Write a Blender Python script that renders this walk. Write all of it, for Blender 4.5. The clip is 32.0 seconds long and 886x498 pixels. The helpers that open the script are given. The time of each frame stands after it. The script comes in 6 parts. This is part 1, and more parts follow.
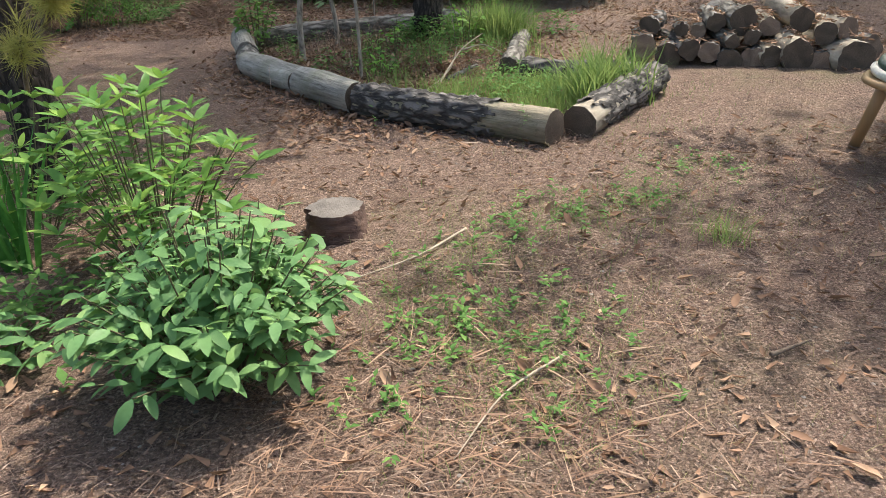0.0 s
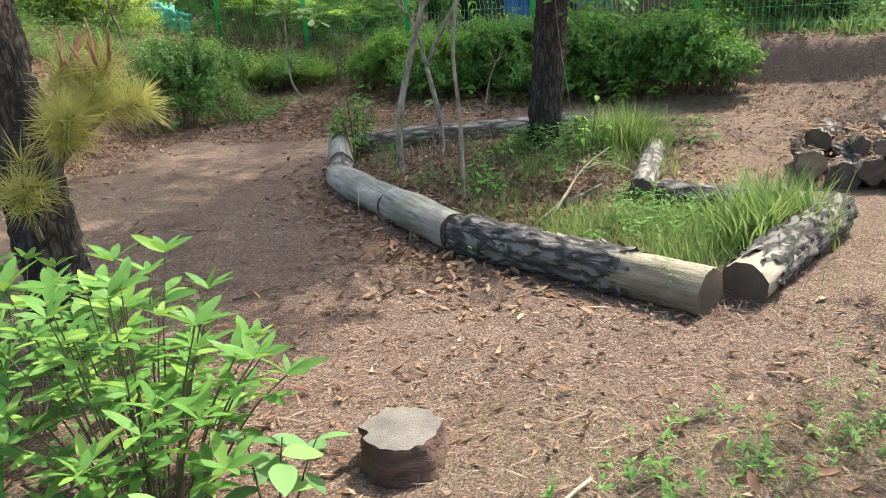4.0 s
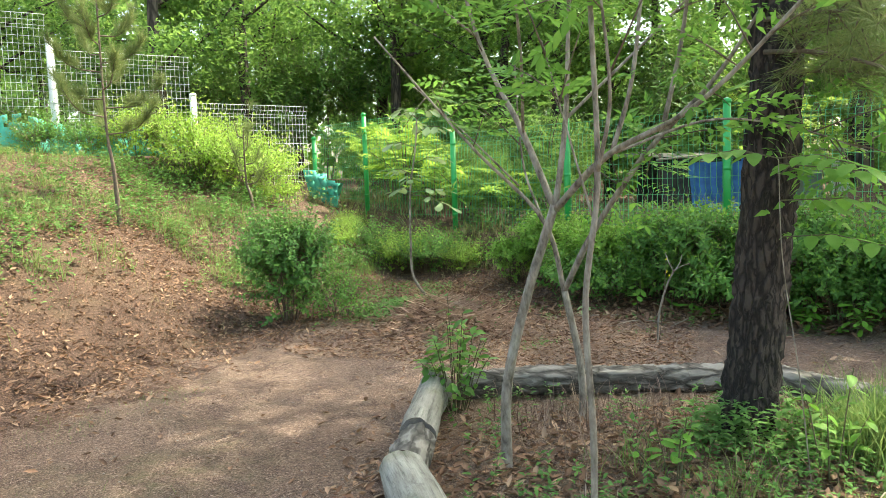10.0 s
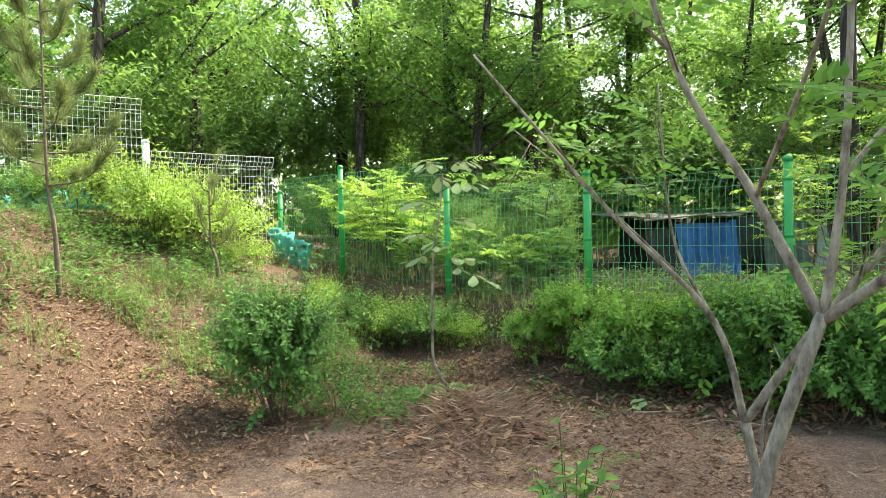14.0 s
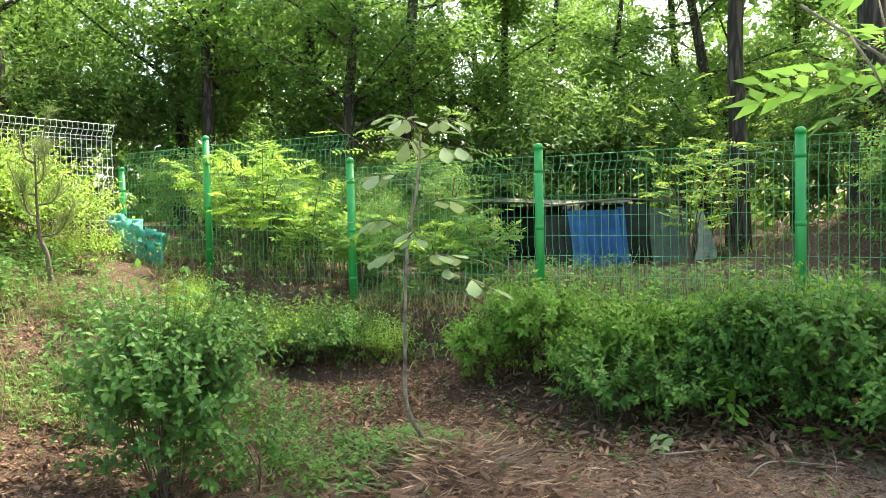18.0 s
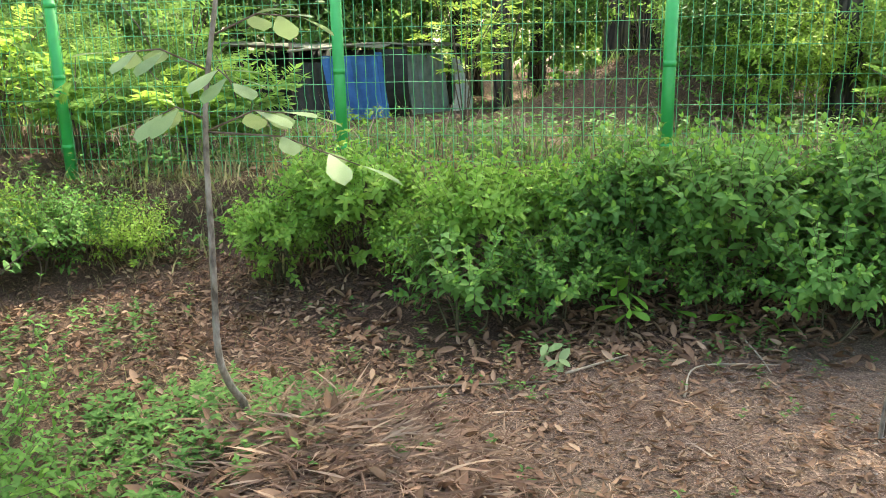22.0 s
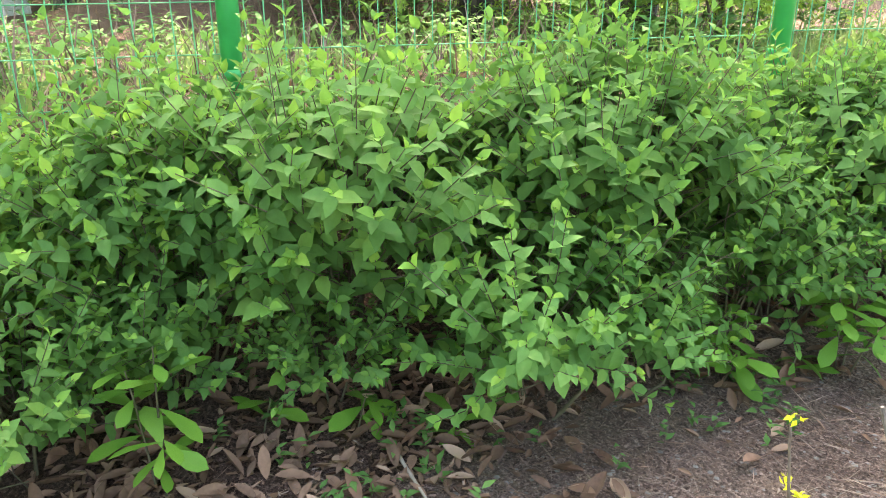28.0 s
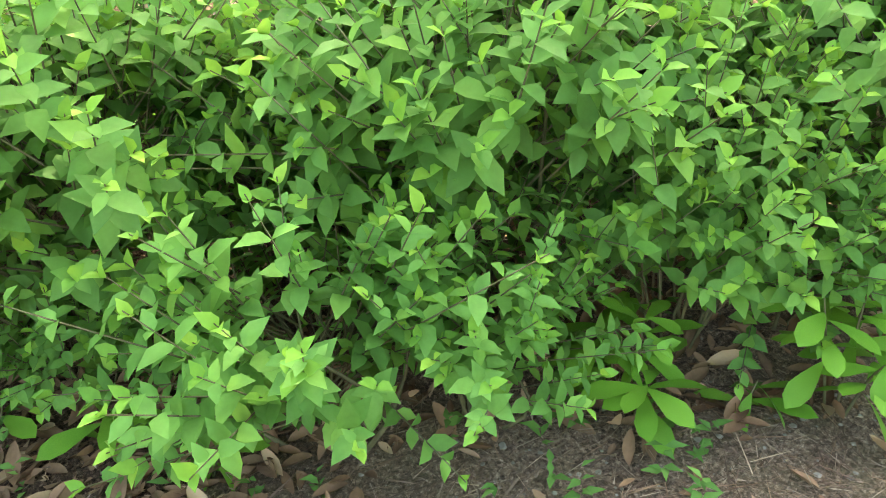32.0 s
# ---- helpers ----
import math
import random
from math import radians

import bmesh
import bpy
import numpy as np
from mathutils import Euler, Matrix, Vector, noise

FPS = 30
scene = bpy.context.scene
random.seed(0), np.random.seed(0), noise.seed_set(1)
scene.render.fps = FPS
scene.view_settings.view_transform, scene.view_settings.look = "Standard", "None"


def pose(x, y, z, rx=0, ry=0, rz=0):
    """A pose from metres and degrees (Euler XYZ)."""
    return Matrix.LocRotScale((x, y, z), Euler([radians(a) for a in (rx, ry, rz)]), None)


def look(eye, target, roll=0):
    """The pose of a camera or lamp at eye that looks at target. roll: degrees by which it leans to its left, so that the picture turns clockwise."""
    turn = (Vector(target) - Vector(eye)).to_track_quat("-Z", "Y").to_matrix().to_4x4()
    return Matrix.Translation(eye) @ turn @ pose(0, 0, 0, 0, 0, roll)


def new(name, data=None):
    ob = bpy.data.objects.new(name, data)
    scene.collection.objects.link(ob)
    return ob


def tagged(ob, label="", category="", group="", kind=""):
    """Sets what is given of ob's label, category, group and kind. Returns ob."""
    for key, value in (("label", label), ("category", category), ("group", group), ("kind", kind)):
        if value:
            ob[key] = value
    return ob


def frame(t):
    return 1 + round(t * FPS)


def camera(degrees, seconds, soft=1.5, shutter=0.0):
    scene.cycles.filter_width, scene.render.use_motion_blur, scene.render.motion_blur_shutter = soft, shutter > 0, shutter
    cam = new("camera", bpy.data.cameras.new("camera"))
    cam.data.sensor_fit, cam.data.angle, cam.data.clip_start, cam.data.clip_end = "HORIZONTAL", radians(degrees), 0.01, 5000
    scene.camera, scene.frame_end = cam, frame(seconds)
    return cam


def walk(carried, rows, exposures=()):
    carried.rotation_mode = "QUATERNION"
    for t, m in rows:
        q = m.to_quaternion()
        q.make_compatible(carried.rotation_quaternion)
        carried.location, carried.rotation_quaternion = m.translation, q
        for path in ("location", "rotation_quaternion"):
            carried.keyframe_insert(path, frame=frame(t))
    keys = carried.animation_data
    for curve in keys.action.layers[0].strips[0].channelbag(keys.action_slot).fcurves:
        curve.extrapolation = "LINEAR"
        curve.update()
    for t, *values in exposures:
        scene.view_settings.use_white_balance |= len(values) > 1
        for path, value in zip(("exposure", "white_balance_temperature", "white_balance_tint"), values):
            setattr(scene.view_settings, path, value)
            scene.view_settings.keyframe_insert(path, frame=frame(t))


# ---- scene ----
cam = camera(59.3, 32.0, soft=0.7)
METRES, EYE = 13.5, 1.27
ROWS = [
    (0.0, 0.0, 0.0, 0.0, -1.23, -23.98, 2.77),
    (0.5, -0.0009, 0.0107, 0.0001, -2.75, -24.14, 2.92),
    (1.0, -0.0059, 0.0209, 0.0005, -3.96, -23.94, 3.93),
    (1.5, -0.0082, 0.0296, 0.0017, -4.16, -22.75, 4.33),
    (2.0, -0.0072, 0.0393, 0.0018, -0.62, -21.54, 4.3),
    (2.5, -0.0071, 0.051, 0.0011, 0.92, -21.13, 3.16),
    (3.0, -0.0079, 0.0636, 0.0023, 1.54, -20.19, 3.23),
    (3.5, -0.0039, 0.0729, 0.003, 4.77, -19.06, 3.67),
    (5.5, 0.0124, 0.1172, 0.0057, 12.62, -13.38, 3.7),
    (6.0, 0.0177, 0.1322, 0.0071, 16.58, -12.69, 3.75),
    (6.5, 0.0201, 0.1454, 0.0082, 18.12, -12.19, 2.96),
    (7.0, 0.0167, 0.1606, 0.0094, 18.29, -10.5, 2.69),
    (7.5, 0.0151, 0.1738, 0.0114, 18.07, -7.94, 2.57),
    (8.0, 0.0181, 0.1897, 0.0119, 18.26, -6.83, 2.48),
    (8.5, 0.0163, 0.2043, 0.0121, 19.38, -6.62, 2.41),
    (9.0, 0.0072, 0.2224, 0.0135, 19.94, -6.26, 2.57),
    (9.5, -0.0008, 0.2378, 0.0141, 20.14, -6.06, 2.6),
    (10.0, -0.0071, 0.2572, 0.0155, 20.43, -5.34, 2.1),
    (10.5, -0.0144, 0.2693, 0.0175, 20.86, -4.71, 0.98),
    (11.0, -0.0283, 0.283, 0.0192, 20.74, -3.06, 0.92),
    (11.5, -0.0379, 0.2918, 0.0189, 19.63, -2.72, 0.94),
    (12.0, -0.0463, 0.3052, 0.0191, 18.66, -2.43, 1.12),
    (12.5, -0.0551, 0.3193, 0.0202, 17.78, -2.19, 1.25),
    (13.0, -0.0708, 0.3289, 0.0213, 16.31, -1.96, 1.18),
    (13.5, -0.0852, 0.3336, 0.0231, 16.07, -1.62, 1.41),
    (15.5, -0.1408, 0.3791, 0.0267, 13.11, -1.48, 1.3),
    (16.0, -0.153, 0.3961, 0.0271, 11.96, -1.61, 1.32),
    (16.5, -0.1656, 0.411, 0.0268, 11.13, -1.8, 1.28),
    (17.0, -0.1815, 0.4262, 0.0275, 8.45, -1.75, 1.45),
    (17.5, -0.1921, 0.4465, 0.0259, 5.57, -1.91, 1.54),
    (18.0, -0.2016, 0.4651, 0.0249, 3.04, -2.7, 1.31),
    (18.5, -0.2177, 0.4799, 0.0261, 1.2, -3.98, 1.07),
    (19.0, -0.2286, 0.4925, 0.0255, 0.56, -5.41, 1.14),
    (19.5, -0.2347, 0.5098, 0.0238, 0.31, -8.55, 1.3),
    (20.0, -0.238, 0.5258, 0.0226, -2.16, -11.02, 1.14),
    (20.5, -0.2443, 0.5455, 0.0226, -6.01, -12.38, 2.08),
    (21.0, -0.2443, 0.5635, 0.0208, -10.5, -13.42, 2.45),
    (21.5, -0.2391, 0.5802, 0.0201, -11.78, -13.65, 2.23),
    (22.0, -0.2376, 0.5988, 0.019, -17.43, -13.87, 1.14),
    (22.5, -0.2375, 0.6166, 0.0199, -23.32, -13.99, 0.77),
    (23.0, -0.2317, 0.6339, 0.0186, -27.4, -14.04, 0.81),
    (23.5, -0.2256, 0.6506, 0.0162, -29.46, -15.71, 1.21),
    (24.0, -0.2226, 0.6693, 0.014, -36.28, -18.93, 2.78),
    (24.5, -0.2155, 0.6829, 0.0126, -42.56, -20.67, 2.65),
    (26.5, -0.1647, 0.7217, 0.0082, -43.88, -20.74, 1.11),
    (27.0, -0.1495, 0.723, 0.0067, -43.27, -21.04, 0.67),
    (27.5, -0.1357, 0.7304, 0.0054, -43.08, -21.09, 0.15),
    (28.0, -0.1235, 0.7372, 0.005, -43.29, -20.89, 0.2),
    (28.5, -0.1136, 0.7392, 0.0037, -40.35, -20.97, 1.12),
    (29.0, -0.1029, 0.7367, 0.0032, -35.65, -21.49, 2.21),
    (29.5, -0.0927, 0.7366, 0.0014, -35.11, -22.73, 2.21),
    (30.0, -0.0805, 0.7395, -0.0002, -34.3, -24.15, 2.34),
    (30.5, -0.0706, 0.7404, -0.0008, -32.67, -25.61, 2.74),
    (31.0, -0.0552, 0.7376, -0.0014, -29.83, -26.99, 3.85),
    (31.5, -0.0441, 0.7354, -0.003, -29.7, -28.48, 4.04),
    (32.0, -0.0335, 0.7375, -0.0042, -30.73, -28.77, 4.61),
]
walk(cam, [(t, pose(0, 0, EYE) @ pose(METRES * x, METRES * y, METRES * z, 90 + pitch, roll, yaw)) for t, x, y, z, yaw, pitch, roll in ROWS],
     exposures=[(0.0, 1.4, 6700.0, 8.0), (1.2, 1.42, 6700.0, 6.0), (4.0, 1.85, 6700.0, 4.0), (8.0, 2.25, 7000.0, -1.0), (12.0, 2.3, 7200.0, -2.0), (16.0, 2.25, 7200.0, -2.0), (20.0, 2.5, 7200.0, 2.0), (24.0, 3.0, 7400.0, 3.0), (28.0, 3.48, 7350.0, 9.0), (30.0, 3.68, 7600.0, 9.0), (32.0, 3.9, 8600.0, -6.0)])

# ---- world and sun ----
SUN_ELEVATION, SUN_AZIMUTH = 55.0, 40.0  # azimuth: degrees from +y towards +x
world = bpy.data.worlds.new("world")
scene.world = world
world.use_nodes = True
wn = world.node_tree.nodes
sky = wn.new("ShaderNodeTexSky")
sky.sky_type, sky.sun_disc = "NISHITA", False
sky.sun_elevation, sky.sun_rotation = radians(SUN_ELEVATION), radians(SUN_AZIMUTH)
sky.air_density, sky.dust_density, sky.ozone_density = 1.0, 4.0, 0.6
world.node_tree.links.new(sky.outputs[0], wn["Background"].inputs[0])
wn["Background"].inputs[1].default_value = 0.15
sun_data = bpy.data.lights.new("sun", "SUN")
sun_data.energy, sun_data.angle, sun_data.color = 2.6, radians(0.53), (1.0, 0.94, 0.84)
sun = new("sun", sun_data)
_e, _a = radians(SUN_ELEVATION), radians(SUN_AZIMUTH)
sun.matrix_world = look((math.sin(_a) * math.cos(_e) * 60, math.cos(_a) * math.cos(_e) * 60, math.sin(_e) * 60), (0, 0, 0))


# ---- materials ----
def shader(name):
    m = bpy.data.materials.new(name)
    m.use_nodes = True
    nt = m.node_tree
    return m, nt, nt.nodes["Principled BSDF"], nt.nodes["Material Output"]


def node(nt, kind, links=(), **values):
    n = nt.nodes.new(kind)
    for k, v in values.items():
        n.inputs[k].default_value = v
    for sock, src in links:
        nt.links.new(src, n.inputs[sock])
    return n


def ramp(nt, src, stops):
    r = nt.nodes.new("ShaderNodeValToRGB")
    while len(r.color_ramp.elements) < len(stops):
        r.color_ramp.elements.new(0.5)
    for el, (p, c) in zip(r.color_ramp.elements, stops):
        el.position, el.color = p, (*c, 1)
    nt.links.new(src, r.inputs[0])
    return r.outputs[0]


def mixed(nt, fac, a, b, kind="MIX"):
    n = nt.nodes.new("ShaderNodeMix")
    n.data_type, n.blend_type = "RGBA", kind
    for i, v in ((0, fac), (6, a), (7, b)):
        if isinstance(v, (int, float)):
            n.inputs[i].default_value = v
        elif isinstance(v, tuple):
            n.inputs[i].default_value = (*v, 1)
        else:
            nt.links.new(v, n.inputs[i])
    return n.outputs[2]


def noise_tex(nt, scale, detail=4.0, rough=0.6, coords=None, stretch=None):
    c = coords or nt.nodes.new("ShaderNodeTexCoord").outputs["Object"]
    if stretch:
        mp = node(nt, "ShaderNodeMapping", [("Vector", c)], Scale=stretch)
        c = mp.outputs[0]
    n = node(nt, "ShaderNodeTexNoise", [("Vector", c)], Scale=scale, Detail=detail, Roughness=rough)
    return n.outputs["Fac"]


def bump(nt, bsdf, height, strength=0.5, distance=0.02):
    b = node(nt, "ShaderNodeBump", [("Height", height)], Strength=strength, Distance=distance)
    nt.links.new(b.outputs[0], bsdf.inputs["Normal"])


def leaf_material(name, dark, light, young=None, rough=0.45, translucent=0.35, by_object=False):
    """Green leaf, varied from leaf to leaf, which lets light through."""
    m, nt, bsdf, out = shader(name)
    rnd = nt.nodes.new("ShaderNodeNewGeometry").outputs["Random Per Island"]
    if by_object:
        both = nt.nodes.new("ShaderNodeMath")
        both.operation = "ADD"
        nt.links.new(rnd, both.inputs[0])
        nt.links.new(nt.nodes.new("ShaderNodeObjectInfo").outputs["Random"], both.inputs[1])
        whole = nt.nodes.new("ShaderNodeMath")
        whole.operation = "FRACT"
        nt.links.new(both.outputs[0], whole.inputs[0])
        rnd = whole.outputs[0]
    stops = [(0.0, dark), (0.75, light), (0.95, young or light)]
    col = ramp(nt, rnd, stops)
    patch = noise_tex(nt, 2.3, 2.0)
    col = mixed(nt, ramp(nt, patch, [(0.35, (0, 0, 0)), (0.7, (0.6, 0.6, 0.6))]), col, mixed(nt, 0.5, col, young or light))
    fine = noise_tex(nt, 60.0, 2.0)
    col = mixed(nt, 0.25, col, ramp(nt, fine, [(0.3, tuple(c * 0.5 for c in dark)), (0.7, light)]))
    nt.links.new(col, bsdf.inputs["Base Color"])
    bsdf.inputs["Roughness"].default_value = rough
    bsdf.inputs["Specular IOR Level"].default_value = 0.2
    bump(nt, bsdf, fine, 0.3, 0.003)
    tr = node(nt, "ShaderNodeBsdfTranslucent", [("Color", mixed(nt, 0.5, col, young or light))])
    mx = node(nt, "ShaderNodeMixShader", [(1, bsdf.outputs[0]), (2, tr.outputs[0])])
    mx.inputs[0].default_value = translucent
    nt.links.new(mx.outputs[0], out.inputs["Surface"])
    return m


def mottled(name, stops, scale=8.0, rough=0.85, bump_scale=60.0, bump_strength=0.5, distance=0.01, stretch=None, random_mix=0.0, metallic=0.0, detail=6.0):
    m, nt, bsdf, out = shader(name)
    col = ramp(nt, noise_tex(nt, scale, detail, 0.65, stretch=stretch), stops)
    if random_mix:
        info = nt.nodes.new("ShaderNodeObjectInfo").outputs["Random"]
        col = mixed(nt, random_mix, col, ramp(nt, info, [(0, stops[0][1]), (1, stops[-1][1])]))
    nt.links.new(col, bsdf.inputs["Base Color"])
    bsdf.inputs["Roughness"].default_value, bsdf.inputs["Metallic"].default_value = rough, metallic
    bump(nt, bsdf, noise_tex(nt, bump_scale, 5.0, stretch=stretch), bump_strength, distance)
    return m


def ground_material():
    """Trodden brown soil under needle litter, with mossy and sandy patches."""
    m, nt, bsdf, out = shader("soil_and_litter")
    big = noise_tex(nt, 0.55, 3.0)
    mid = noise_tex(nt, 4.0, 6.0, 0.7)
    fine = noise_tex(nt, 95.0, 6.0, 0.8)
    straw = noise_tex(nt, 30.0, 5.0, 0.8, stretch=(1.0, 5.0, 1.0))
    straw2 = noise_tex(nt, 30.0, 5.0, 0.8, stretch=(5.0, 1.2, 1.0))
    base = ramp(nt, mid, [(0.3, (0.088, 0.056, 0.045)), (0.5, (0.18, 0.121, 0.097)), (0.72, (0.325, 0.235, 0.185))])
    grain = ramp(nt, fine, [(0.36, (0.02, 0.014, 0.011)), (0.5, (0.195, 0.137, 0.112)), (0.63, (0.53, 0.415, 0.34))])
    col = mixed(nt, 0.62, base, grain)
    grit = nt.nodes.new("ShaderNodeTexVoronoi")
    grit.inputs["Scale"].default_value = 130.0
    nt.links.new(nt.nodes.new("ShaderNodeTexCoord").outputs["Object"], grit.inputs["Vector"])
    col = mixed(nt, 0.55, col, mixed(nt, 1.0, col, ramp(nt, grit.outputs["Color"], [(0.15, (0.25, 0.24, 0.23)), (0.5, (0.9, 0.9, 0.9)), (0.85, (2.2, 2.1, 2.0))]), "MULTIPLY"))
    needles = ramp(nt, straw, [(0.5, (0, 0, 0)), (0.62, (0.4, 0.4, 0.4))])
    col = mixed(nt, needles, col, (0.29, 0.175, 0.13))
    needles2 = ramp(nt, straw2, [(0.52, (0, 0, 0)), (0.64, (0.35, 0.35, 0.35))])
    col = mixed(nt, needles2, col, (0.36, 0.25, 0.165))
    moss = mixed(nt, 1.0, ramp(nt, big, [(0.5, (0, 0, 0)), (0.68, (0.45, 0.45, 0.45))]), ramp(nt, mid, [(0.4, (0, 0, 0)), (0.6, (1, 1, 1))]), "MULTIPLY")
    col = mixed(nt, moss, col, (0.13, 0.145, 0.06))
    # leaf mould on bank and hedge foot, darkened to stand in for shade too
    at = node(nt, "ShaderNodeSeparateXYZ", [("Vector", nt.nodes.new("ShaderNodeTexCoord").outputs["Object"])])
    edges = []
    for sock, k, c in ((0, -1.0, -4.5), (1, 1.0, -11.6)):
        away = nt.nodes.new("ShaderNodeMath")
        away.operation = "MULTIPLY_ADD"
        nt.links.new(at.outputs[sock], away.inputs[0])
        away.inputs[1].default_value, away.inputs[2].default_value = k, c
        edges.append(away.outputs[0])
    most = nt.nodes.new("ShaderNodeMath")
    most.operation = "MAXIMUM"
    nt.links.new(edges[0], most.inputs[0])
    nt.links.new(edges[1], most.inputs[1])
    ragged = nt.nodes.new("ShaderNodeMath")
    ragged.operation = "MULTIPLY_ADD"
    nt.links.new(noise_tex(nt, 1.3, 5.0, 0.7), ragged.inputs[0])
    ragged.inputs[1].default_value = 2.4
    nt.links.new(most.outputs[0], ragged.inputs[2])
    mould_shade = ramp(nt, ragged.outputs[0], [(0.9, (0, 0, 0)), (1.0, (0.78, 0.78, 0.78))])
    col = mixed(nt, mould_shade, col, mixed(nt, 1.0, col, (0.5, 0.43, 0.39), "MULTIPLY"))
    nt.links.new(col, bsdf.inputs["Base Color"])
    bsdf.inputs["Roughness"].default_value = 0.95
    bsdf.inputs["Specular IOR Level"].default_value = 0.15
    bump(nt, bsdf, mixed(nt, 0.5, fine, straw), 1.0, 0.035)
    return m


def weathered_log(name, dark, mid, light):
    """Bare seasoned trunk: long checks along the grain, grey and mossy stains, dirt."""
    m, nt, bsdf, out = shader(name)
    broad = noise_tex(nt, 5.0, 5.0, 0.65, stretch=(0.3, 1, 1))
    grain = noise_tex(nt, 34.0, 6.0, 0.7, stretch=(0.07, 1, 1))
    spot = noise_tex(nt, 22.0, 5.0, 0.75)
    col = ramp(nt, broad, [(0.3, dark), (0.5, mid), (0.72, light)])
    col = mixed(nt, 0.75, col, mixed(nt, 1.0, col, ramp(nt, grain, [(0.36, (0.18, 0.17, 0.16)), (0.46, (0.8, 0.8, 0.8)), (0.65, (1.25, 1.25, 1.25))]), "MULTIPLY"))
    col = mixed(nt, ramp(nt, spot, [(0.55, (0, 0, 0)), (0.7, (0.7, 0.7, 0.7))]), col, tuple(c * 0.8 for c in dark))
    moss = ramp(nt, noise_tex(nt, 3.0, 4.0, 0.7), [(0.52, (0, 0, 0)), (0.68, (0.45, 0.45, 0.45))])
    col = mixed(nt, moss, col, (0.13, 0.14, 0.075))
    nt.links.new(col, bsdf.inputs["Base Color"])
    bsdf.inputs["Roughness"].default_value = 0.92
    bump(nt, bsdf, mixed(nt, 0.4, grain, spot), 0.9, 0.02)
    return m


def bark_material(name, dark, mid, light, stretch=(1, 1, 0.22), scale=14.0):
    m, nt, bsdf, out = shader(name)
    c = nt.nodes.new("ShaderNodeTexCoord").outputs["Object"]
    mp = node(nt, "ShaderNodeMapping", [("Vector", c)], Scale=stretch).outputs[0]
    warp = node(nt, "ShaderNodeTexNoise", [("Vector", mp)], Scale=scale * 0.7, Detail=3.0)
    bent = nt.nodes.new("ShaderNodeVectorMath")
    bent.operation = "MULTIPLY_ADD"
    nt.links.new(warp.outputs["Color"], bent.inputs[0])
    bent.inputs[1].default_value = (1.6 / scale, 1.6 / scale, 1.6 / scale)
    nt.links.new(mp, bent.inputs[2])
    mp = bent.outputs[0]
    cells = nt.nodes.new("ShaderNodeTexVoronoi")
    cells.feature = "DISTANCE_TO_EDGE"
    cells.inputs["Scale"].default_value = scale
    nt.links.new(mp, cells.inputs["Vector"])
    grain = noise_tex(nt, scale * 3.0, 6.0, 0.7, coords=mp)
    blot = noise_tex(nt, 3.0, 3.0)
    h = mixed(nt, 0.45, ramp(nt, cells.outputs[0], [(0.0, (0, 0, 0)), (0.25, (1, 1, 1))]), grain)
    col = ramp(nt, h, [(0.15, dark), (0.5, mid), (0.85, light)])
    col = mixed(nt, ramp(nt, blot, [(0.45, (0, 0, 0)), (0.75, (0.12, 0.12, 0.12))]), col, light)
    nt.links.new(col, bsdf.inputs["Base Color"])
    bsdf.inputs["Roughness"].default_value = 0.92
    bump(nt, bsdf, h, 0.8, 0.015)
    return m


def cut_wood_material(name, dark, light):
    """Sawn end of a log: rings round the axis, cracks and grey weathering."""
    m, nt, bsdf, out = shader(name)
    c = nt.nodes.new("ShaderNodeTexCoord").outputs["Object"]
    w = node(nt, "ShaderNodeTexWave", [("Vector", c)], Scale=44.0, Distortion=14.0, Detail=8.0)
    w.wave_type, w.rings_direction = "RINGS", "X"
    col = ramp(nt, w.outputs["Fac"], [(0.2, dark), (0.8, light)])
    stain = noise_tex(nt, 9.0, 5.0)
    col = mixed(nt, ramp(nt, stain, [(0.4, (0, 0, 0)), (0.7, (0.8, 0.8, 0.8))]), col, tuple(d * 0.55 for d in dark))
    nt.links.new(col, bsdf.inputs["Base Color"])
    bsdf.inputs["Roughness"].default_value = 0.85
    bump(nt, bsdf, mixed(nt, 0.95, w.outputs["Fac"], noise_tex(nt, 45.0, 6.0, 0.75)), 0.7, 0.012)
    return m


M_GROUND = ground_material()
M_PINE_BARK = bark_material("pine_bark", (0.007, 0.005, 0.0045), (0.032, 0.023, 0.02), (0.085, 0.063, 0.055), (1, 1, 0.22), 28.0)
M_OAK_BARK = bark_material("oak_bark", (0.012, 0.01, 0.008), (0.055, 0.045, 0.036), (0.12, 0.1, 0.08), scale=10.0)
M_SMOOTH_BARK = mottled("smooth_grey_bark", [(0.34, (0.085, 0.066, 0.052)), (0.47, (0.22, 0.185, 0.15)), (0.66, (0.39, 0.345, 0.29))], 24.0, 0.85, 70.0, 0.8, 0.008, (1, 1, 0.4))
M_TWIG = mottled("brown_twig", [(0.3, (0.07, 0.05, 0.035)), (0.7, (0.2, 0.15, 0.11))], 20.0, 0.85)
M_DRY_TWIG = mottled("dry_pale_twig", [(0.3, (0.22, 0.17, 0.12)), (0.7, (0.46, 0.39, 0.3))], 20.0, 0.85, random_mix=0.3)
M_GREY_LOG = weathered_log("weathered_bare_log", (0.15, 0.14, 0.12), (0.285, 0.27, 0.235), (0.39, 0.375, 0.335))
M_CREAM_LOG = mottled("cream_bare_log", [(0.3, (0.08, 0.065, 0.05)), (0.5, (0.26, 0.22, 0.17)), (0.7, (0.44, 0.39, 0.31))], 9.0, 0.85, 40.0, 0.7, 0.01, (0.25, 1, 1))
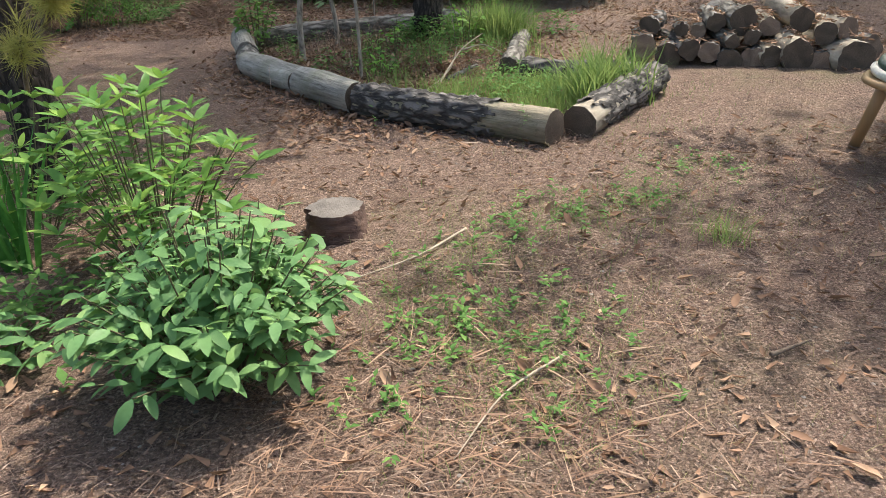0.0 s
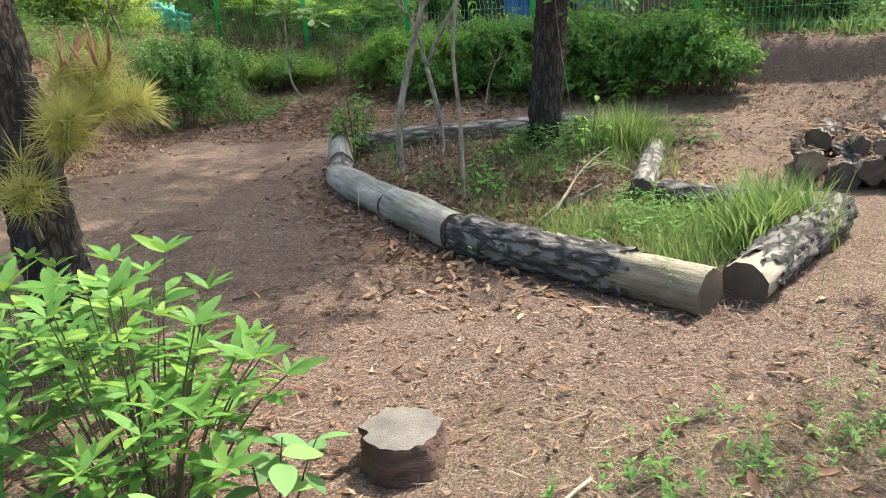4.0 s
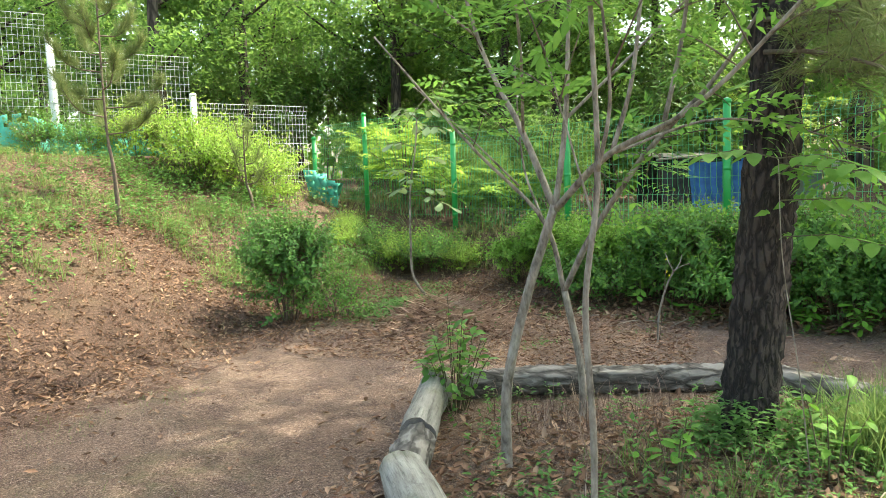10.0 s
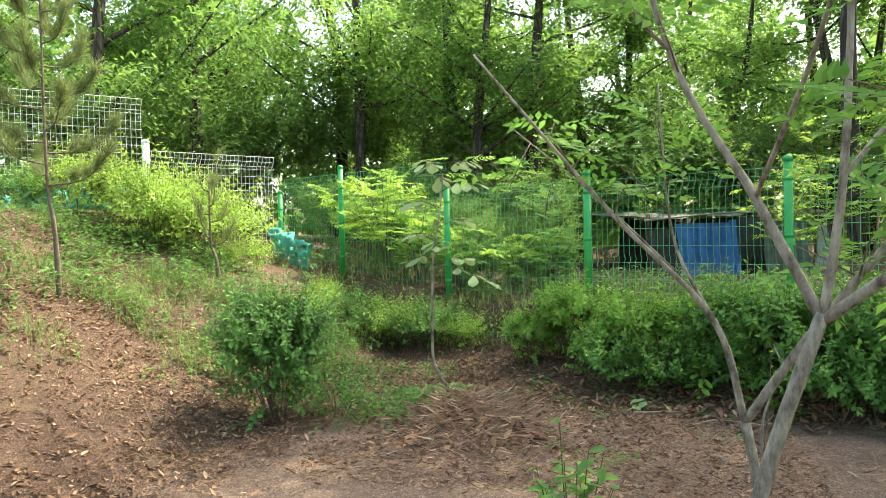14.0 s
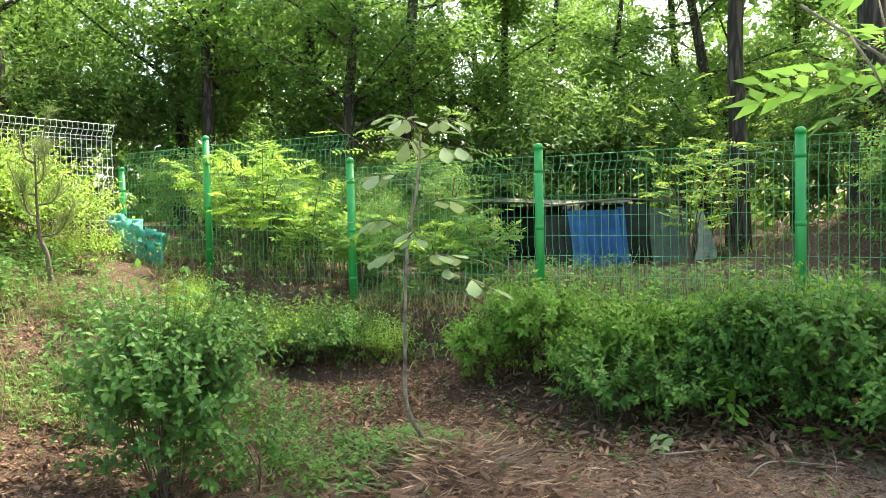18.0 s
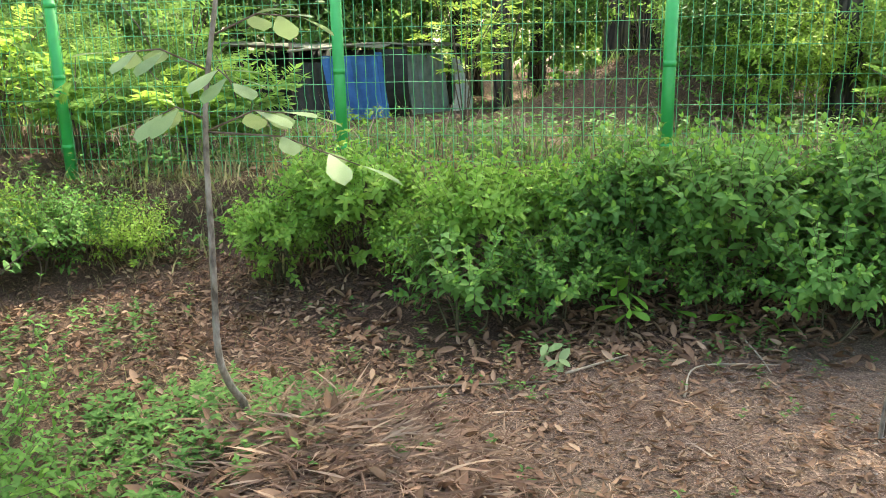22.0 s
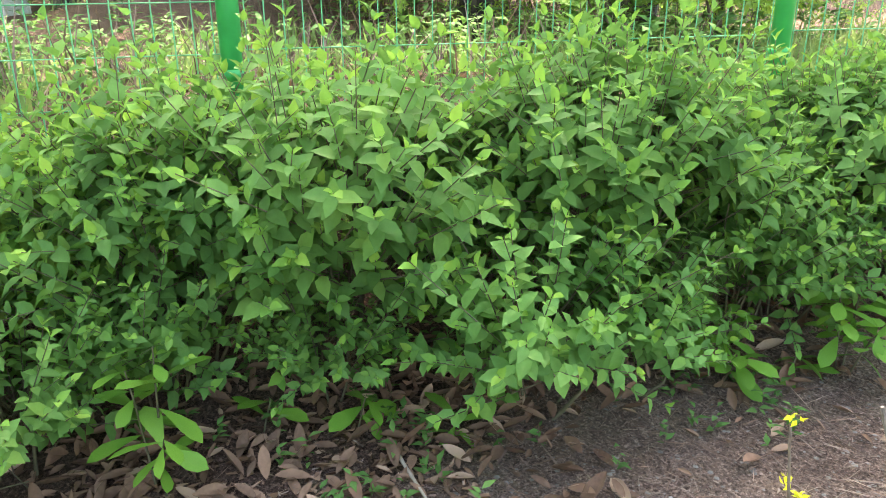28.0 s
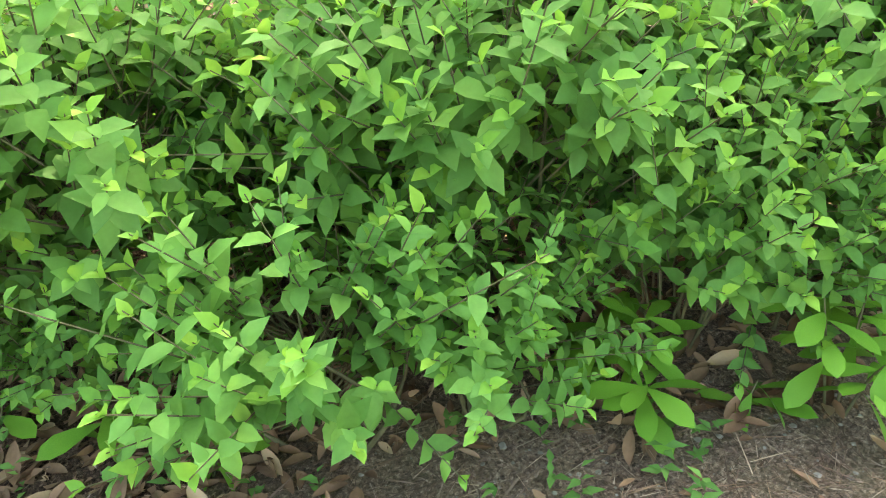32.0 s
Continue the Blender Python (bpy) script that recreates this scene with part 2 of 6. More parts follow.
M_SHOOT = mottled("green_shoot", [(0.3, (0.065, 0.06, 0.03)), (0.7, (0.15, 0.135, 0.07))], 20.0, 0.8)
M_TAN_LOG = weathered_log("tan_bare_log", (0.08, 0.066, 0.046), (0.21, 0.175, 0.122), (0.34, 0.295, 0.215))
M_LOG_BARK = bark_material("log_bark", (0.011, 0.01, 0.0095), (0.055, 0.049, 0.045), (0.19, 0.172, 0.16), stretch=(0.35, 1, 1), scale=16.0)
M_PALE_BARK = bark_material("pale_log_bark", (0.03, 0.026, 0.022), (0.12, 0.107, 0.092), (0.28, 0.26, 0.235), stretch=(0.35, 1, 1), scale=12.0)
M_CUT = cut_wood_material("sawn_wood", (0.07, 0.05, 0.035), (0.13, 0.095, 0.068))
M_CUT_GREY = cut_wood_material("weathered_sawn_wood", (0.15, 0.13, 0.115), (0.195, 0.173, 0.155))
M_CUT_TAN = cut_wood_material("tan_sawn_wood", (0.17, 0.115, 0.083), (0.27, 0.195, 0.145))
M_STUMP_SIDE = mottled("dark_stump_side", [(0.3, (0.03, 0.017, 0.013)), (0.55, (0.105, 0.06, 0.045)), (0.75, (0.24, 0.165, 0.13))], 12.0, 0.9, 40.0, 0.8, 0.015, (1, 1, 0.15))
M_HEDGE = leaf_material("hedge_leaf", (0.068, 0.165, 0.042), (0.13, 0.29, 0.072), (0.24, 0.43, 0.085), 0.6, 0.42)
# yellow-green leaf with direct sun put into the colour
M_SUNNY = leaf_material("sunlit_shrub_leaf", (0.16, 0.3, 0.04), (0.3, 0.49, 0.08), (0.47, 0.62, 0.12), 0.45, 0.48)
M_DARKBUSH = leaf_material("dark_bush_leaf", (0.055, 0.155, 0.038), (0.115, 0.275, 0.065), (0.23, 0.41, 0.085), 0.45, 0.32)
M_OVAL = leaf_material("oval_leaf", (0.07, 0.165, 0.06), (0.135, 0.275, 0.11), (0.24, 0.4, 0.12), 0.5, 0.28, True)
M_AZALEA = leaf_material("azalea_leaf", (0.06, 0.165, 0.038), (0.12, 0.27, 0.06), (0.27, 0.42, 0.08), 0.45, 0.33, True)
M_OAKLEAF = leaf_material("oak_seedling_leaf", (0.1, 0.25, 0.03), (0.17, 0.36, 0.045), (0.2, 0.38, 0.06), 0.45, 0.33, True)
M_PALELEAF = leaf_material("pale_sapling_leaf", (0.15, 0.25, 0.09), (0.27, 0.38, 0.17), (0.36, 0.45, 0.22), 0.5, 0.35, True)
M_TREE1 = leaf_material("pinnate_leaf", (0.085, 0.22, 0.04), (0.16, 0.35, 0.065), (0.26, 0.46, 0.09), 0.55, 0.52)
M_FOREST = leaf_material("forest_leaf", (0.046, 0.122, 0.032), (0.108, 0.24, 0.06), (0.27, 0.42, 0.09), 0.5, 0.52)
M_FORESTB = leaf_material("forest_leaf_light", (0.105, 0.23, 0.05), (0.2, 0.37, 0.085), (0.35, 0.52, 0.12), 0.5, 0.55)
M_NEEDLE = leaf_material("pine_needle", (0.09, 0.15, 0.05), (0.19, 0.26, 0.09), (0.32, 0.35, 0.14), 0.5, 0.35)
M_NEEDLE_YOUNG = leaf_material("young_pine_needle", (0.26, 0.28, 0.07), (0.42, 0.42, 0.12), (0.6, 0.54, 0.2), 0.5, 0.5)
M_GRASS = leaf_material("grass_blade", (0.085, 0.17, 0.045), (0.18, 0.3, 0.08), (0.36, 0.43, 0.15), 0.75, 0.38)
M_WEED = leaf_material("weed_leaf", (0.055, 0.14, 0.035), (0.115, 0.245, 0.06), (0.2, 0.34, 0.085), 0.75, 0.3)
M_TIPS = leaf_material("young_hedge_leaf", (0.11, 0.28, 0.05), (0.19, 0.39, 0.065), (0.3, 0.48, 0.075), 0.56, 0.42)
M_FRESH = leaf_material("fresh_hedge_leaf", (0.09, 0.225, 0.055), (0.16, 0.345, 0.085), (0.25, 0.46, 0.1), 0.56, 0.42)
# hedge leaf again, lightened to carry sunshine in its colour
M_HEDGE_SUNLIT = leaf_material("sunlit_hedge_leaf", (0.14, 0.3, 0.055), (0.25, 0.46, 0.09), (0.42, 0.6, 0.12), 0.56, 0.48)
M_DRYGRASS = leaf_material("dry_grass_blade", (0.13, 0.14, 0.06), (0.31, 0.29, 0.13), (0.5, 0.43, 0.22), 0.6, 0.3)
M_IRIS = leaf_material("iris_blade", (0.04, 0.15, 0.03), (0.08, 0.25, 0.05), (0.12, 0.32, 0.06), 0.4, 0.25, True)
M_YELLOW = leaf_material("yellow_bud", (0.6, 0.6, 0.02), (0.75, 0.72, 0.04), (0.8, 0.8, 0.1), 0.5, 0.3)
M_DEAD = leaf_material("dead_leaf", (0.075, 0.039, 0.025), (0.265, 0.148, 0.092), (0.49, 0.335, 0.225), 0.8, 0.1)
M_DRYNEEDLE = leaf_material("dry_needle", (0.045, 0.027, 0.021), (0.215, 0.135, 0.102), (0.46, 0.35, 0.27), 0.7, 0.05)
M_STRAW = leaf_material("dry_straw", (0.12, 0.064, 0.043), (0.34, 0.205, 0.138), (0.58, 0.42, 0.3), 0.7, 0.08)
M_CANDLE = mottled("pine_candle", [(0.3, (0.2, 0.08, 0.05)), (0.7, (0.42, 0.2, 0.13))], 60.0, 0.7)
M_GREEN_PAINT = mottled("green_fence_coating", [(0.3, (0.02, 0.27, 0.055)), (0.55, (0.028, 0.34, 0.075)), (0.75, (0.05, 0.39, 0.1))], 3.0, 0.4, 80.0, 0.1, 0.002)
M_GREEN_WIRE = mottled("green_wire_coating", [(0.3, (0.05, 0.32, 0.11)), (0.7, (0.13, 0.42, 0.2))], 3.0, 0.5, 80.0, 0.1, 0.002)
M_WHITE_PAINT = mottled("white_fence_coating", [(0.3, (0.55, 0.58, 0.57)), (0.7, (0.75, 0.77, 0.76))], 3.0, 0.4, 80.0, 0.1, 0.002)
M_NET = mottled("teal_net", [(0.3, (0.06, 0.4, 0.29)), (0.7, (0.14, 0.55, 0.42))], 20.0, 0.7, 90.0, 0.6, 0.004)
M_BLUE = mottled("blue_tarpaulin", [(0.3, (0.02, 0.09, 0.3)), (0.7, (0.05, 0.2, 0.5))], 4.0, 0.5, 20.0, 0.5, 0.02)
M_GREYTARP = mottled("grey_green_sheet", [(0.3, (0.12, 0.16, 0.14)), (0.7, (0.24, 0.28, 0.25))], 4.0, 0.6, 20.0, 0.5, 0.02)
M_PALETARP = mottled("pale_plastic_sheet", [(0.3, (0.4, 0.42, 0.4)), (0.7, (0.62, 0.62, 0.58))], 4.0, 0.45, 20.0, 0.5, 0.02)
M_DARKTARP = mottled("dark_cover_cloth", [(0.3, (0.015, 0.018, 0.016)), (0.7, (0.05, 0.055, 0.05))], 4.0, 0.8, 20.0, 0.5, 0.02)
M_STRAWMAT = mottled("old_roof_mat", [(0.3, (0.2, 0.19, 0.15)), (0.7, (0.38, 0.35, 0.27))], 10.0, 0.9)
M_STOOL = mottled("pale_varnished_wood", [(0.3, (0.25, 0.15, 0.07)), (0.7, (0.42, 0.27, 0.14))], 6.0, 0.5, 50.0, 0.3, 0.004, (1, 1, 0.1))
M_PALECLOTH = mottled("pale_rope", [(0.3, (0.45, 0.44, 0.38)), (0.7, (0.66, 0.64, 0.56))], 25.0, 0.85)
M_DARKROPE = mottled("dark_green_hose", [(0.3, (0.03, 0.05, 0.04)), (0.7, (0.06, 0.09, 0.075))], 25.0, 0.5)
M_ROCK = mottled("grey_brown_rock", [(0.3, (0.12, 0.1, 0.085)), (0.55, (0.24, 0.21, 0.18)), (0.75, (0.36, 0.33, 0.29))], 5.0, 0.9, 25.0, 0.8, 0.02)


# ---- geometry helpers ----
def np_mesh(name, verts, faces, smooth=False):
    """A mesh from arrays; faces: one array of equal-sided faces."""
    me = bpy.data.meshes.new(name)
    verts, faces = np.asarray(verts, np.float32), np.asarray(faces, np.int32)
    n, k = faces.shape
    me.vertices.add(len(verts))
    me.vertices.foreach_set("co", verts.ravel())
    me.loops.add(n * k)
    me.loops.foreach_set("vertex_index", faces.ravel())
    me.polygons.add(n)
    me.polygons.foreach_set("loop_start", np.arange(0, n * k, k, dtype=np.int32))
    if smooth:
        me.polygons.foreach_set("use_smooth", np.ones(n, bool))
    me.update(calc_edges=True)
    return me


def joined(pieces):
    vs, fs, base = [], [], 0
    for v, f in pieces:
        vs.append(v)
        fs.append(np.asarray(f) + base)
        base += len(v)
    return np.concatenate(vs), np.concatenate(fs)


def thing(name, at, label, category, group="", kind=""):
    ob = new(name)
    ob.location = at
    ob.empty_display_size = 0.1
    return tagged(ob, label, category, group, kind)


def part(name, me, material, parent=None, label="", at=None):
    """One mesh object under a thing or a part. me: a mesh, or (verts, faces)."""
    if isinstance(me, tuple):
        me = np_mesh(name, *me)
    if material and not me.materials:
        me.materials.append(material)
    ob = new(name, me)
    ob.parent = parent
    if at is not None:
        ob.matrix_basis = at if isinstance(at, Matrix) else Matrix.Translation(at)
    return tagged(ob, label)


def unit(v):
    v = np.asarray(v, float)
    return v / np.maximum(np.linalg.norm(v, axis=-1, keepdims=True), 1e-9)


def tube(points, radii, sides=8, rough=0.0, seed=0, cap=True):
    """A tapered tube along points. Quads; the ends close to a point."""
    P, R = np.asarray(points, float), np.asarray(radii, float) * np.ones(len(points))
    rng = np.random.default_rng(seed)
    T = unit(np.gradient(P, axis=0))
    ref = np.array([0.0, 0, 1]) if abs(T[0][2]) < 0.9 else np.array([1.0, 0, 0])
    A = unit(np.cross(T, ref))
    B = np.cross(T, A)
    if cap:
        P, R = np.concatenate([P[:1], P, P[-1:]]), np.concatenate([[1e-4], R, [1e-4]])
        A, B = np.concatenate([A[:1], A, A[-1:]]), np.concatenate([B[:1], B, B[-1:]])
    th = np.linspace(0, 2 * np.pi, sides, endpoint=False)
    r = R[:, None] * (1 + rough * rng.standard_normal((len(P), sides)))
    V = P[:, None] + r[..., None] * (np.cos(th)[None, :, None] * A[:, None] + np.sin(th)[None, :, None] * B[:, None])
    n, i = len(P), np.arange(sides)
    j = (i + 1) % sides
    F = np.concatenate([np.stack([a * sides + i, a * sides + j, (a + 1) * sides + j, (a + 1) * sides + i], 1) for a in range(n - 1)])
    return V.reshape(-1, 3), F


def curve_points(ctrl, n):
    """Points along a smooth line through the control points."""
    C = np.asarray(ctrl, float)
    if len(C) == 2:
        t = np.linspace(0, 1, n)[:, None]
        return C[0] * (1 - t) + C[1] * t
    E = np.concatenate([[2 * C[0] - C[1]], C, [2 * C[-1] - C[-2]]])
    out = []
    for s in np.linspace(0, len(C) - 1, n):
        k = min(int(s), len(C) - 2)
        t = s - k
        a, b, c, d = E[k], E[k + 1], E[k + 2], E[k + 3]
        out.append(0.5 * (2 * b + (c - a) * t + (2 * a - 5 * b + 4 * c - d) * t ** 2 + (3 * b - a - 3 * c + d) * t ** 3))
    return np.array(out)


# leaf outlines: along x from stalk to tip, folded along the vein
def leaf_shape(width, kind="mid", fold=0.12, droop=0.12, wide_at=0.4):
    w = width / 2
    if kind == "flat":
        V = [(0, 0, 0), (wide_at, w, fold * w * 2), (1, 0, -droop), (wide_at, -w, fold * w * 2)]
        F = [(0, 2, 1), (0, 3, 2)]
    elif kind == "mid":
        V = [(0, 0, 0), (wide_at, w, fold * w * 2), (1, 0, -droop), (wide_at, -w, fold * w * 2), (wide_at + 0.08, 0, 0)]
        F = [(0, 4, 1), (4, 2, 1), (0, 3, 4), (4, 3, 2)]
    elif kind == "oval":
        V = [(0, 0, 0), (0.22, w * 0.85, fold * w), (0.58, w * 0.88, fold * w - 0.25 * droop), (1, 0, -droop), (0.58, -w * 0.88, fold * w - 0.25 * droop), (0.22, -w * 0.85, fold * w), (0.42, 0, -0.1 * droop)]
        F = [(6, 1, 0), (6, 2, 1), (6, 3, 2), (6, 4, 3), (6, 5, 4), (6, 0, 5)]
    else:
        xs = (0.16, 0.4, 0.66, 0.86)
        ws = [w * s for s in ((0.62, 1.0, 0.86, 0.5) if wide_at < 0.55 else (0.3, 0.66, 1.0, 0.78))]
        V, F = [(0, 0, 0)], []
        for x, ww in zip(xs, ws):
            z = -droop * x * x
            V += [(x, ww, z + fold * ww), (x, 0, z), (x, -ww, z + fold * ww)]
        V.append((1, 0, -droop))
        F += [(0, 2, 1), (0, 3, 2)]
        for a in range(3):
            b = 1 + 3 * a
            F += [(b, b + 1, b + 4), (b, b + 4, b + 3), (b + 1, b + 2, b + 5), (b + 1, b + 5, b + 4)]
        F += [(10, 11, 13), (11, 12, 13)]
    return np.array(V, float), np.array(F)


def leaves(P, D, N, L, shape):
    """Leaves at P, pointing along D, facing N, of length L."""
    P, D = np.asarray(P, float), unit(D)
    S = unit(np.cross(N, D))
    N = np.cross(D, S)
    V, F = shape
    L = np.asarray(L, float)[:, None, None] * np.ones((len(P), 1, 1))
    out = P[:, None] + L * (V[None, :, :1] * D[:, None] + V[None, :, 1:2] * S[:, None] + V[None, :, 2:] * N[:, None])
    k = len(V)
    faces = (F[None] + (np.arange(len(P)) * k)[:, None, None]).reshape(-1, 3)
    return out.reshape(-1, 3), faces


def ball(rng, n):
    return unit(rng.standard_normal((n, 3)))


# ---- the lie of the land ----
FENCE_A = np.array([-0.17, 12.72])            # a fence post
FENCE_D = np.array([-0.865, 0.502])           # along the fence
FENCE_N = np.array([0.502, 0.865])            # out of the yard
POST_AT = {-3: (5.95, 9.12), -2: (3.91, 10.32), -1: (1.87, 11.52), 0: (-0.17, 12.72), 1: (-2.19, 13.86), 2: (-4.23, 15.06), 3: (-6.24, 16.05), 4: (-7.76, 16.92)}


def waves(x, y):
    return (0.35 * np.sin(1.7 * x + 0.6 * y + 1) * np.sin(1.1 * y - 0.5 * x) + 0.25 * np.sin(3.9 * x - 1.3 * y) * np.sin(3.1 * y + 2)
            + 0.16 * np.sin(8.3 * x + 2.1 * y) * np.sin(7.1 * y - 3.0 * x + 1) + 0.1 * np.sin(17 * x + 5 * y) * np.sin(15 * y - 7 * x))


def hump(x, y, cx, cy, r, h):
    return h * np.exp(-((x - cx) ** 2 + (y - cy) ** 2) / (r * r))


def gz(x, y):
    """Height of the ground."""
    x, y = np.asarray(x, float), np.asarray(y, float)
    bank = np.interp(-4.75 - x - 0.15 * np.sin(y * 1.3), [0, 0.5, 1.1, 1.9, 2.7, 4.3, 8, 60], [0, 0.18, 0.47, 0.98, 1.27, 1.95, 2.3, 3.0])
    bank = bank * np.interp(y, [-2, 4, 15, 18, 60], [0.3, 1, 1, 0.7, 0.5])
    s = (x - FENCE_A[0]) * FENCE_N[0] + (y - FENCE_A[1]) * FENCE_N[1]
    u = (x - FENCE_A[0]) * FENCE_D[0] + (y - FENCE_A[1]) * FENCE_D[1]
    ledge = np.interp(s, [-1.3, -0.4, -0.2, 0.3, 2, 6, 15, 60], [0, 0.2, 0.6, 0.68, 0.6, 0.45, 0.4, 1.5]) + np.interp(u, [4.8, 6.8], [0, 0.38]) * np.clip(s + 1.0, 0, 1) * np.interp(s, [0, 4], [1, 0.4])
    z = np.maximum(bank, ledge) + 0.25 * np.minimum(bank, ledge) * 0.2
    z = z + hump(x, y, 0.5, 2.65, 0.45, 0.085) + hump(x, y, -2.8, 10.62, 0.45, 0.19) + hump(x, y, -3.15, 11.15, 0.5, 0.12)
    z = z + hump(x, y, 0.1, 7.6, 0.9, 0.12) + hump(x, y, -0.5, 6.6, 1.0, 0.03) + hump(x, y, 3.5, 18.6, 2.0, 1.1) + hump(x, y, 4.2, 9.0, 1.0, 0.35)
    rough = 0.05 * np.clip(np.maximum(bank, ledge) * 2, 0.5, 1.6)
    return z + rough * waves(x, y) - 0.012


def gpos(x, y, dz=0.0):
    return (float(x), float(y), float(gz(x, y)) + dz)


def axis_steps(lo, hi, step, far):
    inner = np.arange(lo, hi + step / 2, step)
    out, d, v = [], step, hi
    while v < far:
        d *= 1.35
        v += d
        out.append(v)
    low, d, v = [], step, lo
    while v > -far:
        d *= 1.35
        v -= d
        low.append(v)
    return np.array(low[::-1] + list(inner) + out)


def build_ground():
    xs, ys = axis_steps(-12, 5, 0.088, 600), axis_steps(-1, 19, 0.088, 600)
    X, Y = np.meshgrid(xs, ys)
    V = np.stack([X, Y, gz(X, Y)], -1).reshape(-1, 3)
    nx, ny = len(xs), len(ys)
    i = (np.arange(ny - 1)[:, None] * nx + np.arange(nx - 1)[None]).ravel()
    F = np.stack([i, i + 1, i + nx + 1, i + nx], 1)
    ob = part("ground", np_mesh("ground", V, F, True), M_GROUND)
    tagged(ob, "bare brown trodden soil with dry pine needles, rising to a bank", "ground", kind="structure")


build_ground()


# ---- fence ----
def fence_post(fence, at, height, radius, paint):
    """Round steel post with a domed cap and panel clamps."""
    pole = part("post", np_mesh("post", *tube([(0, 0, -0.3), (0, 0, height - 0.04)], radius, 20), True), paint, fence, "round painted steel post", at=at)
    z = height - 0.05
    part("cap", np_mesh("cap", *tube([(0, 0, z), (0, 0, z + 0.03), (0, 0, z + 0.05), (0, 0, z + 0.06)], [radius * 1.1, radius * 1.1, radius * 0.8, radius * 0.3], 20), True), paint, pole, "domed cap")
    for h in (q for q in (0.25, 0.8, 1.35) if q < height - 0.15):
        part("clamp", np_mesh("clamp", *tube([(0, 0, h), (0, 0, h + 0.04)], radius * 1.05, 16)), paint, pole)


def wire_panel(fence, a, b, z0, height, paint, across, rows, thick=0.003):
    """Welded wire panel from a to b: upright wires bent over at the top, level cross wires."""
    a, b = np.array(a, float), np.array(b, float)
    length = np.linalg.norm(b - a)
    d = (b - a) / length
    n = np.array([d[1], -d[0]])
    cross = np_mesh("cross_wire", *tube([(0.04 * d[0], 0.04 * d[1], 0), ((length - 0.04) * d[0], (length - 0.04) * d[1], 0)], thick * 0.75, 4, cap=False))
    panel = part("panel", np_mesh("panel", *tube([(0.04 * d[0] + 0.06 * n[0], 0.04 * d[1] + 0.06 * n[1], height), ((length - 0.04) * d[0] + 0.06 * n[0], (length - 0.04) * d[1] + 0.06 * n[1], height)], thick * 1.1, 4, cap=False)), paint, fence, "welded wire mesh panel", at=(a[0], a[1], z0))
    prof = [(0.0, 0.0), (0.0, height * 0.45), (0.025, height * 0.48), (0.0, height * 0.51), (0.0, height - 0.16), (0.06, height - 0.08), (0.06, height)]
    up = np_mesh("upright_wire", *tube([(o * n[0], o * n[1], z) for o, z in prof], thick, 4, cap=False))
    count = int(length / across)
    for i in range(count):
        s = 0.06 + i * (length - 0.12) / (count - 1)
        part("upright_wire", up, paint, panel, at=(d[0] * s, d[1] * s, 0))
    for z in (*np.arange(0.04, height - 0.2, rows), height - 0.16, height - 0.08):
        part("cross_wire", cross, paint, panel, at=(0, 0, float(z)))


def fp(i):
    k = sorted(POST_AT)
    return np.array([np.interp(i, k, [POST_AT[j][c] for j in k]) for c in (0, 1)])


GREEN_FENCE = thing("green_fence", (0, 0, 0), "green coated welded wire mesh fence above the hedge", "fence")
WHITE_FENCE = thing("white_fence", (0, 0, 0), "white coated welded wire mesh fence on the bank", "fence")
POSTS = {-3: 2.3, -2: 2.28, -1: 2.25, 0: 2.22, 1: 2.24, 2: 2.24, 3: 2.64, 4: 2.33}
for i, top in POSTS.items():
    x, y = fp(i)
    z = float(gz(x, y))
    fence_post(GREEN_FENCE, (x, y, z), top - z, 0.043, M_GREEN_PAINT)
PANEL_TOPS = {-3: 2.22, -2: 2.2, -1: 2.16, 0: 2.12, 1: 2.13, 2: 2.52, 3: 2.52}
for i, top in PANEL_TOPS.items():
    a, b = fp(i), fp(i + 1)
    low = min(float(gz(*a)), float(gz(*b))) - 0.25 if i < 2 else float(gz(*b)) - 0.1
    wire_panel(GREEN_FENCE, a, b, low, top - low, M_GREEN_WIRE, 0.072, 0.19, 0.003)

WHITE = [np.array([-7.76, 16.76]), np.array([-8.85, 14.75]), np.array([-10.12, 12.98]), np.array([-11.4, 11.2]), np.array([-12.7, 9.4])]
WHITE_TOPS = [None, 3.06, 3.85, 4.35, 4.8]
for w, top in zip(WHITE[1:], WHITE_TOPS[1:]):
    z = float(gz(*w))
    fence_post(WHITE_FENCE, (w[0], w[1], z), top - z, 0.055, M_WHITE_PAINT)
for k, top in enumerate((2.89, 3.66, 4.2, 4.65)):
    wire_panel(WHITE_FENCE, WHITE[k + 1], WHITE[k], top - 1.45, 1.45, M_WHITE_PAINT, 0.075, 0.12, 0.0036)


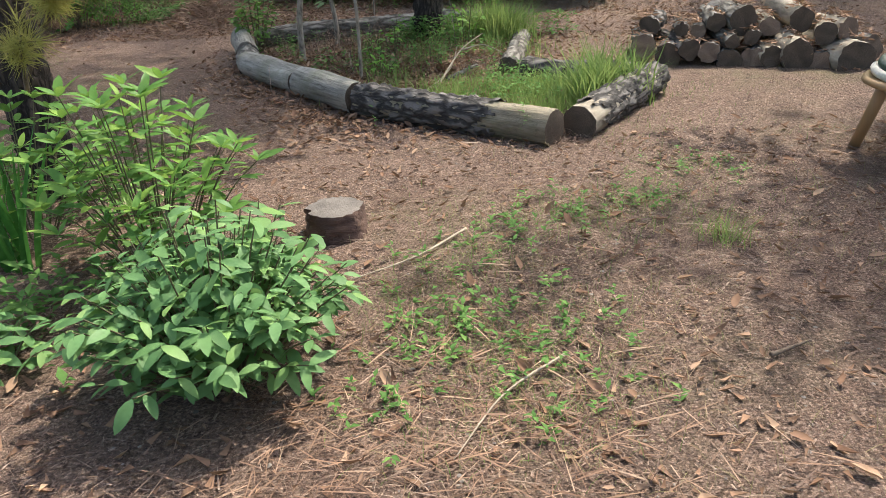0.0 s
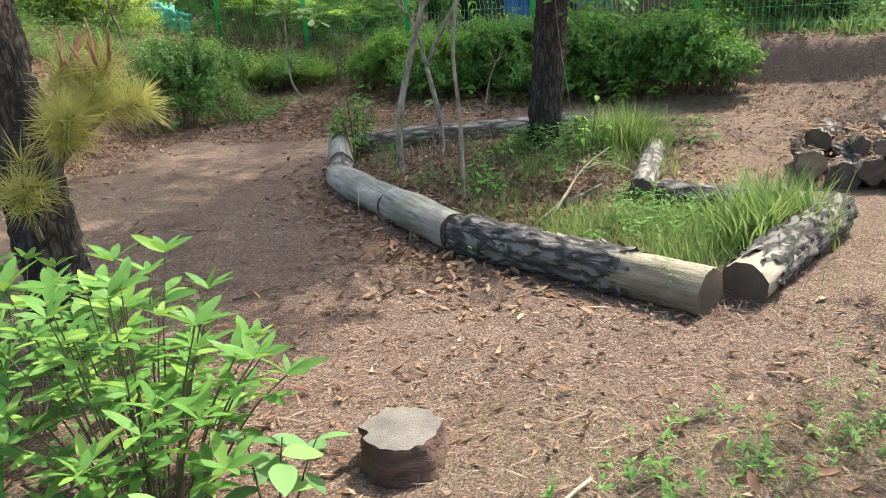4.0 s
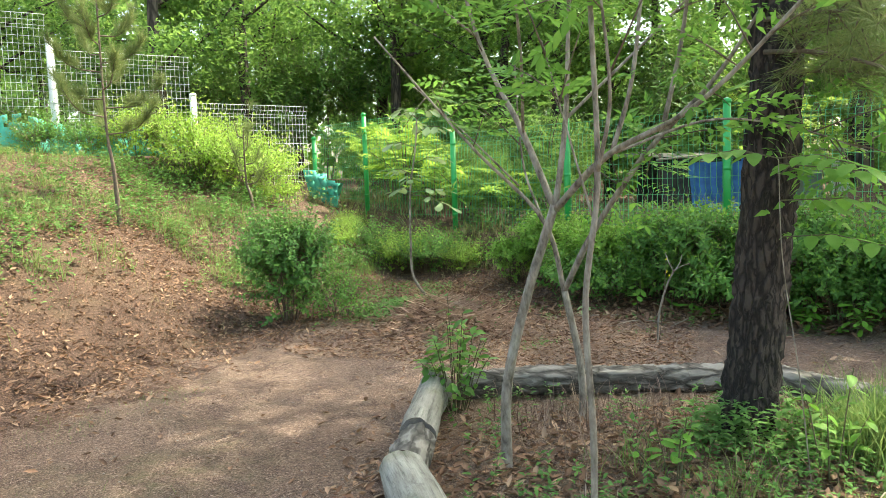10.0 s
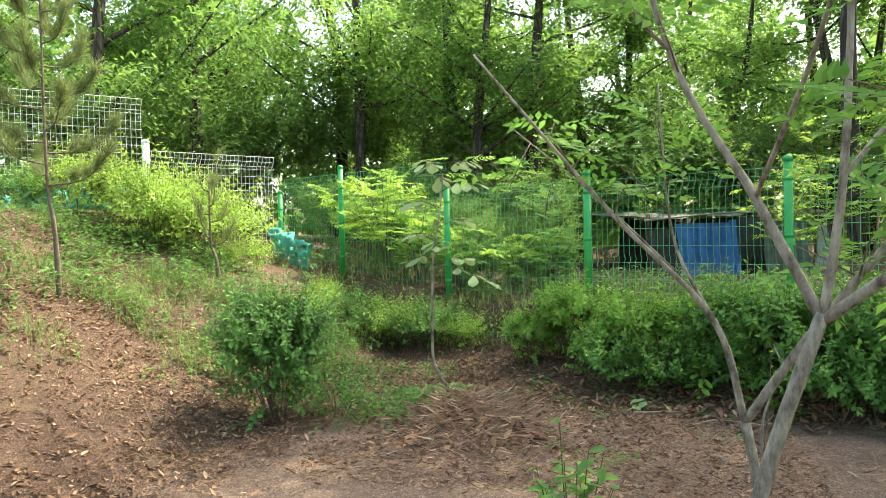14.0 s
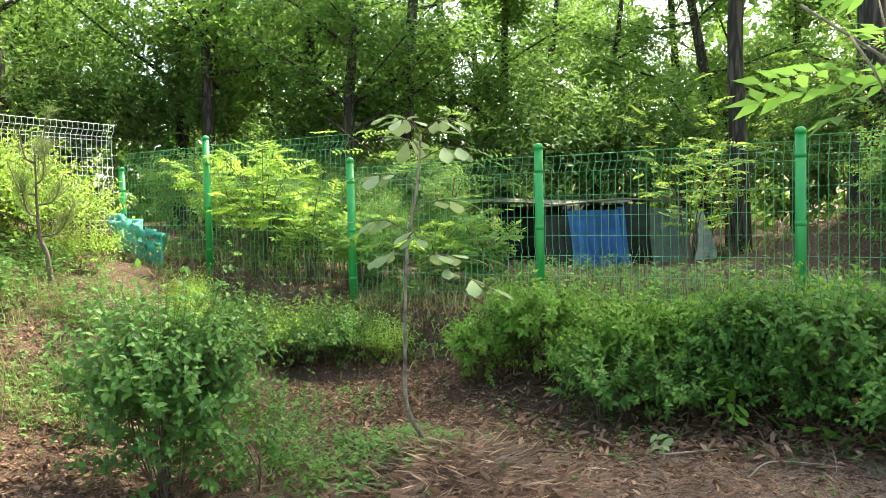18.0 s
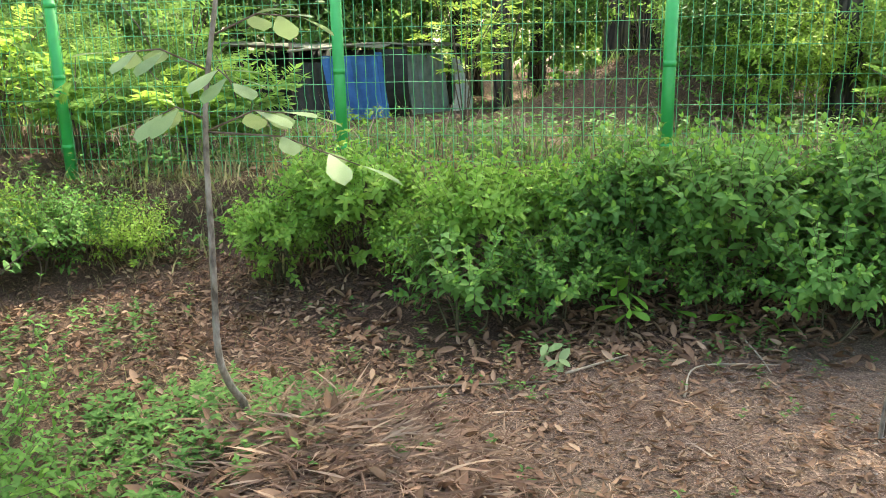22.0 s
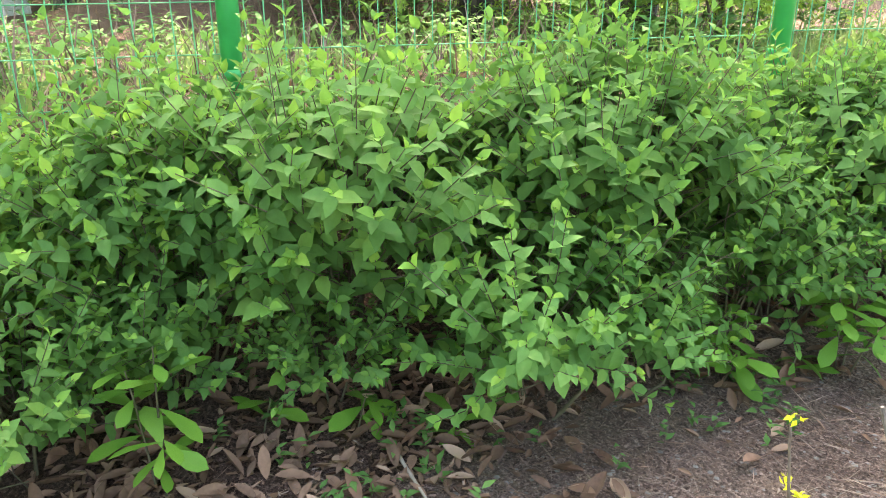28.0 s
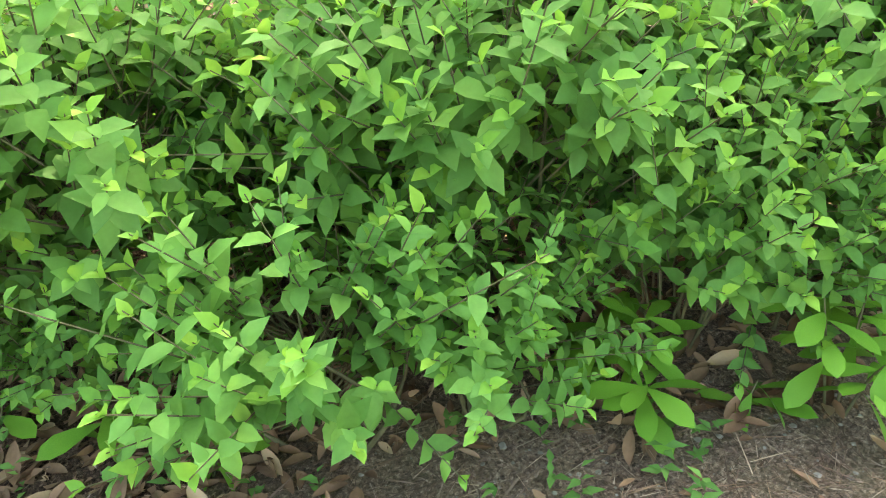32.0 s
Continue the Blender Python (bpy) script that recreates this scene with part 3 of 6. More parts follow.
def net_strip(a, b, height, seed):
    """Sagging teal netting along the foot of the fence: crossing threads."""
    rng = np.random.default_rng(seed)
    a, b = np.array(a, float), np.array(b, float)
    n, m = 40, 9
    S = np.linspace(0, 1, n)
    pieces = []
    sag = 0.05 * np.sin(S * 17 + seed) + 0.03 * rng.standard_normal(n)
    top = height + 0.06 * np.sin(S * 9 + seed)
    base = a[None] * (1 - S[:, None]) + b[None] * S[:, None]
    nn = np.array([-(b - a)[1], (b - a)[0]])
    nn = -nn / np.linalg.norm(nn)
    def at(i, h):
        q = base[i] + nn * (0.12 + 2 * sag[i] * h)
        return np.array([q[0], q[1], float(gz(*base[i])) + 0.01 + h * top[i]])
    grid = np.array([[at(i, j / m) for j in range(m + 1)] for i in range(n)])
    idx = (np.arange(n - 1)[:, None] * (m + 1) + np.arange(m)[None]).ravel()
    F = np.stack([idx, idx + 1, idx + m + 2, idx + m + 1], 1)
    o = grid[0, 0]
    keep = rng.random(len(F)) > 0.1
    ob = part("netting", np_mesh("netting", grid.reshape(-1, 3) - o, F[keep], True), M_NET, at=tuple(o))
    sol = ob.modifiers.new("thickness", "SOLIDIFY")
    sol.thickness = 0.004
    tagged(ob, "torn teal plastic netting along the foot of the fence", "netting", "fence netting")


net_strip(WHITE[3], WHITE[2], 0.5, 1)
net_strip(WHITE[2], WHITE[1], 0.42, 2)
net_strip(fp(4) + (0.0, -0.05), fp(3.45), 0.5, 3)


# ---- logs, stump and woodpile ----
def plated(length, r0, r1, sides, rings, seed, cell=(0.09, 0.035), depth=0.012, lumps=0.04, bow=0.0, most=420):
    """Side of a trunk along x with bark plates parted by grooves. Returns verts (rings x sides) and quads."""
    rng = np.random.default_rng(seed)
    xs, th = np.linspace(0, length, rings), np.linspace(0, 2 * np.pi, sides, endpoint=False)
    X, T = np.meshgrid(xs, th, indexing="ij")
    r = r0 + (r1 - r0) * X / max(length, 1e-6)
    if depth > 0:
        girth = 2 * np.pi * max(r0, r1)
        n = int(np.clip(length * girth / (cell[0] * cell[1]), 12, most))
        cx, ct = rng.random(n) * length, rng.random(n) * girth
        cx, ct = np.concatenate([cx, cx, cx]), np.concatenate([ct, ct - girth, ct + girth])
        W = (T / (2 * np.pi) * girth).ravel()
        d = np.hypot((X.ravel()[:, None] - cx[None]) / cell[0], (W[:, None] - ct[None]) / cell[1]).astype(np.float32)
        two = np.partition(d, 1, axis=1)
        edge = (two[:, 1] - two[:, 0]).reshape(X.shape)
        plate = rng.random(n)[np.argmin(d, axis=1) % n].reshape(X.shape)
        r = r + depth * (np.clip(edge * 2.2, 0, 1) - 0.6) + depth * 0.6 * (plate - 0.5)
    r = r * (1 + lumps * (np.sin(2 * T + seed) * 0.6 + np.sin(3 * T + 5 * X + seed * 2) * 0.5 + np.sin(7 * X + seed) * 0.5)) + 0.004 * rng.standard_normal(X.shape) * (depth > 0)
    ph = rng.random(9) * 6.28
    for q in range(9):
        r = r + 0.0016 * np.sin((5 + 3 * q) * T + ph[q] + (0.8 + 0.5 * q) * X) * np.sin((1.5 + q) * X + ph[8 - q])
    V = np.stack([X, r * np.cos(T) + 0.02 * np.sin(2.6 * X + seed) * lumps * 10, r * np.sin(T) + bow * np.sin(np.pi * X / max(length, 1e-6))], -1).reshape(-1, 3)
    i = (np.arange(rings - 1)[:, None] * sides + np.arange(sides)[None])
    j = (np.arange(rings - 1)[:, None] * sides + (np.arange(sides)[None] + 1) % sides)
    F = np.stack([i, i + sides, j + sides, j], -1).reshape(-1, 4)
    return V, F


def end_disc(V, sides, ring, x_out, proud):
    """A slightly domed cut face that fills a ring."""
    rim = V[ring * sides:(ring + 1) * sides].copy()
    c = rim.mean(0)
    mid = c + (rim - c) * 0.55
    rim[:, 0] = x_out
    mid[:, 0] = x_out + proud
    c[0] = x_out + proud
    v = np.concatenate([rim, mid, [c]])
    i = np.arange(sides)
    j = (i + 1) % sides
    f = np.concatenate([np.stack([i, j, j + sides], 1), np.stack([i, j + sides, i + sides], 1), np.stack([i + sides, j + sides, np.full(sides, 2 * sides)], 1)])
    return v, (f if proud > 0 else f[:, ::-1])


def lying(p0, p1, roll=0.0):
    p0, p1 = Vector(p0), Vector(p1)
    return Matrix.Translation(p0) @ (p1 - p0).to_track_quat("X", "Z").to_matrix().to_4x4() @ Matrix.Rotation(roll, 4, "X")


def log(name, p0, p1, r0, r1, skin, cut, label, group="", seed=0, depth=0.0, lumps=0.03, sides=28, rings=0, bare=0.0, bare_skin=None, bow=0.0):
    length = (Vector(p1) - Vector(p0)).length
    ob = thing(name, p0, label, "log", group)
    ob.matrix_basis = lying(p0, p1, seed * 1.3)
    rings = rings or max(6, int(length / 0.03))
    V, F = plated(length, r0, r1, sides, rings, seed, depth=depth, lumps=lumps, bow=bow)
    if bare:
        keep = length - bare
        B, G = plated(length, r0 - depth * 0.6, r1 - depth * 0.6, sides, rings, seed, depth=0, lumps=lumps)
        part("bare_wood", np_mesh("bare_wood", B, G, True), bare_skin, ob, "bare tan wood where the bark has come off")
        rng = np.random.default_rng(seed + 5)
        cut_at = keep + 0.05 * np.sin(np.arange(sides) * 0.9) + 0.02 * rng.standard_normal(sides)
        side = np.arange(len(F)) % sides
        F = F[V[F[:, 1], 0] < cut_at[side]]
        ends = ((B, 0, -0.0, -0.004), (B, rings - 1, length, 0.004))
    else:
        ends = ((V, 0, 0.0, -0.004), (V, rings - 1, length, 0.004))
    part("bark" if depth else "wood", np_mesh("bark", V, F, True), skin, ob)
    for W, ring, x, proud in ends:
        part("cut_end", np_mesh("cut_end", *end_disc(W, sides, ring, x, proud)), cut, ob, "sawn end with growth rings")
    return ob


G = "logs round the planting bed"
log("border_log", (-1.66, 7.15, 0.1), (-1.93, 8.12, 0.12), 0.1, 0.11, M_GREY_LOG, M_CUT_GREY, "short weathered grey log bordering the bed", G, 1, lumps=0.08)
log("border_log", (-1.57, 6.74, 0.09), (-1.66, 7.13, 0.1), 0.105, 0.1, M_PALE_BARK, M_CUT, "short pale log with flaking bark bordering the bed", G, 2, depth=0.006)
log("border_log", (-0.99, 5.88, 0.09), (-1.56, 6.72, 0.1), 0.115, 0.108, M_GREY_LOG, M_CUT, "smooth bare grey log bordering the bed", G, 3, lumps=0.07)
log("border_log", (-0.51, 5.19, 0.085), (-0.98, 5.86, 0.09), 0.118, 0.115, M_GREY_LOG, M_CUT, "smooth bare grey log with a dark sawn end", G, 4, lumps=0.06)
log("border_log", (-0.49, 5.19, 0.09), (0.66, 4.25, 0.08), 0.115, 0.12, M_LOG_BARK, M_CUT, "thick log half covered in dark scaly bark", G, 5, depth=0.022, bare=0.38, bare_skin=M_TAN_LOG, sides=44)
log("border_log", (1.54, 5.42, 0.09), (0.82, 4.36, 0.075), 0.105, 0.112, M_LOG_BARK, M_CUT, "dark barked log with a pale bare end", G, 6, depth=0.018, sides=40, bare=0.13, bare_skin=M_CREAM_LOG)
log("border_log", (0.58, 6.1, 0.075), (0.86, 7.5, 0.09), 0.08, 0.075, M_PALE_BARK, M_CUT, "pale barked log lying inside the bed", G, 7, depth=0.01)
log("border_log", (0.7, 6.0, 0.07), (1.42, 5.55, 0.06), 0.1, 0.1, M_LOG_BARK, M_CUT, "dark half-rotten log among weeds", G, 8, depth=0.016)
log("border_log", (-1.82, 8.3, 0.08), (-0.16, 8.8, 0.1), 0.092, 0.085, M_PALE_BARK, M_CUT_GREY, "long weathered grey log at the back of the bed", G, 9, depth=0.012, lumps=0.1, sides=36)
log("border_log", (0.12, 8.72, 0.14), (0.8, 8.2, 0.12), 0.09, 0.095, M_PALE_BARK, M_CUT_GREY, "grey log half hidden by plants beside the pine", G, 10, depth=0.008)

PILE = [  # x, y, z of the near end, radius, length
    (1.72, 6.40, 0.15, 0.09, 0.75), (1.88, 6.33, 0.06, 0.1, 0.7), (2.04, 6.25, 0.13, 0.08, 0.7), (2.18, 6.20, 0.1, 0.083, 0.65), (2.31, 6.14, 0.03, 0.1, 0.7),
    (2.34, 6.16, 0.2, 0.055, 0.6), (2.49, 6.10, 0.04, 0.1, 0.7), (2.6, 6.01, 0.09, 0.086, 0.8), (2.77, 5.94, 0.1, 0.122, 0.8), (2.92, 5.92, 0.02, 0.095, 0.7),
    (3.14, 5.79, 0.08, 0.15, 0.75), (2.02, 6.42, 0.28, 0.055, 0.6), (2.14, 6.40, 0.27, 0.055, 0.6), (2.47, 6.3, 0.36, 0.112, 0.6), (2.5, 6.16, 0.23, 0.057, 0.55),
    (2.66, 6.25, 0.3, 0.075, 0.6), (2.9, 6.2, 0.36, 0.095, 0.6), (3.0, 6.02, 0.25, 0.085, 0.6), (3.16, 6.0, 0.29, 0.08, 0.6), (2.28, 6.35, 0.33, 0.07, 0.55), (1.8, 6.6, 0.28, 0.08, 0.5), (3.35, 6.0, 0.12, 0.1, 0.6)]
for i, (x, y, z, r, ln) in enumerate(PILE):
    a = radians(12 + 14 * math.sin(i * 2.3))
    pale = i in (5, 7, 8, 14, 16, 17)
    z = z * 0.9 - 0.01
    log("firewood_log", (x, y, z), (x + ln * math.sin(a), y + ln * math.cos(a), z + 0.03 * math.sin(i * 1.7)), r, r * 0.92, M_CREAM_LOG if i in (7, 8, 10, 15, 16, 17, 18) else M_PALE_BARK if pale or i % 2 else M_LOG_BARK, M_CUT if i % 3 else M_CUT_TAN,
        "cut log with pale bark in the woodpile" if pale else "cut log with dark rough bark in the woodpile", "woodpile logs", 20 + i, depth=0.012, sides=22, rings=14, lumps=0.06)


def pile_litter():
    """Dead leaves, bark crumbs and needles lying on the tops of the piled logs."""
    r = np.random.default_rng(61)
    P, N = [], []
    for x, y, z, rad, ln in PILE:
        for _ in range(75):
            f, a = r.uniform(0.02, 0.95) * ln, r.normal(0, 0.6)
            P.append((x + 0.2 * f + math.sin(a) * rad, y + 0.97 * f, z * 0.9 - 0.004 + math.cos(a) * rad * 1.03))
            N.append((math.sin(a), 0.0, math.cos(a)))
    P, N = np.array(P), np.array(N) + 0.4 * ball(r, len(P))
    D = ball(r, len(P)) * [1, 1, 0.2]
    tagged(part("pile_litter", leaves(P, D, N, r.uniform(0.025, 0.075, len(P)), leaf_shape(0.36, "oval", 0.5, -0.15)), M_DEAD), "dry leaves and bark crumbs on the woodpile", "leaf litter", kind="stuff")


pile_litter()


def stump(x, y, r, h):
    ob = thing("tree_stump", gpos(x, y), "low dark tree stump with a weathered sawn top", "stump")
    V, F = plated(h + 0.08, r * 1.22, r * 0.98, 36, 14, 77, cell=(0.12, 0.03), depth=0.014, lumps=0.05)
    side = part("side", np_mesh("side", V, F, True), M_STUMP_SIDE, ob, at=pose(0, 0, -0.08, 0, -90, 0))
    part("top", np_mesh("top", *end_disc(V, 36, 13, h + 0.08, 0.006)), M_CUT_GREY, ob, "grey cracked sawn top", at=pose(0, 0, -0.08, 0, -90, 0))
    return ob


stump(-0.455, 3.14, 0.124, 0.115)


def stool():
    ob = thing("round_stool", gpos(2.38, 3.62), "low round wooden stool with splayed legs", "stool")
    part("seat", np_mesh("seat", *tube([(0, 0, 0.385), (0, 0, 0.395), (0, 0, 0.415), (0, 0, 0.422)], [0.31, 0.33, 0.33, 0.315], 40), True), M_STOOL, ob)
    for dx, dy in ((-0.25, -0.32), (0.12, 0.36), (0.3, -0.2), (-0.2, 0.3)):
        part("leg", np_mesh("leg", *tube([(dx, dy, -0.02), (dx * 0.65, dy * 0.65, 0.39)], [0.028, 0.034], 10), True), M_STOOL, ob)
    coil = thing("coiled_rope", gpos(2.38, 3.62, 0.422), "pale and dark rope coiled on the stool", "rope")
    for k, (mat, r, z) in enumerate(((M_PALECLOTH, 0.28, 0.022), (M_PALECLOTH, 0.23, 0.026), (M_DARKROPE, 0.25, 0.062), (M_PALECLOTH, 0.21, 0.07), (M_DARKROPE, 0.18, 0.1))):
        th = np.linspace(0, 2 * np.pi, 50)
        pts = np.stack([r * np.cos(th), r * np.sin(th), z + 0.008 * np.sin(3 * th + k)], 1)
        part("loop", np_mesh("loop", *tube(pts, 0.022, 8), True), mat, coil, "dark green hose" if mat is M_DARKROPE else "pale rope")


stool()


# ---- trees ----
def limb_set(limbs, sides=10, rough=0.02):
    """limbs: (control points, start radius, end radius)."""
    return joined([tube(curve_points(c, max(6, 5 * len(c))), np.linspace(a, b, max(6, 5 * len(c))), sides, rough, i) for i, (c, a, b) in enumerate(limbs)])


def pinnate(P, D, rng, pairs, spread, size):
    """Leaflets in pairs along stalks that start at P and run along D."""
    n = len(P)
    D = unit(D)
    up = unit(np.array([0, 0, 1.0]) + 0.35 * rng.standard_normal((n, 3)))
    S = unit(np.cross(up, D))
    pos, dirs, nor, ln = [], [], [], []
    for k in range(pairs):
        f = 0.25 + 0.75 * k / max(1, pairs - 1)
        q = P + D * spread[:, None] * f + np.array([0, 0, -0.12]) * (spread * f * f)[:, None]
        for sgn in (-1, 1):
            pos.append(q)
            dirs.append(sgn * S + D * 0.55 + 0.12 * rng.standard_normal((n, 3)))
            nor.append(up)
            ln.append(size * (0.75 + 0.4 * rng.random(n)))
    pos.append(P + D * spread[:, None] + np.array([0, 0, -0.12]) * spread[:, None])
    dirs.append(D)
    nor.append(up)
    ln.append(size * (0.8 + 0.4 * rng.random(n)))
    return np.concatenate(pos), np.concatenate(dirs), np.concatenate(nor), np.concatenate(ln)


def along(limbs, rng, n, lo=0.35):
    """Random points on limbs, towards their ends, with the limb's direction."""
    P, D = [], []
    weight = np.array([len(c) for c, *_ in limbs], float)
    for (c, *_), m in zip(limbs, rng.multinomial(n, weight / weight.sum())):
        pts = curve_points(c, 30)
        k = rng.integers(int(29 * lo), 29, m)
        P.append(pts[k])
        D.append(unit(pts[k + 1] - pts[k]))
    return np.concatenate(P), np.concatenate(D)


def young_tree(at, trunk, limbs, seed, n_leaves, label, leaf=0.07, spread=(0.2, 0.36)):
    """Slender tree with feathery leaves; points are relative to its foot."""
    rng = np.random.default_rng(seed)
    ob = thing("young_tree", at, label, "tree", "young trees in the bed")
    part("trunk", np_mesh("trunk", *limb_set([(c, a * 0.85, b * 0.85) for c, a, b in trunk], 12, 0.03), True), M_SMOOTH_BARK, ob)
    for limb in limbs:
        part("limb", np_mesh("limb", *limb_set([(limb[0], limb[1] * 0.7, limb[2] * 0.7)], 9, 0.05), True), M_SMOOTH_BARK, ob)
    # twigs from the limbs
    P, D = along(limbs, rng, n_leaves // 5, 0.62)
    T = unit(D * 0.5 + ball(rng, len(P)) + np.array([0, 0, 0.25]))
    ln = rng.uniform(0.15, 0.45, len(P))
    tagged(part("branchwork", np_mesh("branchwork", *joined([tube([p, p + t * l * 0.5 + (0, 0, 0.01), p + t * l], [0.004, 0.003, 0.0015], 4) for p, t, l in zip(P, T, ln)])), M_TWIG, ob), kind="stuff")
    k = rng.integers(0, len(P), n_leaves)
    f = rng.uniform(0.3, 1.0, n_leaves)
    Q = P[k] + T[k] * (ln[k] * f)[:, None]
    LD = T[k] * 0.4 + ball(rng, n_leaves) * [1, 1, 0.45]
    pos, dirs, nor, sz = pinnate(Q, LD, rng, 5, rng.uniform(*spread, n_leaves), leaf)
    tagged(part("crown", np_mesh("crown", *leaves(pos, dirs, nor, sz, leaf_shape(0.42, "mid", 0.1, 0.1))), M_TREE1, ob, "feathery light green leaves"), kind="stuff")
    return ob


young_tree((-1.16, 7.1, float(gz(-1.16, 7.1))), [([(0, 0, -0.1), (0.01, 0, 0.4), (0.12, 0, 0.85), (0.27, 0, 1.3)], 0.034, 0.025)], [
    ([(0.27, 0, 1.28), (0.1, 0.1, 1.65), (-0.15, 0.2, 2.15), (-0.35, 0.2, 3.0)], 0.026, 0.01),
    ([(0.27, 0, 1.28), (0.33, 0.0, 1.7), (0.36, 0, 2.3), (0.4, 0.05, 3.2)], 0.022, 0.009),
    ([(0.27, 0, 1.28), (0.55, -0.2, 1.52), (0.95, -0.35, 1.72), (1.45, -0.5, 2.2)], 0.026, 0.009),
    ([(0.57, -0.21, 1.53), (0.66, -0.2, 1.85), (0.72, -0.2, 2.4), (0.75, -0.1, 3.0)], 0.016, 0.007),
    ([(0.1, 0.1, 1.65), (0.2, -0.3, 2.0), (0.25, -0.7, 2.35), (0.2, -1.1, 2.6)], 0.012, 0.005),
    ([(0.33, 0, 1.7), (0.7, 0.3, 2.1), (1.1, 0.4, 2.5)], 0.012, 0.005),
    ([(-0.15, 0.2, 2.15), (-0.5, -0.2, 2.45), (-0.9, -0.5, 2.55)], 0.01, 0.004),
    ([(0.55, -0.2, 1.52), (0.95, 0.05, 1.66), (1.3, 0.2, 1.62), (1.62, 0.3, 1.5)], 0.01, 0.004)], 11, 210,
    "slender grey young tree forking into limbs with feathery leaves")
young_tree((-0.95, 8.0, float(gz(-0.95, 8.0))), [([(0, 0, -0.1), (0.0, 0, 0.3), (-0.08, -0.05, 0.78)], 0.03, 0.024)], [
    ([(-0.08, -0.05, 0.78), (-0.2, -0.05, 1.2), (-0.6, -0.15, 1.65), (-1.12, -0.3, 2.3)], 0.024, 0.007),
    ([(-0.08, -0.05, 0.78), (0.1, -0.2, 1.1), (0.32, -0.3, 1.42), (0.5, -0.3, 1.65)], 0.026, 0.021),
    ([(0.5, -0.3, 1.65), (0.62, -0.35, 2.2), (0.7, -0.4, 3.0)], 0.02, 0.009),
    ([(0.5, -0.3, 1.65), (0.8, -0.4, 1.95), (1.15, -0.5, 2.5)], 0.022, 0.008),
    ([(-0.2, -0.05, 1.2), (-0.35, 0.1, 1.55), (-0.4, 0.15, 2.2)], 0.012, 0.005),
    ([(-0.35, 0.0, 1.4), (-0.7, 0.0, 1.75), (-1.05, 0.1, 2.05)], 0.01, 0.004)], 12, 85,
    "slender grey young tree leaning over the bed with sparse leaves")
young_tree((-0.57, 6.14, float(gz(-0.57, 6.14))), [([(0, 0, -0.1), (0.01, 0, 0.5), (-0.01, 0, 1.0), (0.04, 0, 1.45), (0.02, 0.02, 2.2), (0.05, 0, 3.1)], 0.0165, 0.009)], [
    ([(0.02, 0, 1.3), (-0.08, 0.1, 1.6), (-0.2, 0.25, 1.95)], 0.007, 0.003),
    ([(0.04, 0, 1.45), (0.1, -0.1, 1.7), (0.08, -0.2, 2.1)], 0.012, 0.005),
    ([(0.02, 0.02, 2.2), (0.3, -0.1, 2.5), (0.7, -0.2, 2.8)], 0.01, 0.004)], 13, 55,
    "thin upright young tree with a spotted grey stem")


def needle_clumps(tips, dirs, rng, per, length, width, open_=0.9):
    """Tufts of needles round shoots."""
    n = len(tips)
    k = np.repeat(np.arange(n), per)
    back = rng.random(len(k)) ** 1.5
    P = tips[k] - dirs[k] * (back * 0.12)[:, None]
    D = unit(dirs[k] * 0.75 + open_ * ball(rng, len(k)))
    L = length * rng.uniform(0.6, 1.1, len(k))
    shape = (np.array([(0, 0.5 * width, 0), (0, -0.5 * width, 0), (0.55, -0.5 * width, -0.03), (0.55, 0.5 * width, -0.03), (1, 0, -0.1)]), np.array([(0, 1, 2), (0, 2, 3), (3, 2, 4)]))
    return leaves(P, D, ball(rng, len(k)), L, shape)


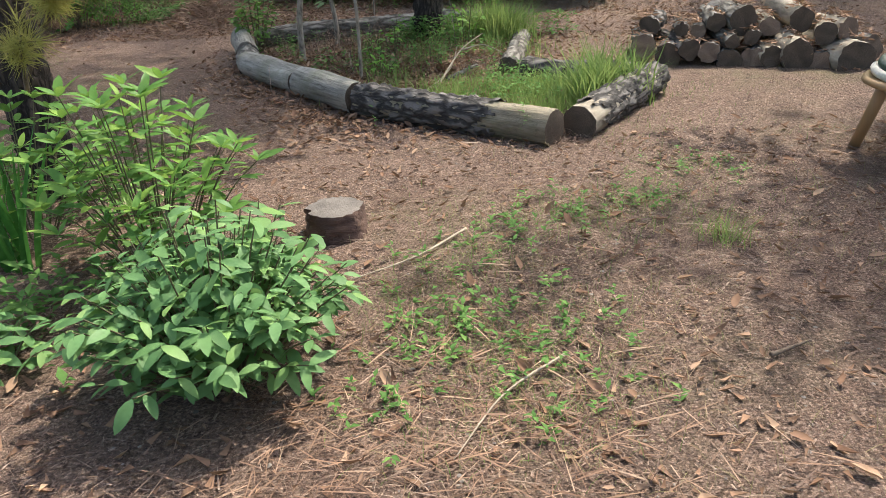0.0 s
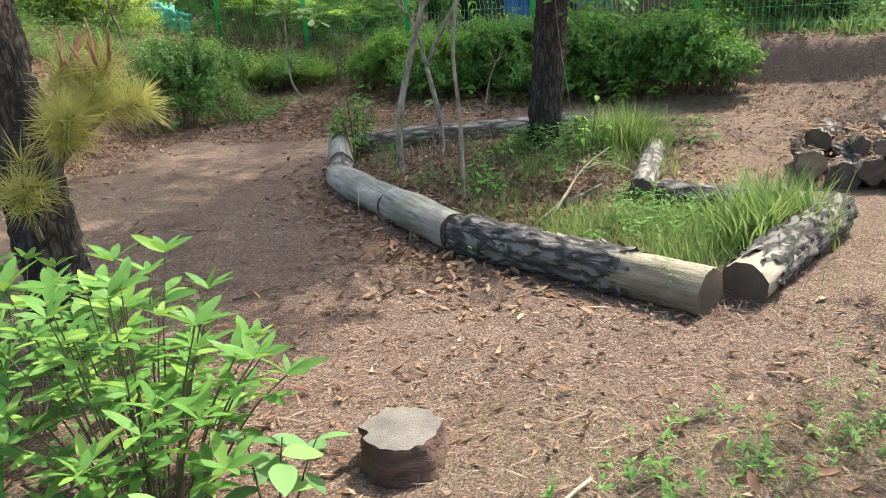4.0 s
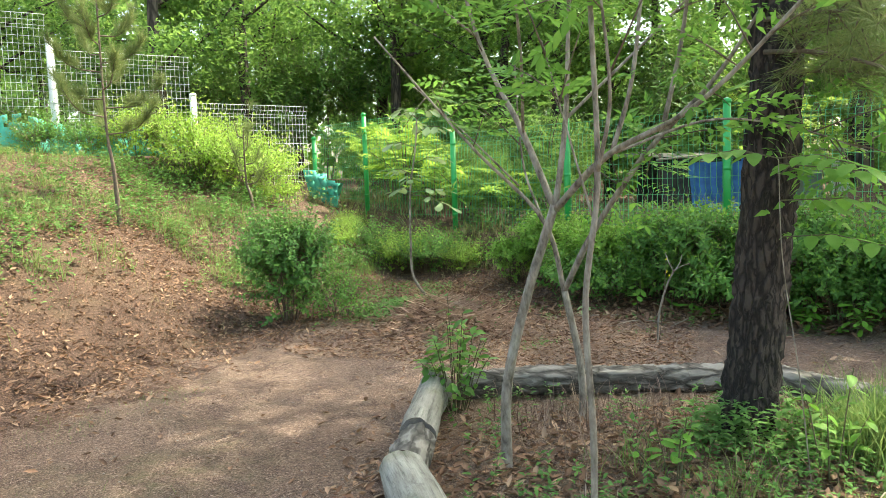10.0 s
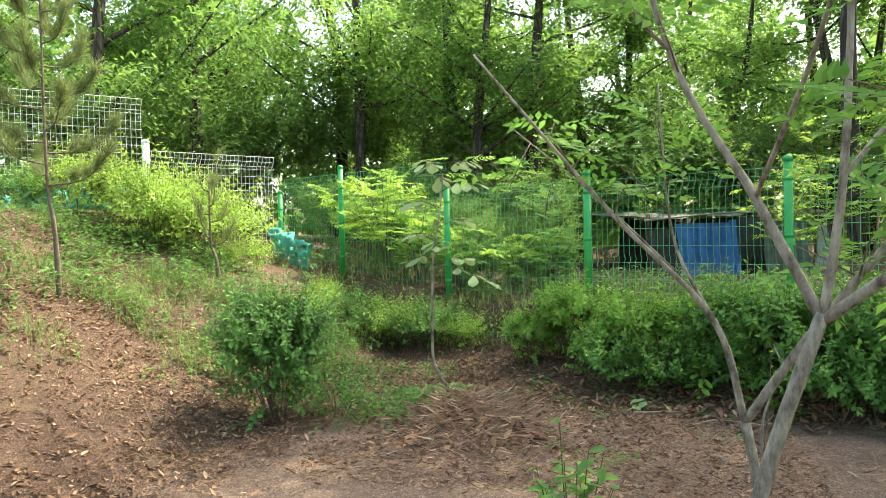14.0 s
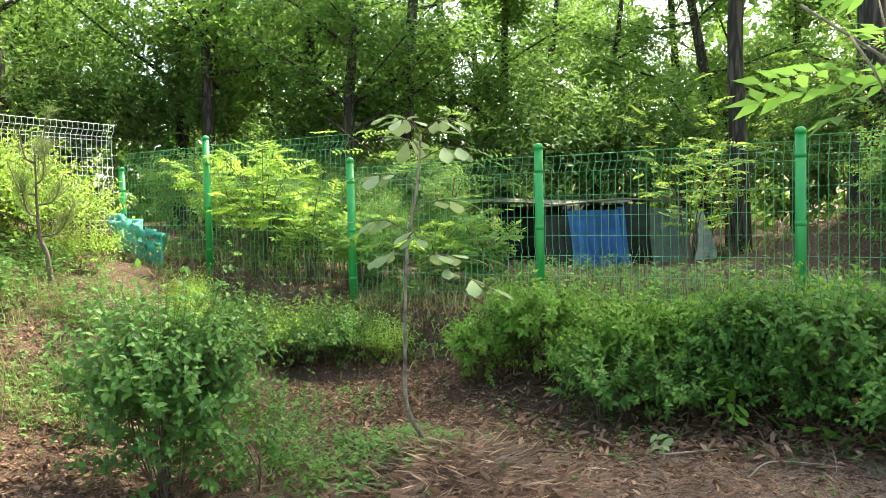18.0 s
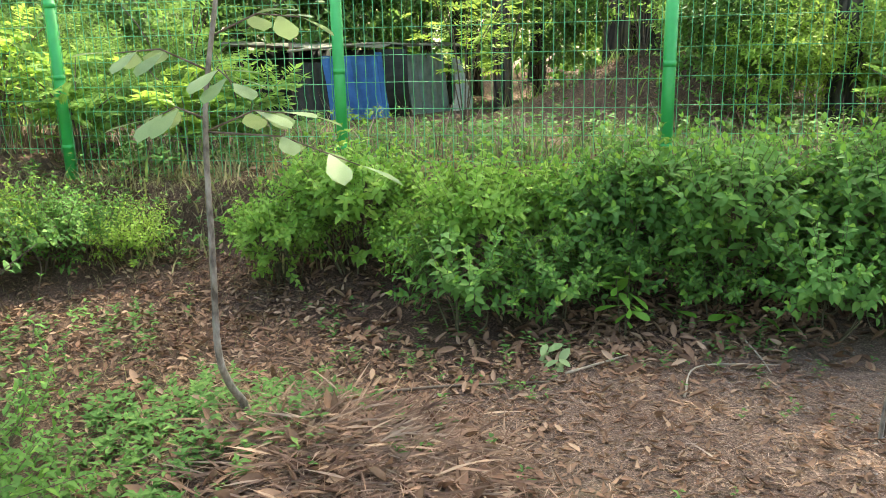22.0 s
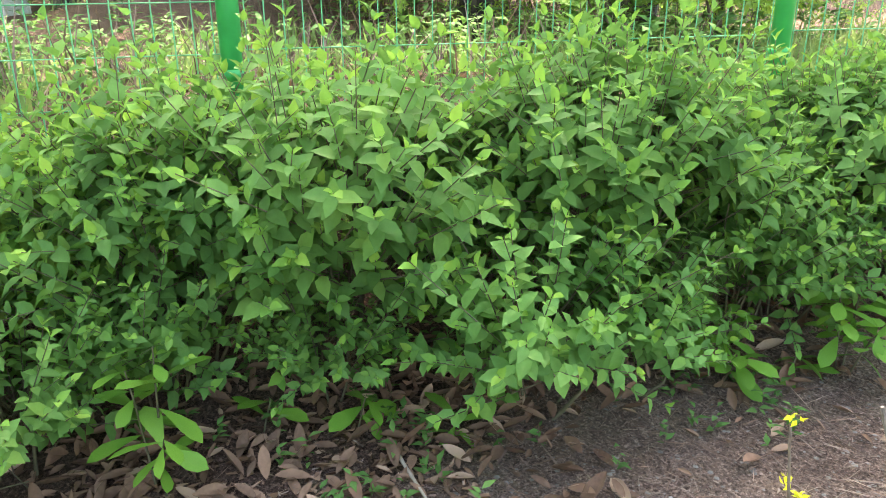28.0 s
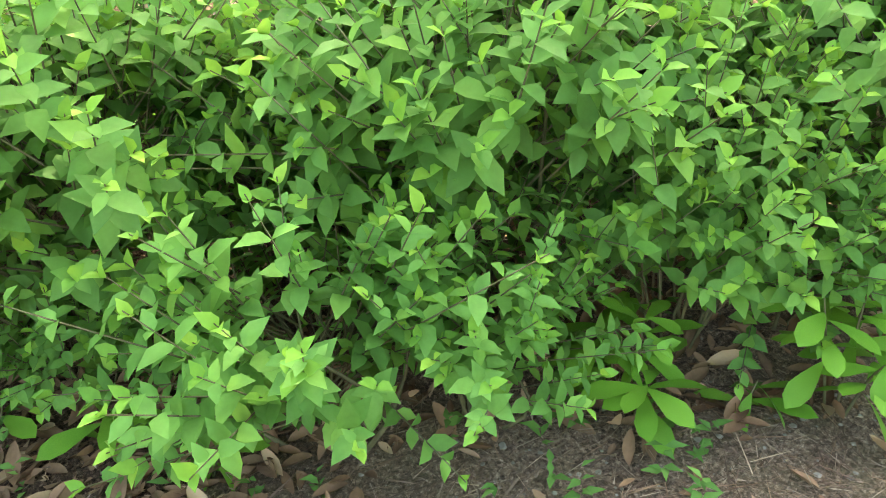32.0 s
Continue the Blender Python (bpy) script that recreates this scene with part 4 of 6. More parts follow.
def pine(at, lean, height, r0, r1, seed, boughs, label, crown_boughs=26, crown_from=3.6):
    """Tall pine: scaly trunk, boughs with tufted needles. boughs: (control points, candles)."""
    rng = np.random.default_rng(seed)
    ob = thing("pine_tree", at, label, "tree", "pine trees")
    low = 2.9
    rm = r0 + (r1 - r0) * low / height
    V, F = plated(low, r0, rm, 48, 130, seed, cell=(0.12, 0.036), depth=0.02, lumps=0.02, most=1000)
    U, H = plated(height - low, rm, r1, 20, 24, seed + 1, depth=0.0, lumps=0.02)
    U[:, 0] += low
    def stand(V):
        x = V[:, 0]
        flare = 1 + 0.14 * np.exp(-x / 0.14)
        return np.stack([-V[:, 2] * flare + lean[0] * x + 0.05 * np.sin(x * 0.9), V[:, 1] * flare + lean[1] * x, x - 0.12], -1)
    trunk = part("trunk", np_mesh("trunk", stand(V), F), M_PINE_BARK, ob, "dark scaly trunk")
    part("upper_trunk", np_mesh("upper_trunk", stand(U), H, True), M_PINE_BARK, trunk)
    limbs = [(c, 0.013, 0.005) for c, _ in boughs]
    for i in range(crown_boughs):
        z = crown_from + (height - crown_from) * (i + 0.5) / crown_boughs
        a = i * 2.4 + rng.random()
        ln = (1.0 - 0.55 * (z - crown_from) / (height - crown_from)) * rng.uniform(1.3, 2.1)
        b = np.array([lean[0] * z, lean[1] * z, z - 0.12])
        e = b + np.array([math.cos(a) * ln, math.sin(a) * ln, 0.15 * ln])
        limbs.append(([b, (b + e) / 2 + (0, 0, 0.02), e], 0.03, 0.008))
    for i, limb in enumerate(limbs):
        part("bough", np_mesh("bough", *limb_set([limb], 6, 0.03), True), M_TWIG if i < len(boughs) else M_PINE_BARK, ob)
    near, far = limbs[:len(boughs)], limbs[len(boughs):]
    if near:
        young = boughs[0][1]
        P, D = along(near, rng, (9 if young else 22) * len(near), 0.55 if young else 0.25)
        T = unit(D * 0.6 + 0.8 * ball(rng, len(P)) + (0, 0, 0.25))
        tips = P + T * (rng.uniform(0.03, 0.1, len(P)) if young else rng.uniform(0.05, 0.22, len(P)))[:, None]
        tagged(part("branchwork", np_mesh("branchwork", *joined([tube([p, q], [0.004, 0.003], 4) for p, q in zip(P, tips)])), M_TWIG, ob), kind="stuff")
        tagged(part("needles", np_mesh("needles", *needle_clumps(tips, T, rng, 75 if young else 60, 0.14, 0.022, 1.15 if young else 0.9)), M_NEEDLE_YOUNG if young else M_NEEDLE, ob, "long yellowish green needles in tufts"), kind="stuff")
        if young:
            for q in sorted(range(len(tips)), key=lambda k: -tips[k][2])[:8]:
                c, d = tips[q], unit(T[q] * 0.8 + np.array([0, 0, 0.8]) + 0.2 * ball(rng, 1)[0])
                part("candle", np_mesh("candle", *tube([c, c + d * 0.05, c + d * 0.11, c + d * 0.14], [0.006, 0.009, 0.006, 0.002], 7, 0.25, q)), M_CANDLE, ob, "reddish brown flower candle")
    if far:
        P, D = along(far, rng, 13 * len(far), 0.35)
        T = unit(D * 0.5 + 0.8 * ball(rng, len(P)) + (0, 0, 0.3))
        tips = P + T * rng.uniform(0.1, 0.35, len(P))[:, None]
        tagged(part("crown", np_mesh("crown", *needle_clumps(tips, T, rng, 34, 0.2, 0.06, 1.0)), M_NEEDLE, ob, "high crown of green needles"), kind="stuff")
    return ob


pine((-0.06, 7.62, float(gz(-0.06, 7.62))), (0.055, 0.0), 11.0, 0.132, 0.06, 31, [
    ([(0.1, -0.1, 1.9), (0.28, -0.3, 1.86), (0.46, -0.6, 1.76), (0.58, -0.85, 1.66)], False), ([(0.1, -0.05, 1.8), (0.4, -0.2, 1.78), (0.68, -0.35, 1.7), (0.9, -0.5, 1.6)], False),
    ([(0.1, -0.1, 2.05), (0.35, -0.45, 2.0), (0.52, -0.8, 1.9)], False), ([(0.1, -0.05, 2.0), (0.45, -0.15, 2.0), (0.8, -0.3, 1.9)], False), ([(0.1, -0.05, 1.95), (0.55, -0.15, 1.98), (1.0, -0.3, 1.9), (1.3, -0.4, 1.84)], False)], "tall pine with dark scaly bark growing in the bed", 46, 4.2)
pine((-1.99, 3.88, float(gz(-1.99, 3.88))), (-0.09, 0.02), 8.0, 0.128, 0.08, 32, [
    ([(0.03, -0.08, 0.6), (0.2, -0.14, 0.85), (0.33, -0.08, 1.05), (0.4, -0.02, 1.2)], True), ([(0.2, -0.14, 0.85), (0.28, -0.2, 0.95), (0.33, -0.25, 1.02)], True), ([(0.2, -0.14, 0.85), (0.36, -0.06, 1.0), (0.47, 0.0, 1.05)], True), ([(0.03, -0.1, 0.55), (0.12, -0.25, 0.72), (0.18, -0.33, 0.84)], True),
    ([(0.2, -0.14, 0.85), (0.22, -0.1, 1.02), (0.24, -0.06, 1.2)], True)],
    "old pine with thick plated bark and low yellowish shoots")


def small_pine(at, height, seed, boughs=20, tufts=330, reach=0.75):
    rng = np.random.default_rng(seed)
    ob = thing("pine_sapling", at, "thin young pine on the bank with upswept needles", "tree", "pine saplings")
    h = height
    part("trunk", np_mesh("trunk", *limb_set([([(0, 0, -0.1), (-0.03, 0, h * 0.2), (-0.1, 0, h * 0.4), (-0.1, 0, h)], 0.03, 0.008)], 8, 0.05), True), M_TWIG, ob, "reddish brown stem")
    limbs = []
    for i in range(boughs):
        f = i / (boughs - 1)
        z, a = h * (0.34 + 0.62 * f), i * 2.4
        ln = reach * (1.0 - 0.68 * f)
        limbs.append(([(-0.11, 0, z), (-0.11 + 0.6 * ln * math.cos(a), 0.6 * ln * math.sin(a), z + 0.05), (-0.11 + ln * math.cos(a), ln * math.sin(a), z + 0.3)], 0.01, 0.004))
    for limb in limbs:
        part("bough", np_mesh("bough", *limb_set([limb], 5), True), M_TWIG, ob)
    P, D = along(limbs, rng, tufts, 0.25)
    T = unit(D * 0.6 + 0.4 * ball(rng, len(P)) + (0, 0, 0.6))
    tagged(part("needles", np_mesh("needles", *needle_clumps(P + T * 0.1, T, rng, 46, 0.16, 0.024, 0.6)), M_NEEDLE, ob, "tufted green needles"), kind="stuff")


small_pine(gpos(-6.95, 10.8), 3.2, 41)
small_pine(gpos(-6.7, 13.2), 1.25, 42, 9, 30, 0.35)


def sapling(at):
    """Thin sapling with pale drooping compound leaves."""
    rng = np.random.default_rng(51)
    ob = thing("sapling", at, "thin grey sapling with pale drooping leaves", "tree")
    stem = [(0.01, 0.02, -0.1), (0.0, 0, 0.06), (-0.05, -0.1, 0.2), (-0.08, -0.17, 0.36), (-0.07, -0.2, 0.7), (-0.05, -0.2, 1.2), (0.02, -0.2, 1.6), (0.05, -0.2, 1.9)]
    part("stem", np_mesh("stem", *limb_set([(stem, 0.018, 0.006)], 9, 0.04), True), M_SMOOTH_BARK, ob)
    me = np_mesh("leaf", *leaf_shape(0.5, "fine", 0.1, 0.15, 0.6))
    for z0, a, ln, drop in ((1.14, -0.4, 0.52, -0.12), (1.16, 0.3, 0.34, 0.04), (1.18, 2.9, 0.18, 0.0), (1.35, 2.8, 0.3, 0.06), (1.45, 0.2, 0.3, 0.06), (1.6, 3.4, 0.3, 0.05), (1.75, -0.3, 0.3, 0.06), (1.8, 1.9, 0.28, 0.08), (1.9, 4.4, 0.28, 0.06), (1.95, 0.8, 0.28, 0.1), (1.3, 5.0, 0.26, 0.0), (2.0, 2.6, 0.22, 0.12)):
        line = curve_points(stem, 80)
        b = np.array(line[int(np.argmin(np.abs(line[:, 2] - z0)))])
        d = np.array([math.cos(a), math.sin(a) * 0.8, 0.0])
        e = b + d * ln + (0, 0, drop)
        part("stalk", np_mesh("stalk", *tube([b, (b + e) / 2 + (0, 0, 0.04), e], [0.004, 0.003, 0.002], 5)), M_TWIG, ob)
        s = np.array([-d[1], d[0], 0])
        for f, sg in ((0.45, 1), (0.5, -1), (0.75, 1), (0.8, -1), (1.0, 0)):
            q = b + (e - b) * f + (0, 0, 0.04 * (1 - abs(2 * f - 1)))
            way = Vector(unit(s * sg + d * (0.5 if sg else 1.0) + np.array([0, 0, -0.25 + 0.2 * rng.standard_normal()])))
            m = Matrix.Translation(q) @ way.to_track_quat("X", "Z").to_matrix().to_4x4() @ Matrix.Scale(rng.uniform(0.13, 0.19), 4)
            part("leaf", me, M_PALELEAF, ob, at=m)


sapling(gpos(-3.13, 10.99))


# ---- shrubs ----
def shrub_meshes(seed, height, radius, stems, twigs, leaf, shape, pairs=6, bottom=0.15, flat=1.0, twig_len=(0.16, 0.34), split=False):
    """Wood and leaves of a bushy shrub: opposite leaves along twigs that end in a tuft."""
    rng = np.random.default_rng(seed)
    wood = []
    for i in range(stems):
        a, r = rng.random() * 6.28, radius * rng.uniform(0.2, 0.8)
        z = height * rng.uniform(0.55, 0.9)
        b = np.array([math.cos(a) * radius * 0.12, math.sin(a) * radius * 0.12, -0.06])
        e = np.array([math.cos(a) * r, math.sin(a) * r * flat, z])
        wood.append(tube(curve_points([b, (b + e) / 2 + rng.normal(0, 0.04, 3), e], 6), np.linspace(0.0065, 0.003, 6), 4, cap=False))
    d = ball(rng, twigs)
    d[:, 2] = np.where(rng.random(twigs) < 0.62, np.abs(d[:, 2]), d[:, 2])
    c = np.array([0, 0, (bottom + 1) / 2 * height])
    half = np.array([radius, radius * flat, (1 - bottom) / 2 * height])
    lump = 1 + 0.18 * np.sin(3 * np.arctan2(d[:, 1], d[:, 0]) + seed) + 0.15 * np.sin(5 * d[:, 2] + seed * 2)
    start = c + d * half * (rng.uniform(0.45, 0.92, twigs) * lump)[:, None]
    start[:, 2] = np.maximum(start[:, 2], 0.06)
    T = unit(d * [1, 1, 0.5] + np.array([0, 0, 0.7]) + 0.45 * ball(rng, twigs))
    ln = rng.uniform(*twig_len, twigs) * np.where(rng.random(twigs) < 0.15, 1.6, 1.0)
    for p, t, l in zip(start, T, ln):
        wood.append(tube([p - t * 0.1, p + t * l], [0.0025, 0.0012], 3, cap=False))
    S = unit(np.cross(T, ball(rng, twigs)))
    B = np.cross(T, S)
    pos, dirs, nor, size = [], [], [], []
    tips = None
    for k in range(pairs):
        if k == pairs - 1 and split:
            tips = len(pos)
        f = (k + 0.6) / pairs
        q = start + T * (ln * f)[:, None]
        side = S if k % 2 else B
        for sg in (-1, 1):
            pos.append(q)
            dirs.append(side * sg + T * (0.35 + 0.7 * f) + 0.25 * rng.standard_normal((twigs, 3)) + np.array([0, 0, -0.15]))
            nor.append(unit(T + np.array([0, 0, 0.6]) + 0.25 * ball(rng, twigs)))
            size.append(leaf * rng.uniform(0.7, 1.2, twigs) * (1.0 if f < 0.75 else 0.7))
    def mesh(name, a, b):
        return np_mesh(name, *leaves(np.concatenate(pos[a:b]), np.concatenate(dirs[a:b]), np.concatenate(nor[a:b]), np.concatenate(size[a:b]), shape), len(shape[0]) > 5)
    if split:
        for j in range(2):
            dirs[tips + j] = T + (0.5 - j) * 1.1 * S + 0.15 * ball(rng, twigs)
        return np_mesh("wood", *joined(wood)), mesh("foliage", 0, tips), mesh("young_leaves", tips, None)
    return np_mesh("wood", *joined(wood)), mesh("foliage", 0, None)


def shrub(name, at, meshes, material, label, category="shrub", group="", turn=0.0, size=1.0, flat=1.0):
    ob = thing(name, at, label, category, group)
    ob.rotation_euler[2] = turn
    ob.scale = (size, size * flat, size)
    tagged(part("wood", meshes[0], M_SHOOT if "hedge" in name else M_TWIG, ob), kind="stuff")
    tagged(part("foliage", meshes[1], None, ob), kind="stuff")
    if not meshes[1].materials:
        meshes[1].materials.append(material)
    if len(meshes) > 2:
        tagged(part("young_leaves", meshes[2], M_TIPS, ob, "bright yellow-green young leaves"), kind="stuff")
    return ob


def recoloured(meshes, material):
    me = meshes[1].copy()
    me.materials.clear()
    me.materials.append(material)
    return (meshes[0], me) + tuple(meshes[2:])


OVATE = leaf_shape(0.52, "mid", 0.16, 0.16)
POINTED = leaf_shape(0.6, "oval", 0.3, 0.22)
HEDGE = [shrub_meshes(100 + k, 0.8, 0.4, 20, 290, 0.062, POINTED, 6, 0.24, twig_len=(0.13, 0.28), split=True) for k in range(4)]
# hedge copies with sunlight put into a lighter leaf colour
HEDGE_SUN = [recoloured(h, M_HEDGE_SUNLIT) for h in HEDGE[:2]]
for i in range(1, 14):
    u = 2.95 - 0.46 * i
    x, y = FENCE_A + FENCE_D * u * 1.0 - FENCE_N * (0.78 + 0.12 * math.sin(i * 2.1))
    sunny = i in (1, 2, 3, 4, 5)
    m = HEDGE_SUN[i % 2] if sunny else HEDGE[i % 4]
    shrub("hedge_shrub", (x, y, float(gz(x, y)) - 0.08), m, M_HEDGE_SUNLIT if sunny else M_HEDGE, "yellow-green hedge shrub below the fence, sunlight put into its leaf colour" if sunny else "dense green hedge shrub with pointed leaves below the fence", "hedge shrub", "hedge along the fence", i * 1.9, (0.86 if sunny else 1.0) * (1 + 0.22 * math.sin(i * 3.7)) * (1.13 if i in (5, 6) else 1.0))
# low outer shoots of the hedge, hanging over the soil
LOW = [shrub_meshes(140 + k, 0.42, 0.27, 6, 95, 0.055, POINTED, 7, 0.2, split=True) for k in range(2)]
LOW_LIGHT = recoloured(LOW[0], M_FRESH)
for i, (x, y, s) in enumerate(((-0.05, 11.28, 1.12), (0.24, 11.17, 0.9), (-0.88, 12.02, 0.9), (1.0, 11.0, 0.9), (-1.87, 12.12, 1.1), (-1.3, 12.0, 0.9), (1.6, 10.65, 1.0), (-0.5, 11.72, 0.75))):
    shrub("low_hedge_shrub", gpos(x, y, -0.02), LOW_LIGHT if i < 2 else LOW[i % 2], M_HEDGE, "light green leafy shoots reaching out of the hedge" if i < 2 else "low leafy shoots hanging from the hedge over the soil", "hedge shrub", "hedge along the fence", i * 2.2, s)

DARK = shrub_meshes(160, 1.0, 0.37, 18, 430, 0.056, POINTED, 7, 0.02, twig_len=(0.18, 0.46))
shrub("round_bush", gpos(-4.57, 10.62), DARK, M_DARKBUSH, "round dark green bush at the foot of the bank", "bush", "", 0.5, 1.05)
shrub("round_bush", gpos(-4.12, 10.85, -0.05), shrub_meshes(161, 0.5, 0.4, 6, 120, 0.05, OVATE, 6, 0.05), M_HEDGE, "low spreading green bush beside the path", "bush", "", 0.9, 1.0)

# SUNNY wears the painted sunlit colour, GREENER is the same shrub without it
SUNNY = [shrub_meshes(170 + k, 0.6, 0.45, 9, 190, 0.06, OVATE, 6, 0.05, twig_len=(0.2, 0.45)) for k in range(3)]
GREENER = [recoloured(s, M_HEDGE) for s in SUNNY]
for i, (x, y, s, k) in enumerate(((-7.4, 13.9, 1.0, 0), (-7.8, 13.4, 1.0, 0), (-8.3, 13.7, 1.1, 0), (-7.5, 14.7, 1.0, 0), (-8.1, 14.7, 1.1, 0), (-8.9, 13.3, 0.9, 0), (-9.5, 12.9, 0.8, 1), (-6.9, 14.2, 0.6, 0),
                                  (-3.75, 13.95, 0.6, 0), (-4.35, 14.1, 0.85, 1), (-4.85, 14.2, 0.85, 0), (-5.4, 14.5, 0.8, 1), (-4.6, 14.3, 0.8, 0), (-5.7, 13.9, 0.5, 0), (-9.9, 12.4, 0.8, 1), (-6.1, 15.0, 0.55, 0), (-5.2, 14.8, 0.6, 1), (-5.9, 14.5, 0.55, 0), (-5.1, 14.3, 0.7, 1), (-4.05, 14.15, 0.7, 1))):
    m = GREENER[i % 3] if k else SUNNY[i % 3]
    shrub("bank_shrub", gpos(x, y, -0.03), m, M_HEDGE if k else M_SUNNY, "green leafy shrub beside the fence" if k else "yellow-green shrub with sunshine put into its leaf colour", "shrub", "shrubs below the fence", i * 1.3, s * (1.2 if x < -6.4 and not k else 1.0))


# ---- plants with leaves that can be told apart ----
def leafy_plant(name, at, label, material, leaf_len, width, stems, per_stem, radius, height, seed, wide_at=0.45, whorl=False, group="", category="plant", droop=0.2):
    """A clump of stems with leaves; the first 300 leaves are parts, the rest one joined part."""
    rng = np.random.default_rng(seed)
    ob = thing(name, at, label, category, group)
    shape = leaf_shape(width, "fine", 0.14, droop, wide_at)
    me = np_mesh("leaf", *shape, True)
    wood, places = [], []
    for i in range(stems):
        a = i * 2.399 + rng.normal(0, 0.2)
        r = radius * math.sqrt((i + 0.4) / stems)
        h = height * (1.0 - 0.55 * (r / radius) ** 2) * rng.uniform(0.62 if whorl else 0.75, 1.12)
        b, e = np.array([0.25 * r * math.cos(a), 0.25 * r * math.sin(a), -0.03]), np.array([r * math.cos(a), r * math.sin(a), h])
        pts = curve_points([b, (b * 0.4 + e * 0.6) + (0, 0, 0.06 * height), e], 12)
        wood.append(tube(pts, np.linspace(0.004, 0.002, 12), 4, cap=False))
        out = np.array([math.cos(a), math.sin(a), 0])
        for k in range(per_stem):
            if whorl:
                q = pts[-1] if k < 6 else pts[8 if k < 10 else 5] + 0.012 * ball(rng, 1)[0]
                ang = k * 1.047 + i
                up = 0.7 if k < 6 else 0.35
            else:
                q = pts[4 + int(7.9 * k / per_stem)]
                ang = k * 2.4 + i
                up = 0.02 + 0.3 * rng.standard_normal()
            d = np.array([math.cos(ang), math.sin(ang), up]) + 0.35 * out
            s = leaf_len * rng.uniform(0.65, 1.2)
            places.append(Matrix.Translation(q) @ Vector(unit(d)).to_track_quat("X", "Z").to_matrix().to_4x4() @ Matrix.Rotation(rng.normal(0, 0.3), 4, "X") @ Matrix.Scale(s, 4))
    order = rng.permutation(len(places))
    for k in order[:300]:
        part("leaf", me, material, ob, at=places[k])
    if len(places) > 300:
        rest = []
        for k in order[300:]:
            m = np.array(places[k])
            rest.append((shape[0] @ m[:3, :3].T + m[:3, 3], shape[1]))
        tagged(part("foliage", np_mesh("foliage", *joined(rest), True), material, ob), kind="stuff")
    tagged(part("wood", np_mesh("wood", *joined(wood)), M_SHOOT, ob), kind="stuff")
    return ob


leafy_plant("oval_leaved_shrub", gpos(-0.68, 2.02), "low bushy plant with bluish green oval leaves", M_OVAL, 0.076, 0.4, 150, 10, 0.43, 0.5, 201, 0.5, droop=0.32)
leafy_plant("oval_leaved_shrub", gpos(-1.45, 2.1), "small green leafy plant on dry needles", M_OVAL, 0.08, 0.42, 14, 8, 0.22, 0.25, 202, 0.5)
leafy_plant("azalea_bush", gpos(-1.12, 2.85), "azalea bush with bright green whorled leaves", M_AZALEA, 0.1, 0.3, 46, 14, 0.44, 0.8, 203, 0.5, True)
leafy_plant("azalea_bush", gpos(-1.85, 3.3), "azalea bush with bright green whorled leaves", M_AZALEA, 0.09, 0.31, 26, 14, 0.4, 0.6, 204, 0.5, True)
leafy_plant("azalea_bush", gpos(-1.75, 8.0), "small bright green bush beside the end log", M_AZALEA, 0.075, 0.5, 24, 12, 0.25, 0.68, 205, 0.5)
leafy_plant("broad_leaved_plant", gpos(-0.75, 2.78), "broad-leaved green plant among azaleas", M_OVAL, 0.11, 0.6, 5, 5, 0.22, 0.34, 206, 0.5)
for i, (x, y, n, h) in enumerate(((-0.55, 11.54, 8, 0.2), (-0.36, 11.34, 7, 0.1), (0.54, 10.98, 12, 0.26), (0.7, 10.82, 8, 0.12), (0.9, 10.72, 12, 0.36), (-1.04, 11.72, 10, 0.5), (-0.75, 11.72, 5, 0.12), (1.3, 10.6, 10, 0.35), (0.45, 11.15, 5, 0.1))):
    leafy_plant("oak_seedling", gpos(x, y), "oak seedling with large toothed leaves under the hedge", M_OAKLEAF, 0.13, 0.4, 3 if n > 9 else 1, n, 0.1, h, 220 + i, 0.6, False, "oak seedlings", "seedling", droop=0.25)


def iris_clump(at):
    ob = thing("iris_clump", at, "clump of upright sword-shaped green leaves", "plant")
    rng = np.random.default_rng(9)
    for i in range(20):
        a, ln = rng.random() * 6.28, rng.uniform(0.35, 0.6)
        b = np.array([rng.normal(0, 0.06), rng.normal(0, 0.05), -0.02])
        d = np.array([math.cos(a) * 0.18, math.sin(a) * 0.18, 1.0])
        s = np.array([math.cos(i), math.sin(i), 0]) * 0.016
        V, F = [], []
        for k, w in enumerate((0.8, 1.0, 0.9, 0.55, 0.05)):
            q = b + d * ln * k / 4 + np.array([d[0], d[1], 0]) * 0.25 * (k / 4) ** 2 * ln * 3
            V += [q - s * w, q + np.array([s[1], -s[0], 0]) * 0.25 * w, q + s * w]
        for k in range(4):
            F += [(3 * k, 3 * k + 1, 3 * k + 4, 3 * k + 3), (3 * k + 1, 3 * k + 2, 3 * k + 5, 3 * k + 4)]
        part("blade", np_mesh("blade", V, F, True), M_IRIS, ob)


iris_clump(gpos(-1.72, 2.92))
leafy_plant("leafy_shoot", gpos(0.3, 7.15), "slender shoot with broad light green leaves beside the pine", M_OAKLEAF, 0.085, 0.42, 4, 8, 0.26, 0.5, 251, 0.5, droop=0.3)
leafy_plant("leafy_shoot", gpos(-0.35, 7.0), "low shoot with rounded leaves in the bed", M_OAKLEAF, 0.07, 0.55, 5, 5, 0.2, 0.36, 252, 0.5)
leafy_plant("leafy_shoot", gpos(-0.45, 6.25), "low shoot with rounded leaves in the bed", M_OAKLEAF, 0.06, 0.5, 6, 5, 0.2, 0.26, 253, 0.5)
leafy_plant("leafy_shoot", gpos(-1.55, 11.5), "small pale seedling in the leaf litter", M_PALELEAF, 0.09, 0.5, 3, 5, 0.1, 0.12, 254, 0.5)


